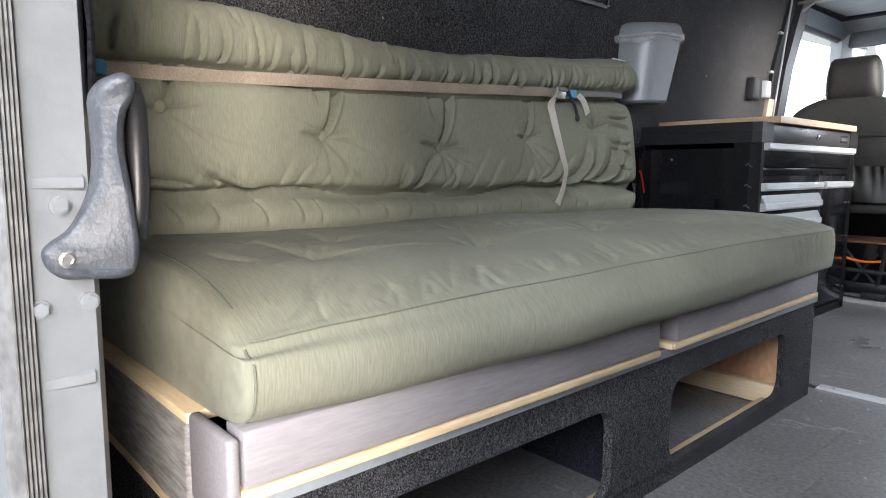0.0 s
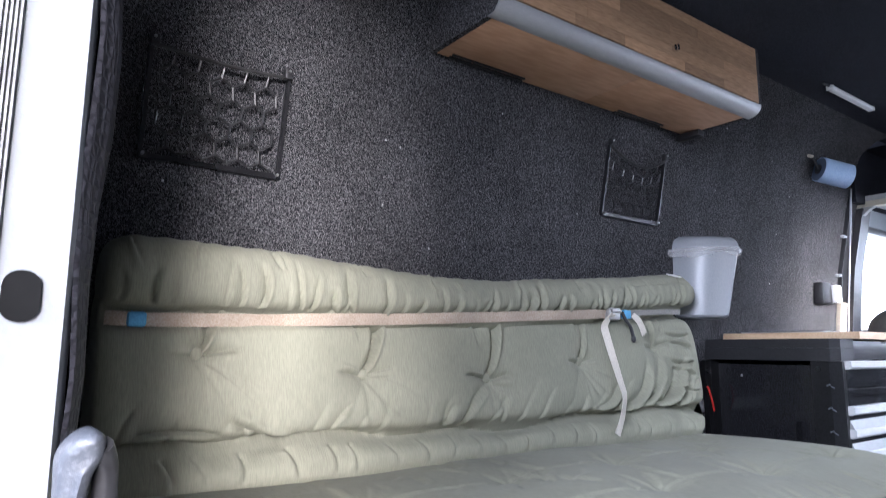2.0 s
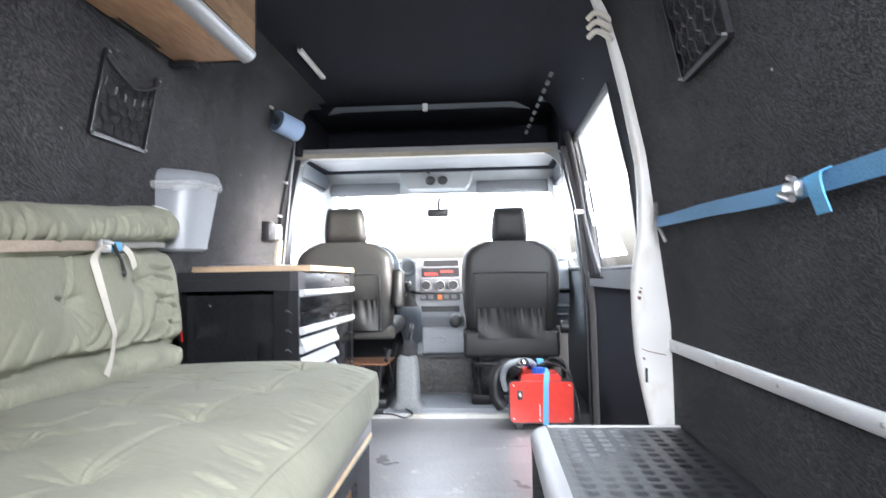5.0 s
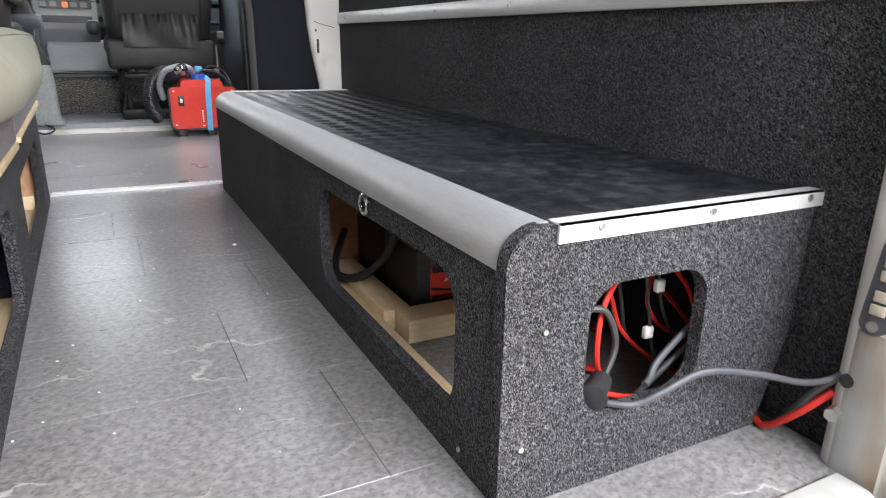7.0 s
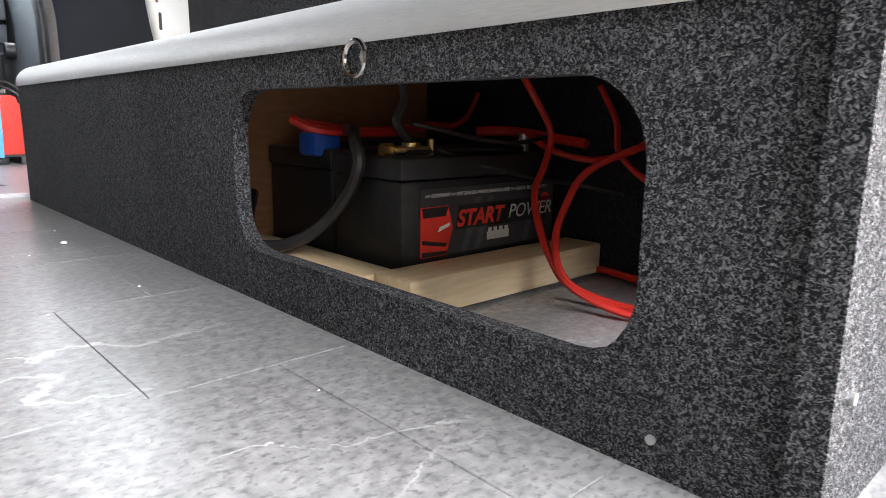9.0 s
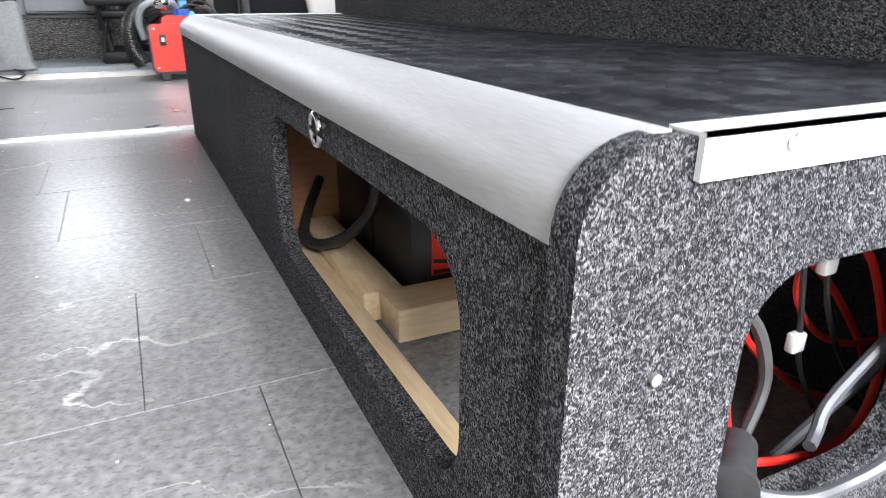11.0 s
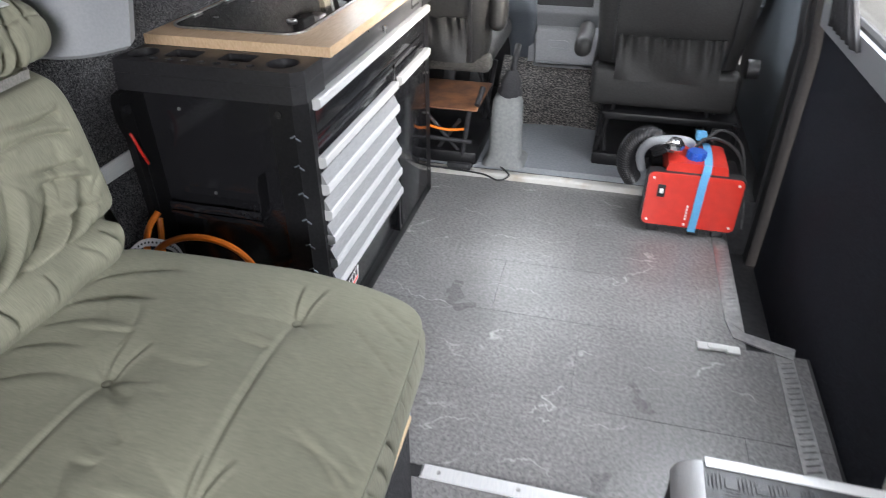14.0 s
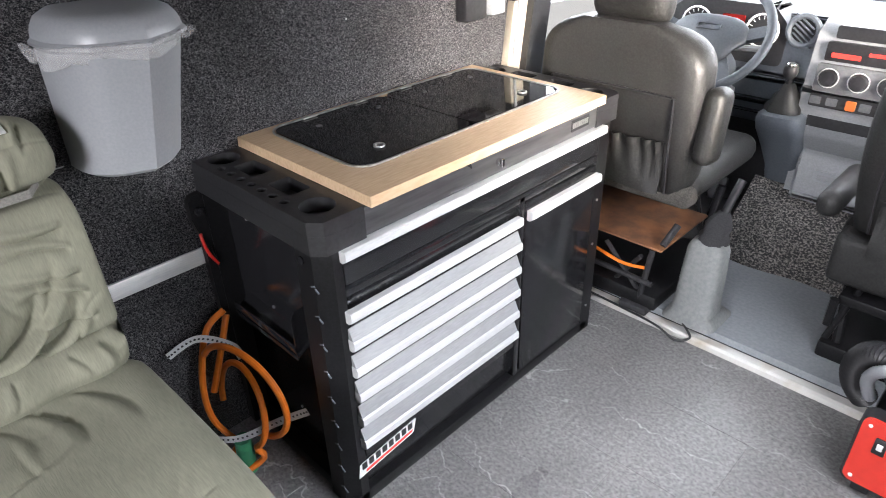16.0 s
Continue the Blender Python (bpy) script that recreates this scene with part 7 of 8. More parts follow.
# moulded end trays with cup holes
def tray(y0, y1):
    bm = B()
    yc = (y0 + y1) / 2
    holes = []
    for x, r in ((-0.765, 0.036), (-0.415, 0.036)):
        holes.append([(x + r * math.cos(2 * math.pi * k / 20), yc + r * math.sin(2 * math.pi * k / 20)) for k in range(20)])
    holes.append(rrect(-0.705, -0.625, yc - 0.012, yc + 0.040, 0.006, 3))
    holes.append(rrect(-0.570, -0.490, yc - 0.012, yc + 0.040, 0.006, 3))
    for k in range(7):
        x = -0.715 + k * 0.040
        holes.append([(x + 0.010 * math.cos(2 * math.pi * q / 12), yc - 0.034 + 0.010 * math.sin(2 * math.pi * q / 12)) for q in range(12)])
    ch = 0.022
    outline = [(XB - 0.004, y0), (FX + 0.002 - ch, y0), (FX + 0.004, y0 + ch), (FX + 0.004, y1), (XB - 0.004, y1)] if y0 < 2.5 else [(XB - 0.004, y0), (FX + 0.004, y0), (FX + 0.004, y1 - ch), (FX + 0.002 - ch, y1), (XB - 0.004, y1)]
    slab_z(bm, outline, holes, 0.758, 0.788)
    slab_z(bm, outline, [], 0.716, 0.7575)
    bmesh.ops.bevel(bm, geom=[e for e in bm.edges if len(e.link_faces) == 2 and e.calc_face_angle(0) > 1.2 and min(v.co.z for v in e.verts) > 0.78], offset=0.0018, segments=2, affect="EDGES", profile=0.5)
    return part("end_tray", bm, BLACK_PLASTIC, cab, "black moulded tray with cup and tool holes")


tray(Y0 - 0.006, Y0 + 0.112)
tray(Y1 - 0.080, Y1 + 0.043)

# worktop with sunken glass-lidded hob
work = thing("worktop", (-0.57, 2.62, 0.786), "light beech worktop board lying on the tool cabinet", "worktop")
HOLE = rrect(-0.778, -0.435, 2.285, 2.985, 0.045, 6)
bm = B()
slab_z(bm, rect(-0.818, -0.327, 2.218, 3.025), [HOLE], 0.7885, 0.8115)
bmesh.ops.bevel(bm, geom=[e for e in bm.edges if len(e.link_faces) == 2 and e.calc_face_angle(0) > 1.2 and min(v.co.z for v in e.verts) > 0.80], offset=0.002, segments=2, affect="EDGES", profile=0.5)
part("board", bm, BEECH, work)
hob = thing("hob", (-0.605, 2.635, 0.79), "built-in hob and sink with two dark glass lids", "hob")
bm = B()
prism(bm, rrect(-0.784, -0.429, 2.279, 2.991, 0.050, 6), [rrect(-0.779, -0.434, 2.284, 2.986, 0.045, 6)], lambda u, v: (u, v, 0.8125), lambda u, v: (u, v, 0.8165))
part("rim", bm, STEEL, hob, "steel rim")
bm = B()
slab_z(bm, rrect(-0.777, -0.436, 2.286, 2.984, 0.044, 6), [], 0.792, 0.808)
part("tray", bm, BLACK_STEEL, hob)
for y0, y1 in ((2.290, 2.634), (2.637, 2.980)):
    bm = B()
    slab_z(bm, rrect(-0.773, -0.440, y0, y1, 0.03, 5), [], 0.8105, 0.8155)
    lid = part("glass_lid", bm, BLACK_GLASS, hob, "black tempered glass lid")
    bm = B()
    yk = y0 + 0.10 if y0 < 2.5 else y1 - 0.09
    tube(bm, [(-0.50 + 0.011 * math.cos(radians(a)), yk + 0.011 * math.sin(radians(a)), 0.818) for a in range(0, 360, 24)], 0.0028, 6, True)
    part("lid_knob", bm, STEEL, lid)
    for yy in (y0 + 0.09, y1 - 0.07):
        bm = B()
        cyl(bm, (-0.705, yy, 0.8155), (-0.705, yy, 0.8175), 0.008, n=14)
        part("hinge_cap", bm, BLACK_PLASTIC, lid)
for yy in (2.40, 2.56, 2.72, 2.88):
    bm = B()
    box(bm, -0.779, -0.766, yy - 0.02, yy + 0.02, 0.8165, 0.820, 0.001)
    part("hinge", bm, STEEL, hob)

# gas hose, perforated band, wall wires beside the cabinet
cable("gas_hose", [(-0.785, 2.085, 0.40), (-0.79, 2.03, 0.36), (-0.775, 1.985, 0.24), (-0.76, 1.98, 0.12), (-0.72, 2.02, 0.03), (-0.66, 2.05, 0.012)], 0.0085, ORANGE, "orange gas hose coiled on the floor beside the cabinet", "gas hoses")
cable("gas_hose", [(-0.79, 2.09, 0.38), (-0.775, 2.05, 0.30), (-0.76, 2.0, 0.20)], 0.0085, ORANGE, "orange gas hose behind the bench", "gas hoses")
loop = [(-0.69 + 0.105 * math.cos(radians(a)), 2.055 + 0.02 * math.sin(radians(a)) - 0.02, 0.175 + 0.115 * math.sin(radians(a))) for a in range(200, -70, -18)]
cable("gas_hose", loop + [(-0.62, 2.03, 0.045), (-0.64, 1.98, 0.014)], 0.0085, ORANGE, "orange gas hose coiled beside the cabinet", "gas hoses", steps=4)
bm = B()
band = spline([(-0.80, 1.93, 0.335), (-0.78, 2.0, 0.36), (-0.76, 2.07, 0.31), (-0.755, 2.09, 0.26)], 8)
ribbon(bm, band, (0, 0.1, 1), 0.020, 0.0012)
band2 = spline([(-0.70, 1.93, 0.13), (-0.64, 1.99, 0.13), (-0.56, 2.06, 0.19), (-0.485, 2.100, 0.245)], 8)
ribbon(bm, band2, (0, 0.1, 1), 0.020, 0.0012)
hang = tagged(part("perforated_band", bm, ALU_WHITE), "perforated zinc fixing band round the gas hose", "fixing band")
bm = B()
for line in (band, band2):
    for a, b in zip(line, line[1:]):
        for f in (0.5,):
            p = a.lerp(b, f)
            n_ = Vector((b - a).cross(Vector((0, 0.1, 1)))).normalized()
            cyl(bm, p - n_ * 0.0012, p + n_ * 0.0012, 0.0030, n=8)
tagged(part("perforation", bm, BLACK_PLASTIC, hang), kind="stuff")
big_loop = [(-0.650 + 0.138 * math.cos(radians(a)), 2.030 + 0.03 * math.cos(radians(a)), 0.250 + 0.130 * math.sin(radians(a))) for a in range(150, -100, -18)]
cable("gas_hose", big_loop + [(-0.70, 2.02, 0.06), (-0.72, 1.99, 0.012)], 0.0085, ORANGE, "orange gas hose in a wide loop beside the cabinet", "gas hoses", steps=4)
bm = B()
cyl(bm, (-0.655, 2.0, 0.0), (-0.655, 2.0, 0.11), 0.022, n=16)
tagged(part("gas_regulator", bm, GREEN), "small green gas fitting on the floor behind the bench", "regulator")
cable("red_cable", [(-0.805, 2.09, 0.60), (-0.79, 2.075, 0.615), (-0.78, 2.08, 0.57), (-0.785, 2.10, 0.53)], 0.004, RED_WIRE, "red wires at the end of the wall rail", "rail wires")
cable("black_cable", [(-0.80, 2.095, 0.58), (-0.785, 2.09, 0.565), (-0.785, 2.10, 0.53)], 0.004, BLACK_WIRE, "black wire at the end of the wall rail", "rail wires")

# ---- cab ----
def cab_seat(xc, yb, w, label, lift=0.0, foot=None, head=1.0, low=0.305, pocket=0.475):
    s = thing("cab_seat", (xc, yb + 0.25, 0.28), label, "seat", "cab seats")
    bm = B()
    rings = []
    n = 26
    for k in range(n + 1):
        f = k / n
        z = 0.46 + 0.495 * f + lift
        hw = w / 2 * (0.92 + 0.08 * math.sin(math.pi * min(1, f * 0.9))) * (1 if f < 0.76 else max(0.1, 1 - ((f - 0.76) / 0.27) ** 2.6) ** 0.5)
        yy = yb + 0.02 + 0.055 * (1 - f) - 0.03 * math.sin(math.pi * f)
        th = 0.13 * (1 if f < 0.9 else math.sqrt(max(0.1, 1 - ((f - 0.9) / 0.12) ** 2)))
        ring = []
        for u, v in resample(rrect(-hw, hw, 0, th, min(0.05, th * 0.45, hw * 0.45), 5), 44):
            groove = -0.004 * math.exp(-((abs(u) - hw * 0.74) / 0.006) ** 2) if v < 0.03 else 0
            ring.append(bm.verts.new((xc + u, yy + v + groove * -1, z)))
        rings.append(ring)
    for a, b in zip(rings, rings[1:]):
        for j in range(44):
            bm.faces.new((a[j], a[(j + 1) % 44], b[(j + 1) % 44], b[j]))
    bm.faces.new(rings[0][::-1])
    bm.faces.new(rings[-1])
    back = part("backrest", bm, LEATHER, s, "black leather backrest", 60)
    bm = B()
    for z, a, b in ((0.775 + lift, -0.36, 0.36),):
        tube(bm, [(xc + w * a, yb + 0.008, z), (xc + w * (a + b) / 2, yb + 0.004, z + 0.003), (xc + w * b, yb + 0.008, z)], 0.004, 6)
    for sx in (-1, 1):
        tube(bm, [(xc + sx * w * 0.365, yb + 0.045, 0.475 + lift), (xc + sx * w * 0.375, yb + 0.018, 0.60 + lift), (xc + sx * w * 0.37, yb + 0.008, 0.775 + lift)], 0.004, 6)
    part("piping", bm, BLACK_PLASTIC, back)
    # gathered pocket
    bm = B()
    cols, rows_ = 40, 10
    grid = []
    for j in range(rows_ + 1):
        g = j / rows_
        row = []
        for i in range(cols + 1):
            a = i / cols
            x = xc + w * (-0.34 + 0.68 * a)
            z = pocket + lift + 0.165 * g
            base = yb + 0.02 + 0.055 * (1 - (z - 0.46 - lift) / 0.46) - 0.03 * math.sin(math.pi * (z - 0.46 - lift) / 0.46)
            base = min(base, yb + 0.033)
            puff = 0.014 * math.sin(math.pi * a) * (0.4 + g) + 0.010 * math.sin(a * 60 + 2 * g + 2 * math.sin(a * 13)) * g * g + 0.008 * math.sin(a * 9 + g * 4) * (1 - g)
            row.append(bm.verts.new((x, base - 0.006 - puff, z)))
        grid.append(row)
    for j in range(rows_):
        for i in range(cols):
            bm.faces.new((grid[j][i], grid[j][i + 1], grid[j + 1][i + 1], grid[j + 1][i]))
    geom = bmesh.ops.extrude_face_region(bm, geom=bm.faces[:])["geom"]
    bmesh.ops.translate(bm, verts=[v for v in geom if isinstance(v, bmesh.types.BMVert)], vec=(0, 0.007, 0))
    part("back_pocket", bm, LEATHER, s, "gathered leather back pocket", 70)
    bm = B()
    rings = []
    for k in range(13):
        f = k / 12
        z = 0.945 + lift + 0.200 * f
        k2 = math.sqrt(max(0.05, 1 - abs(2 * f - 1) ** 3.4))
        ring = [bm.verts.new((xc + u, yb + 0.075 + v + 0.02 * (1 - f), z)) for u, v in resample(rrect(-0.120 * head * (1.0 - 0.14 * f * f) * (0.84 + 0.16 * k2), 0.120 * head * (1.0 - 0.14 * f * f) * (0.84 + 0.16 * k2), -0.055 * k2, 0.06 * k2, 0.04 * k2 + 0.004, 5), 36)]
        rings.append(ring)
    for a, b in zip(rings, rings[1:]):
        for j in range(36):
            bm.faces.new((a[j], a[(j + 1) % 36], b[(j + 1) % 36], b[j]))
    bm.faces.new(rings[0][::-1])
    bm.faces.new(rings[-1])
    part("headrest", bm, LEATHER, s, "", 60)
    for sx in (-0.05, 0.05):
        bm = B()
        cyl(bm, (xc + sx, yb + 0.075, 0.89 + lift), (xc + sx, yb + 0.08, 0.96 + lift), 0.006, n=8)
        part("headrest_post", bm, CHROME, s)
    bm = B()
    box(bm, xc - w * 0.49, xc + w * 0.49, yb + 0.035 + 0.35 * (low - 0.305), yb + 0.16, low + lift, max(0.455, low + 0.075) + lift, 0.022, 3)
    part("back_foot", bm, foot or SEAT_CLOTH, s, "" if foot else "grey cloth lower back")
    bm = B()
    box(bm, xc - w * 0.5, xc + w * 0.5, yb + 0.10, yb + 0.58, max(0.36, low + 0.01) + lift, max(0.48, low + 0.11) + lift, 0.045, 4)
    part("cushion", bm, LEATHER, s)
    bm = B()
    box(bm, xc - w * 0.42, xc + w * 0.42, yb + 0.05, yb + 0.50, 0.045, 0.10, 0.01)
    for sx in (-1, 1):
        for dy in (0.08, 0.42):
            if low > 0.4 and (sx < 0 or dy < 0.2):
                continue
            cyl(bm, (xc + sx * w * 0.34, yb + dy, 0.10), (xc + sx * w * 0.40, yb + dy + 0.04, 0.36 + lift), 0.014, n=8)
            cyl(bm, (xc + sx * w * 0.40, yb + dy, 0.10), (xc + sx * w * 0.30, yb + dy - 0.03, 0.34 + lift), 0.010, n=8)
    part("base_frame", bm, BLACK_MATT, s)
    return s


dseat = cab_seat(-0.430, 3.205, 0.545, "black leather driver's seat with headrest and folded armrest", low=0.420)
pseat = cab_seat(0.482, 3.335, 0.545, "black leather passenger seat with a gathered back pocket", 0.0, LEATHER, 0.86, pocket=0.415)
bm = B()
box(bm, -0.168, -0.104, 3.235, 3.330, 0.590, 0.808, 0.031, 5, Matrix.Rotation(radians(-6), 4, "X"))
part("armrest", bm, LEATHER, dseat, "folded black armrest")
bm = B()
box(bm, 0.135, 0.200, 3.40, 3.70, 0.47, 0.545, 0.030, 4)
part("armrest", bm, LEATHER, pseat)
bm = B()
cyl(bm, (0.76, 3.42, 0.47), (0.80, 3.42, 0.47), 0.035, n=18)
part("recliner_knob", bm, BLACK_PLASTIC, pseat)
# rusty seat base plate, linkage, orange lead
bm = B()
box(bm, -0.62, -0.200, 3.235, 3.56, 0.284, 0.292, 0.003)
part("base_plate", bm, RUST, dseat, "rusty brown steel base plate")
bm = B()
for a, b, r in (((-0.23, 3.24, 0.285), (-0.27, 3.27, 0.03), 0.010), ((-0.27, 3.25, 0.24), (-0.40, 3.30, 0.05), 0.008), ((-0.40, 3.25, 0.25), (-0.25, 3.28, 0.06), 0.008), ((-0.55, 3.26, 0.28), (-0.52, 3.27, 0.03), 0.012), ((-0.60, 3.25, 0.16), (-0.22, 3.25, 0.15), 0.010), ((-0.20, 3.24, 0.31), (-0.19, 3.30, 0.36), 0.012)):
    cyl(bm, a, b, r, n=8)
box(bm, -0.32, -0.22, 3.235, 3.30, 0.03, 0.055, 0.004)
part("linkage", bm, RUBBER, dseat, "greasy black seat linkage")
cable("orange_cable", [(-0.60, 3.235, 0.235), (-0.45, 3.23, 0.225), (-0.33, 3.235, 0.20), (-0.25, 3.245, 0.205)], 0.006, ORANGE, "orange cable under the driver's seat")
bm = B()
for sx in (0.27, 0.76):
    cyl(bm, (sx, 3.33, 0.285), (sx, 3.33, 0.20), 0.012, n=8)
box(bm, 0.27, 0.77, 3.36, 3.50, 0.255, 0.285, 0.006)
part("seat_rail", bm, BLACK_MATT, pseat)

# handbrake boot
boot = thing("handbrake", (-0.09, 3.30, 0.045), "grey moulded handbrake cover with a lever in a slack gaiter", "handbrake")
bm = B()
lv = []
for f, wx, y0, y1 in ((0.0, 0.088, 3.255, 3.44), (0.06, 0.080, 3.262, 3.42), (0.12, 0.066, 3.272, 3.39), (0.30, 0.064, 3.278, 3.385), (0.62, 0.062, 3.284, 3.384), (0.90, 0.058, 3.292, 3.380), (0.97, 0.050, 3.298, 3.374), (1.0, 0.040, 3.306, 3.366)):
    z = 0.046 + 0.285 * f
    cxx = -0.095
    lv.append(([(u, v) for u, v in resample(rrect(cxx - wx, cxx + wx, y0, y1, min(0.03, wx * 0.45), 4), 32)], z))
lathe_loops(bm, lv)
part("cover", bm, BOOT, boot, "", 35)
bm = B()
lathe_loops(bm, [([(-0.09 + r * (1 + 0.12 * math.sin(5 * t)) * math.cos(t), 3.335 + dy + r * 0.8 * math.sin(t)) for t in [2 * math.pi * k / 28 for k in range(28)]], z) for r, z, dy in ((0.044, 0.325, 0), (0.046, 0.340, 0.004), (0.036, 0.355, 0.01), (0.040, 0.372, 0.02), (0.030, 0.39, 0.035), (0.017, 0.41, 0.05))])
part("gaiter", bm, CURTAIN, boot, "slack dark gaiter", 70)
bm = B()
tube(bm, spline([(-0.09, 3.375, 0.39), (-0.088, 3.41, 0.43), (-0.083, 3.46, 0.49)]), 0.013, 10)
part("lever", bm, BLACK_PLASTIC, boot)
cable("black_cable", [(-0.50, 3.245, 0.03), (-0.30, 3.235, 0.028), (-0.17, 3.225, 0.026), (-0.10, 3.215, 0.010), (-0.06, 3.235, 0.028), (-0.10, 3.26, 0.05)], 0.004, BLACK_WIRE, "black lead lying on the cab sill")

# dashboard
dash = thing("dashboard", (0.05, 4.3, 0.4), "blue-grey van dashboard with centre console and red displays", "dashboard")
bm = B()
slab_x(bm, [(4.02, 0.56), (3.99, 0.66), (4.00, 0.80), (4.05, 0.865), (4.20, 0.885), (4.66, 0.84), (4.66, 0.40), (4.20, 0.42), (4.08, 0.50)], [], -0.80, 0.88)
bmesh.ops.bevel(bm, geom=[e for e in bm.edges if abs((e.verts[0].co - e.verts[1].co).x) > 1], offset=0.018, segments=3, affect="EDGES", profile=0.5)
part("main_body", bm, DASH, dash)
bm = B()
slab_x(bm, [(3.955, 0.50), (3.935, 0.66), (3.960, 0.84), (4.03, 0.88), (4.10, 0.88), (4.10, 0.06), (4.02, 0.06), (4.03, 0.40)], [], -0.115, 0.20)
bmesh.ops.bevel(bm, geom=[e for e in bm.edges if abs((e.verts[0].co - e.verts[1].co).x) > 0.2], offset=0.012, segments=3, affect="EDGES", profile=0.5)
part("centre_console", bm, DASH_LIGHT, dash, "light grey centre console")


def on_console(name, x0, x1, z0, z1, m, depth=0.006, r=0.006, y=None):
    bm = B()
    yy = 3.938 if y is None else y
    slab_y(bm, rrect(x0, x1, z0, z1, r, 3), [], yy - depth, yy + 0.03)
    return part(name, bm, m, dash)


on_console("upper_slot", -0.060, 0.165, 0.83, 0.87, BLACK_PLASTIC, 0.004, y=3.955)
on_console("radio", -0.075, 0.170, 0.76, 0.82, BLACK_PLASTIC, 0.010, y=3.950)
on_console("heater_panel", -0.085, 0.175, 0.66, 0.75, VISOR, 0.006)
on_console("switch_panel", -0.085, 0.175, 0.61, 0.653, BLACK_PLASTIC, 0.008)
on_console("ash_tray", -0.080, 0.170, 0.535, 0.595, BLACK_PLASTIC, 0.004, y=3.95)
bm = B()
slab_y(bm, rrect(-0.055, 0.03, 0.773, 0.787, 0.002, 2), [], 3.936, 3.944)
slab_y(bm, rrect(0.05, 0.13, 0.79, 0.8, 0.002, 2), [], 3.936, 3.944)
part("radio_display", bm, RED_DISPLAY, dash, "red lit radio display")
for x in (-0.045, 0.045, 0.130):
    bm = B()
    cyl(bm, (x, 3.934, 0.707), (x, 3.918, 0.707), 0.028, 0.024, 22)
    k = part("heater_knob", bm, BLACK_PLASTIC, dash)
    bm = B()
    tube(bm, [(x + 0.031 * math.cos(radians(a)), 3.931, 0.707 + 0.031 * math.sin(radians(a))) for a in range(0, 360, 20)], 0.0018, 6, True)
    part("dial_mark", bm, PRINT_WHITE, k)
bm = B()
slab_y(bm, rrect(0.028, 0.058, 0.615, 0.647, 0.004, 3), [], 3.926, 3.940)
part("hazard_switch", bm, AMBER, dash, "orange-red hazard switch")
for k in range(5):
    bm = B()
    x = -0.065 + k * 0.05
    if abs(x - 0.043) > 0.025:
        slab_y(bm, rrect(x - 0.017, x + 0.017, 0.619, 0.645, 0.003, 3), [], 3.927, 3.940)
        part("switch", bm, VISOR, dash)
for xc, zc in ((-0.170, 0.832), (0.27, 0.832), (-0.72, 0.832)):
    bm = B()
    tube(bm, [(xc + 0.048 * math.cos(radians(a)), 3.985, zc + 0.048 * math.sin(radians(a))) for a in range(0, 360, 15)], 0.010, 8, True)
    v = part("air_vent", bm, DASH, dash, "round air vent")
    bm = B()
    cyl(bm, (xc, 3.99, zc), (xc, 4.01, zc), 0.046, n=24)
    part("vent_core", bm, BLACK_PLASTIC, v)
    bm = B()
    for j in (-2, -1, 0, 1, 2):
        box(bm, xc - 0.04, xc + 0.04, 3.978, 3.988, zc + j * 0.016 - 0.002, zc + j * 0.016 + 0.002, 0, 1, Matrix.Rotation(radians(35), 4, "Y"))
    part("vent_blade", bm, DASH, v)
# cluster hood and instruments
bm = B()
slab_y(bm, [(-0.66, 0.70), (-0.66, 0.84), (-0.60, 0.90), (-0.28, 0.90), (-0.22, 0.84), (-0.22, 0.70)], [], 3.99, 4.12)
bmesh.ops.bevel(bm, geom=[e for e in bm.edges if abs((e.verts[0].co - e.verts[1].co).y) > 0.1], offset=0.02, segments=3, affect="EDGES", profile=0.5)
clu = part("instrument_panel", bm, BLACK_PLASTIC, dash, "instrument cluster")
for xc, r in ((-0.545, 0.055), (-0.305, 0.055)):
    bm = B()
    tube(bm, [(xc + r * math.cos(radians(a)), 3.987, 0.815 + r * math.sin(radians(a))) for a in range(0, 360, 15)], 0.004, 6, True)
    for a in range(-30, 211, 24):
        cyl(bm, (xc + 0.038 * math.cos(radians(a)), 3.987, 0.815 + 0.038 * math.sin(radians(a))), (xc + 0.048 * math.cos(radians(a)), 3.987, 0.815 + 0.048 * math.sin(radians(a))), 0.0015, n=5)
    part("dial", bm, PRINT_WHITE, clu)
bm = B()
slab_y(bm, rrect(-0.450, -0.370, 0.800, 0.858, 0.004, 3), [], 3.983, 3.992)
disp = part("display", bm, mat("dark_red_display", (0.20, 0.012, 0.010), (0.16, 0.010, 0.008), scale=10, rough=0.2), clu, "dark red trip display")
bm = B()
for j, (a, b) in enumerate(((-0.435, -0.39), (-0.44, -0.38), (-0.425, -0.40))):
    slab_y(bm, rect(a, b, 0.842 - j * 0.016, 0.847 - j * 0.016), [], 3.981, 3.984)
part("display_bar", bm, RED_DISPLAY, disp)
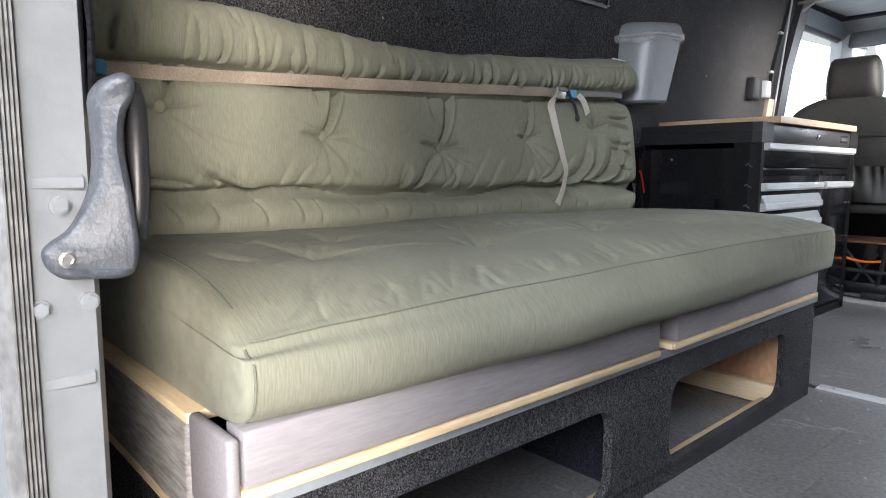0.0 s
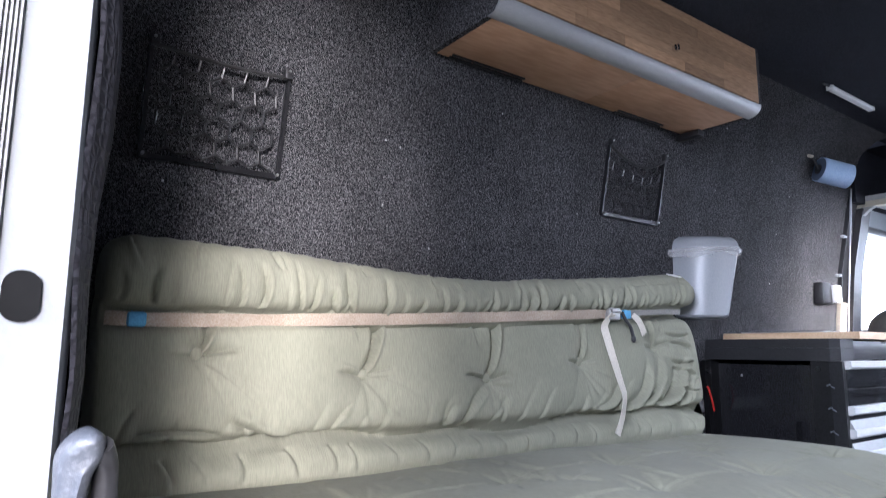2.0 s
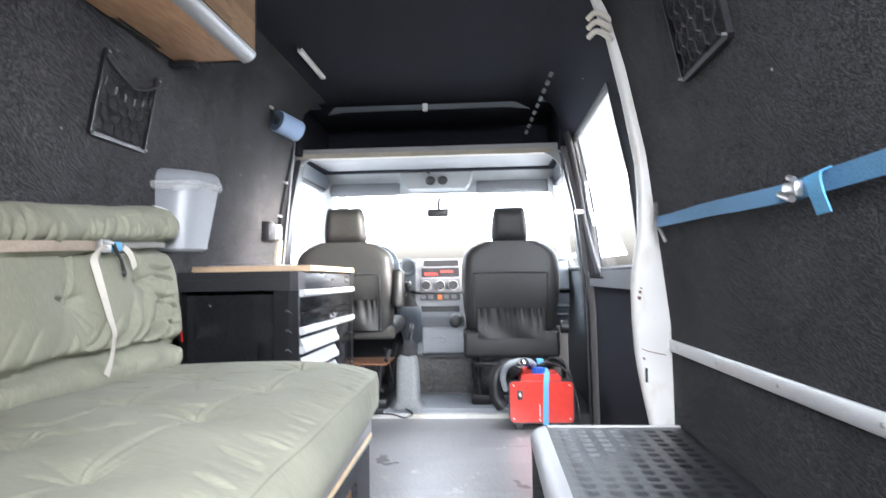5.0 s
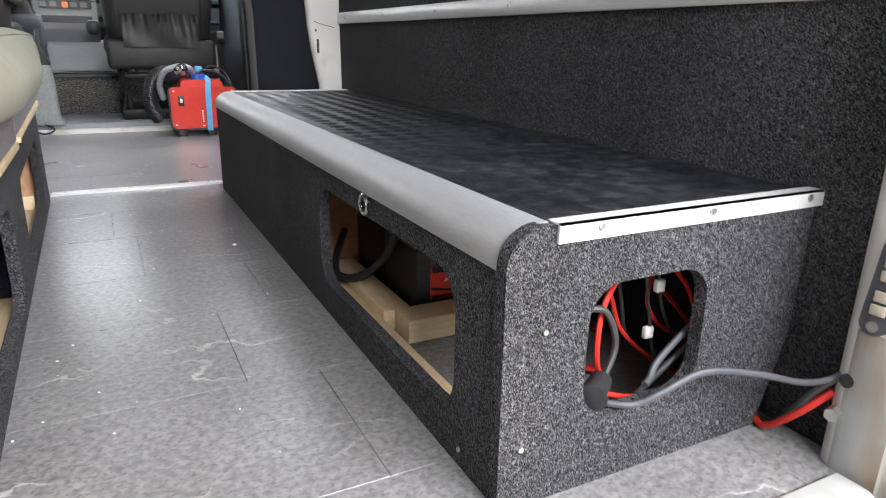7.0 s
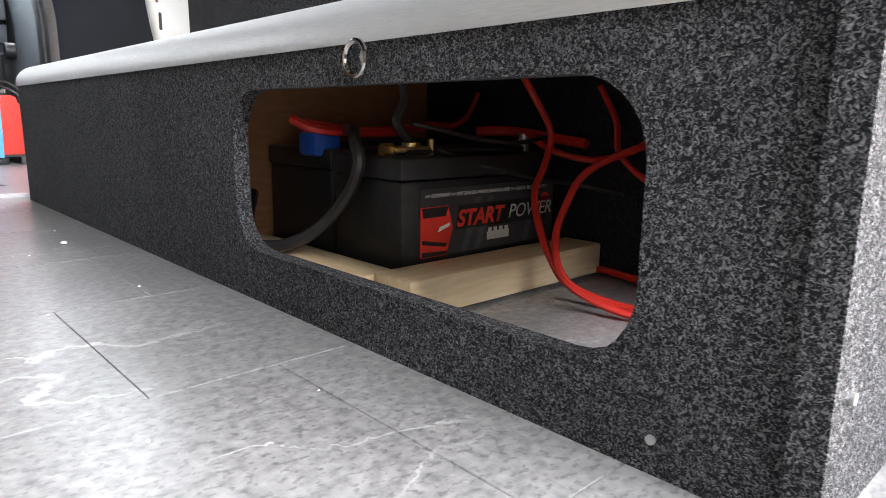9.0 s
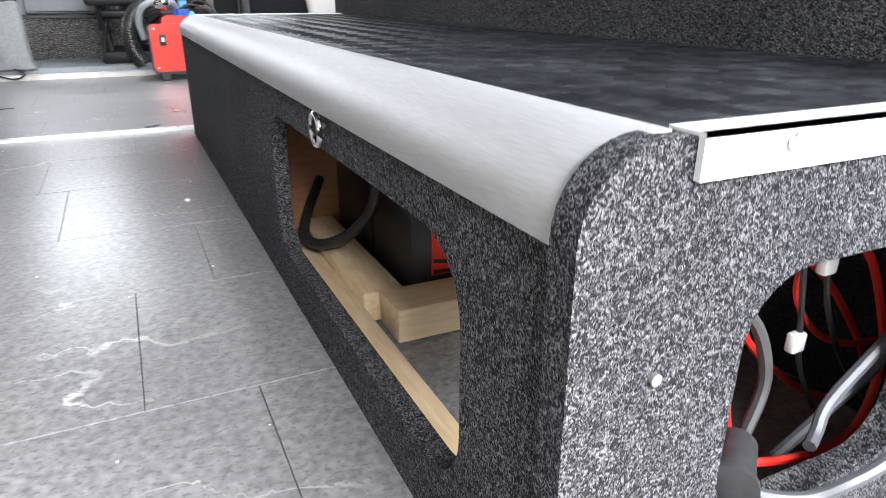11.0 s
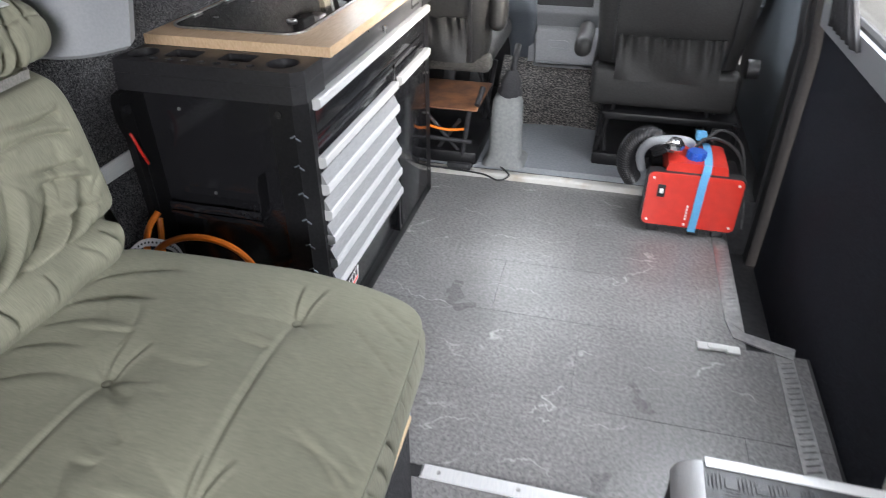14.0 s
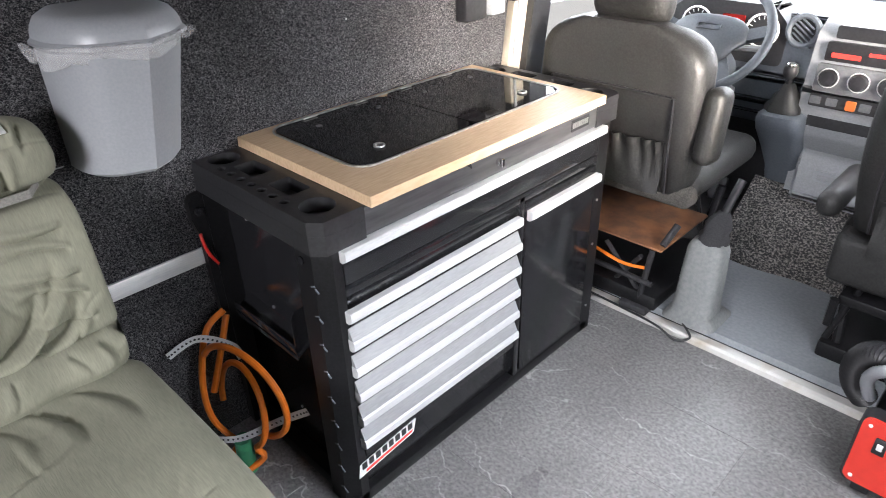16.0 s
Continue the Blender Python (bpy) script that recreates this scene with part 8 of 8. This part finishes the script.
# lower parts
bm = B()
slab_x(bm, [(4.00, 0.235), (3.985, 0.26), (3.985, 0.42), (4.03, 0.445), (4.12, 0.445), (4.12, 0.235)], [], -0.085, 0.36)
bmesh.ops.bevel(bm, geom=[e for e in bm.edges], offset=0.012, segments=2, affect="EDGES", profile=0.5)
box_low = part("lower_locker", bm, DASH_LIGHT, dash, "light grey lower locker")
bm = B()
slab_y(bm, rrect(-0.02, 0.075, 0.330, 0.372, 0.014, 4), [rrect(-0.008, 0.063, 0.338, 0.358, 0.008, 3)], 3.980, 3.992)
part("locker_handle", bm, GREY_PLASTIC, box_low)
bm = B()
lathe_loops(bm, [(resample(rrect(x0, x1, y0, y1, 0.035, 5), 44), z) for x0, x1, y0, y1, z in ((-0.200, -0.086, 4.10, 4.22, 0.05), (-0.205, -0.084, 4.07, 4.20, 0.20), (-0.212, -0.082, 4.03, 4.17, 0.32), (-0.224, -0.080, 3.96, 4.14, 0.42), (-0.232, -0.078, 3.89, 4.11, 0.50), (-0.232, -0.078, 3.866, 4.09, 0.545), (-0.224, -0.084, 3.866, 4.09, 0.565), (-0.210, -0.098, 3.88, 4.08, 0.572))])
part("gear_pod", bm, DASH, dash, "rounded gear lever pod", 60)
gear = thing("gear_lever", (-0.160, 3.94, 0.57), "gear lever with a silver-topped knob and slack dark gaiter", "gear lever")
bm = B()
lathe_loops(bm, [([(-0.160 + rx_ * (1 + 0.08 * math.sin(5 * t + z * 40)) * math.cos(t), 3.945 + ry_ * (1 + 0.08 * math.sin(4 * t + z * 30)) * math.sin(t)) for t in [2 * math.pi * k / 36 for k in range(36)]], z) for rx_, ry_, z in ((0.062, 0.064, 0.570), (0.060, 0.062, 0.585), (0.046, 0.048, 0.602), (0.044, 0.043, 0.620), (0.028, 0.028, 0.642), (0.018, 0.018, 0.665))])
part("gaiter", bm, LEATHER, gear, "", 70)
bm = B()
cyl(bm, (-0.162, 3.94, 0.66), (-0.162, 3.93, 0.69), 0.010, n=10)
ball(bm, (-0.162, 3.928, 0.712), 0.024, (1, 1, 1.3), 16)
part("knob", bm, BLACK_PLASTIC, gear)
bm = B()
ball(bm, (-0.162, 3.926, 0.732), 0.019, (1, 1, 0.7), 14)
part("cap", bm, CHROME, gear)
# steering wheel
wheel = thing("steering_wheel", (-0.425, 3.83, 0.80), "blue-grey four-spoke steering wheel", "steering wheel")
TW = Matrix.Translation((-0.420, 3.80, 0.815)) @ Matrix.Rotation(radians(-42), 4, "X")
bm = B()
tube(bm, [TW @ Vector((0.205 * math.cos(radians(a)), 0, 0.205 * math.sin(radians(a)))) for a in range(0, 360, 9)], 0.0155, 12, True)
part("rim", bm, WHEEL_GREY, wheel)
bm = B()
ball(bm, (0, 0, 0), 1.0, (1, 1, 1), 28)
for v in bm.verts:
    x, y, z = v.co
    w_ = 0.135 if z > -0.2 else 0.105
    v.co = TW @ Vector((math.copysign(abs(x) ** 0.7, x) * w_, y * 0.030 + 0.012, math.copysign(abs(z) ** 0.75, z) * (0.088 if z > 0 else 0.095)))
hub = part("hub", bm, WHEEL_GREY, wheel, "", 70)
bm = B()
prism(bm, rrect(-0.042, 0.042, -0.005, 0.020, 0.006, 3), [rrect(-0.036, 0.036, 0.001, 0.014, 0.004, 3)], lambda u, v: TW @ Vector((u, -0.016, v + 0.02)), lambda u, v: TW @ Vector((u, -0.0215, v + 0.02)))
part("emblem", bm, WHEEL_GREY, hub)
for x0, z0, x1, z1 in ((-0.10, 0.02, -0.195, 0.045), (0.10, 0.02, 0.195, 0.045), (-0.07, -0.06, -0.125, -0.155), (0.07, -0.06, 0.125, -0.155)):
    bm = B()
    ribbon(bm, [TW @ Vector((x0, 0.02, z0)), TW @ Vector(((x0 + x1) / 2, 0.014, (z0 + z1) / 2)), TW @ Vector((x1, 0.003, z1))], TW.to_3x3() @ Vector((0.2, 0, 1)) if abs(z1) < 0.1 else TW.to_3x3() @ Vector((1, 0, 0)), 0.045, 0.018)
    part("spoke", bm, WHEEL_GREY, wheel)
bm = B()
cyl(bm, (-0.425, 3.86, 0.76), (-0.425, 4.02, 0.64), 0.045, 0.06, 18)
part("column", bm, DASH, wheel)
bm = B()
tube(bm, [(-0.37, 3.90, 0.765), (-0.28, 3.885, 0.775), (-0.235, 3.88, 0.78)], 0.011, 8)
part("stalk", bm, GREY_PLASTIC, wheel)
keys = thing("key_ring", (-0.345, 3.90, 0.66), "bunch of keys hanging from the ignition", "keys")
for k, (dx, dz) in enumerate(((0, 0), (0.012, -0.03), (-0.008, -0.055))):
    bm = B()
    box(bm, -0.352 + dx, -0.332 + dx, 3.885, 3.892, 0.615 + dz, 0.665 + dz, 0.003)
    part("key", bm, STEEL if k else GREY_PLASTIC, keys)
for x in (-0.52, -0.38):
    bm = B()
    box(bm, x - 0.03, x + 0.03, 4.08, 4.10, 0.10, 0.20, 0.006, 2, Matrix.Rotation(radians(-30), 4, "X"))
    tagged(part("pedal", bm, RUBBER), "black rubber pedal in the driver's footwell", "pedal", "pedals")

# ---- red heater box ----
heater = thing("portable_heater", (0.61, 3.07, 0), "red metal portable heater box with a blue strap, on the floor", "portable heater")
bm = B()
slab_y(bm, rrect(0.457, 0.763, 0.040, 0.238, 0.020, 5), [], 2.966, 2.974)
part("front_plate", bm, RED, heater)
bm = B()
slab_y(bm, rrect(0.450, 0.772, 0.030, 0.238, 0.024, 5), [], 2.9745, 3.015)
part("front_rim", bm, BLACK_PLASTIC, heater)
bm = B()
box(bm, 0.462, 0.760, 3.015, 3.185, 0.040, 0.215, 0.012)
part("case", bm, BLACK_MATT, heater)
bm = B()
slab_y(bm, [(0.505, 0.218), (0.515, 0.262), (0.53, 0.270), (0.69, 0.270), (0.705, 0.262), (0.715, 0.218)], [], 2.990, 3.165)
part("tank", bm, RED, heater, "red fuel tank top")
bm = B()
cyl(bm, (0.603, 3.045, 0.268), (0.603, 3.045, 0.296), 0.031, 0.028, 20)
for k in range(12):
    a = 2 * math.pi * k / 12
    cyl(bm, (0.603 + 0.030 * math.cos(a), 3.045 + 0.030 * math.sin(a), 0.270), (0.603 + 0.029 * math.cos(a), 3.045 + 0.029 * math.sin(a), 0.294), 0.004, n=6)
part("tank_cap", bm, BLUE, heater, "blue screw cap")
bm = B()
ribbon(bm, spline([(0.628, 2.962, 0.028), (0.630, 2.960, 0.12), (0.632, 2.960, 0.225), (0.638, 2.975, 0.262), (0.642, 3.05, 0.278), (0.640, 3.16, 0.276), (0.640, 3.19, 0.20)], 5), (1, 0, 0), 0.026, 0.003)
part("strap", bm, BLUE_TAPE, heater, "light blue webbing strap")
for x, z in ((0.474, 0.058), (0.474, 0.220), (0.746, 0.058), (0.746, 0.220), (0.600, 0.052)):
    bm = B()
    cyl(bm, (x, 2.966, z), (x, 2.9625, z), 0.0045, n=8)
    part("screw", bm, WHITE_PLASTIC, heater)
bm = B()
box(bm, 0.492, 0.518, 2.9615, 2.9665, 0.150, 0.196, 0.002)
sw = part("switch", bm, BLACK_PLASTIC, heater)
bm = B()
box(bm, 0.499, 0.511, 2.959, 2.9618, 0.165, 0.183, 0.001)
part("switch_key", bm, WHITE_PLASTIC, sw)
bm = B()
for k in range(5):
    box(bm, 0.597, 0.603, 2.9650, 2.9658, 0.070 + k * 0.012, 0.079 + k * 0.012)
part("print_bar", bm, WHITE_PLASTIC, heater)
for x in (0.50, 0.64, 0.72):
    bm = B()
    box(bm, x - 0.02, x + 0.02, 2.985, 3.16, 0.0, 0.032, 0.004)
    part("foot", bm, BLACK_PLASTIC, heater)
bm = B()
tube(bm, spline([(0.50, 3.10, 0.25), (0.46, 3.12, 0.30), (0.41, 3.16, 0.27), (0.385, 3.20, 0.20), (0.39, 3.24, 0.12), (0.42, 3.27, 0.06)], 14), 0.034, 14, False, 0.06)
part("air_hose", bm, BLACK_PLASTIC, heater, "ribbed black air hose")
bm = B()
tube(bm, spline([(0.44, 3.13, 0.17), (0.425, 3.10, 0.24), (0.45, 3.06, 0.305), (0.51, 3.04, 0.33), (0.56, 3.05, 0.325), (0.585, 3.09, 0.30)], 14), 0.015, 10, False, 0.05)
part("exhaust_hose", bm, GREY_PLASTIC, heater, "grey ribbed hose")
bm = B()
ball(bm, (0.525, 3.02, 0.318), 0.032, (1, 0.9, 0.9), 14)
for v in bm.verts:
    v.co += Vector((0, 0, 1)) * 0.005 * noise.noise(v.co * 90) + Vector((1, 0, 0)) * 0.005 * noise.noise(v.co * 70)
part("foil_end", bm, CHROME, heater, "crumpled silver foil end", 20)
bm = B()
tube(bm, spline([(0.60, 3.10, 0.27), (0.63, 3.12, 0.31), (0.70, 3.13, 0.30), (0.76, 3.12, 0.25), (0.79, 3.10, 0.15)]), 0.006, 8)
part("lead", bm, BLACK_WIRE, heater)
bm = B()
tube(bm, spline([(0.62, 3.15, 0.27), (0.68, 3.16, 0.33), (0.76, 3.16, 0.28), (0.80, 3.12, 0.12), (0.80, 3.02, 0.03)]), 0.005, 8)
part("lead", bm, BLACK_WIRE, heater)
bm = B()
box(bm, 0.60, 0.635, 3.12, 3.15, 0.30, 0.33, 0.005)
part("blue_clip", bm, BLUE_TAPE, heater)

# small loose things
clip = thing("floor_clip", (0.68, 2.36, 0.0), "small white plastic clip lying on the floor", "clip")
bm = B()
box(bm, 0.618, 0.652, 2.366, 2.396, 0.001, 0.010, 0.003)
box(bm, 0.646, 0.700, 2.370, 2.392, 0.001, 0.015, 0.005)
box(bm, 0.694, 0.732, 2.366, 2.396, 0.001, 0.010, 0.003)
part("body", bm, PRINT_WHITE, clip)
bm = B()
rr = random.Random(11)
for k in range(40):
    x, y = rr.uniform(0.02, 0.46), rr.uniform(0.0, 1.7)
    s = rr.uniform(0.0007, 0.0018)
    ball(bm, (x, y, s * 0.6), s, (rr.uniform(0.7, 1.5), rr.uniform(0.7, 1.5), 0.6), 6)
ball(bm, (0.402, 1.05, 0.003), 0.005, (1, 1.2, 0.5), 8)
tagged(part("crumbs", bm, PRINT_WHITE), "pale crumbs and fluff on the aisle floor", "crumbs", kind="stuff")
bm = B()
for k in range(26):
    side = -1 if k % 3 else 1
    y, z = rr.uniform(0.1, 2.9), rr.uniform(1.0, 1.6)
    x = wall_x(z, side)
    ball(bm, (x - side * 0.001, y, z), 0.0028, (0.5, 1, 1), 6)
tagged(part("wall_screws", bm, STEEL), "scattered bright screw heads in the felt wall", "screw", kind="stuff")

# ---- floor tiles, last ----
ROWS = [(-0.119, 0.10, 0.21), (0.10, 0.38, 0.405), (0.38, 0.66, 0.302), (0.66, 0.915, 0.40), (0.915, 1.22, 0.20), (1.22, 1.50, 0.150), (1.50, 1.772, 0.33), (1.806, 2.07, 0.10), (2.07, 2.40, 0.295), (2.40, 2.67, 0.03), (2.67, 2.95, 0.25), (2.95, 3.244, 0.08)]
for y0, y1, joint in ROWS:
    xr = 0.905 if y1 < 2.41 else 0.752
    xs = sorted({-0.82, xr, *[joint + 0.61 * k for k in (-2, -1, 0, 1) if -0.80 < joint + 0.61 * k < xr - 0.02]})
    for x0, x1 in zip(xs, xs[1:]):
        bm = B()
        box(bm, x0 + 0.0003, x1 - 0.0003, y0 + 0.0003, y1 - 0.0003, -0.0038, 0.0, 0.0006, 1)
        part("tile", bm, VINYL, floor, "", 0)
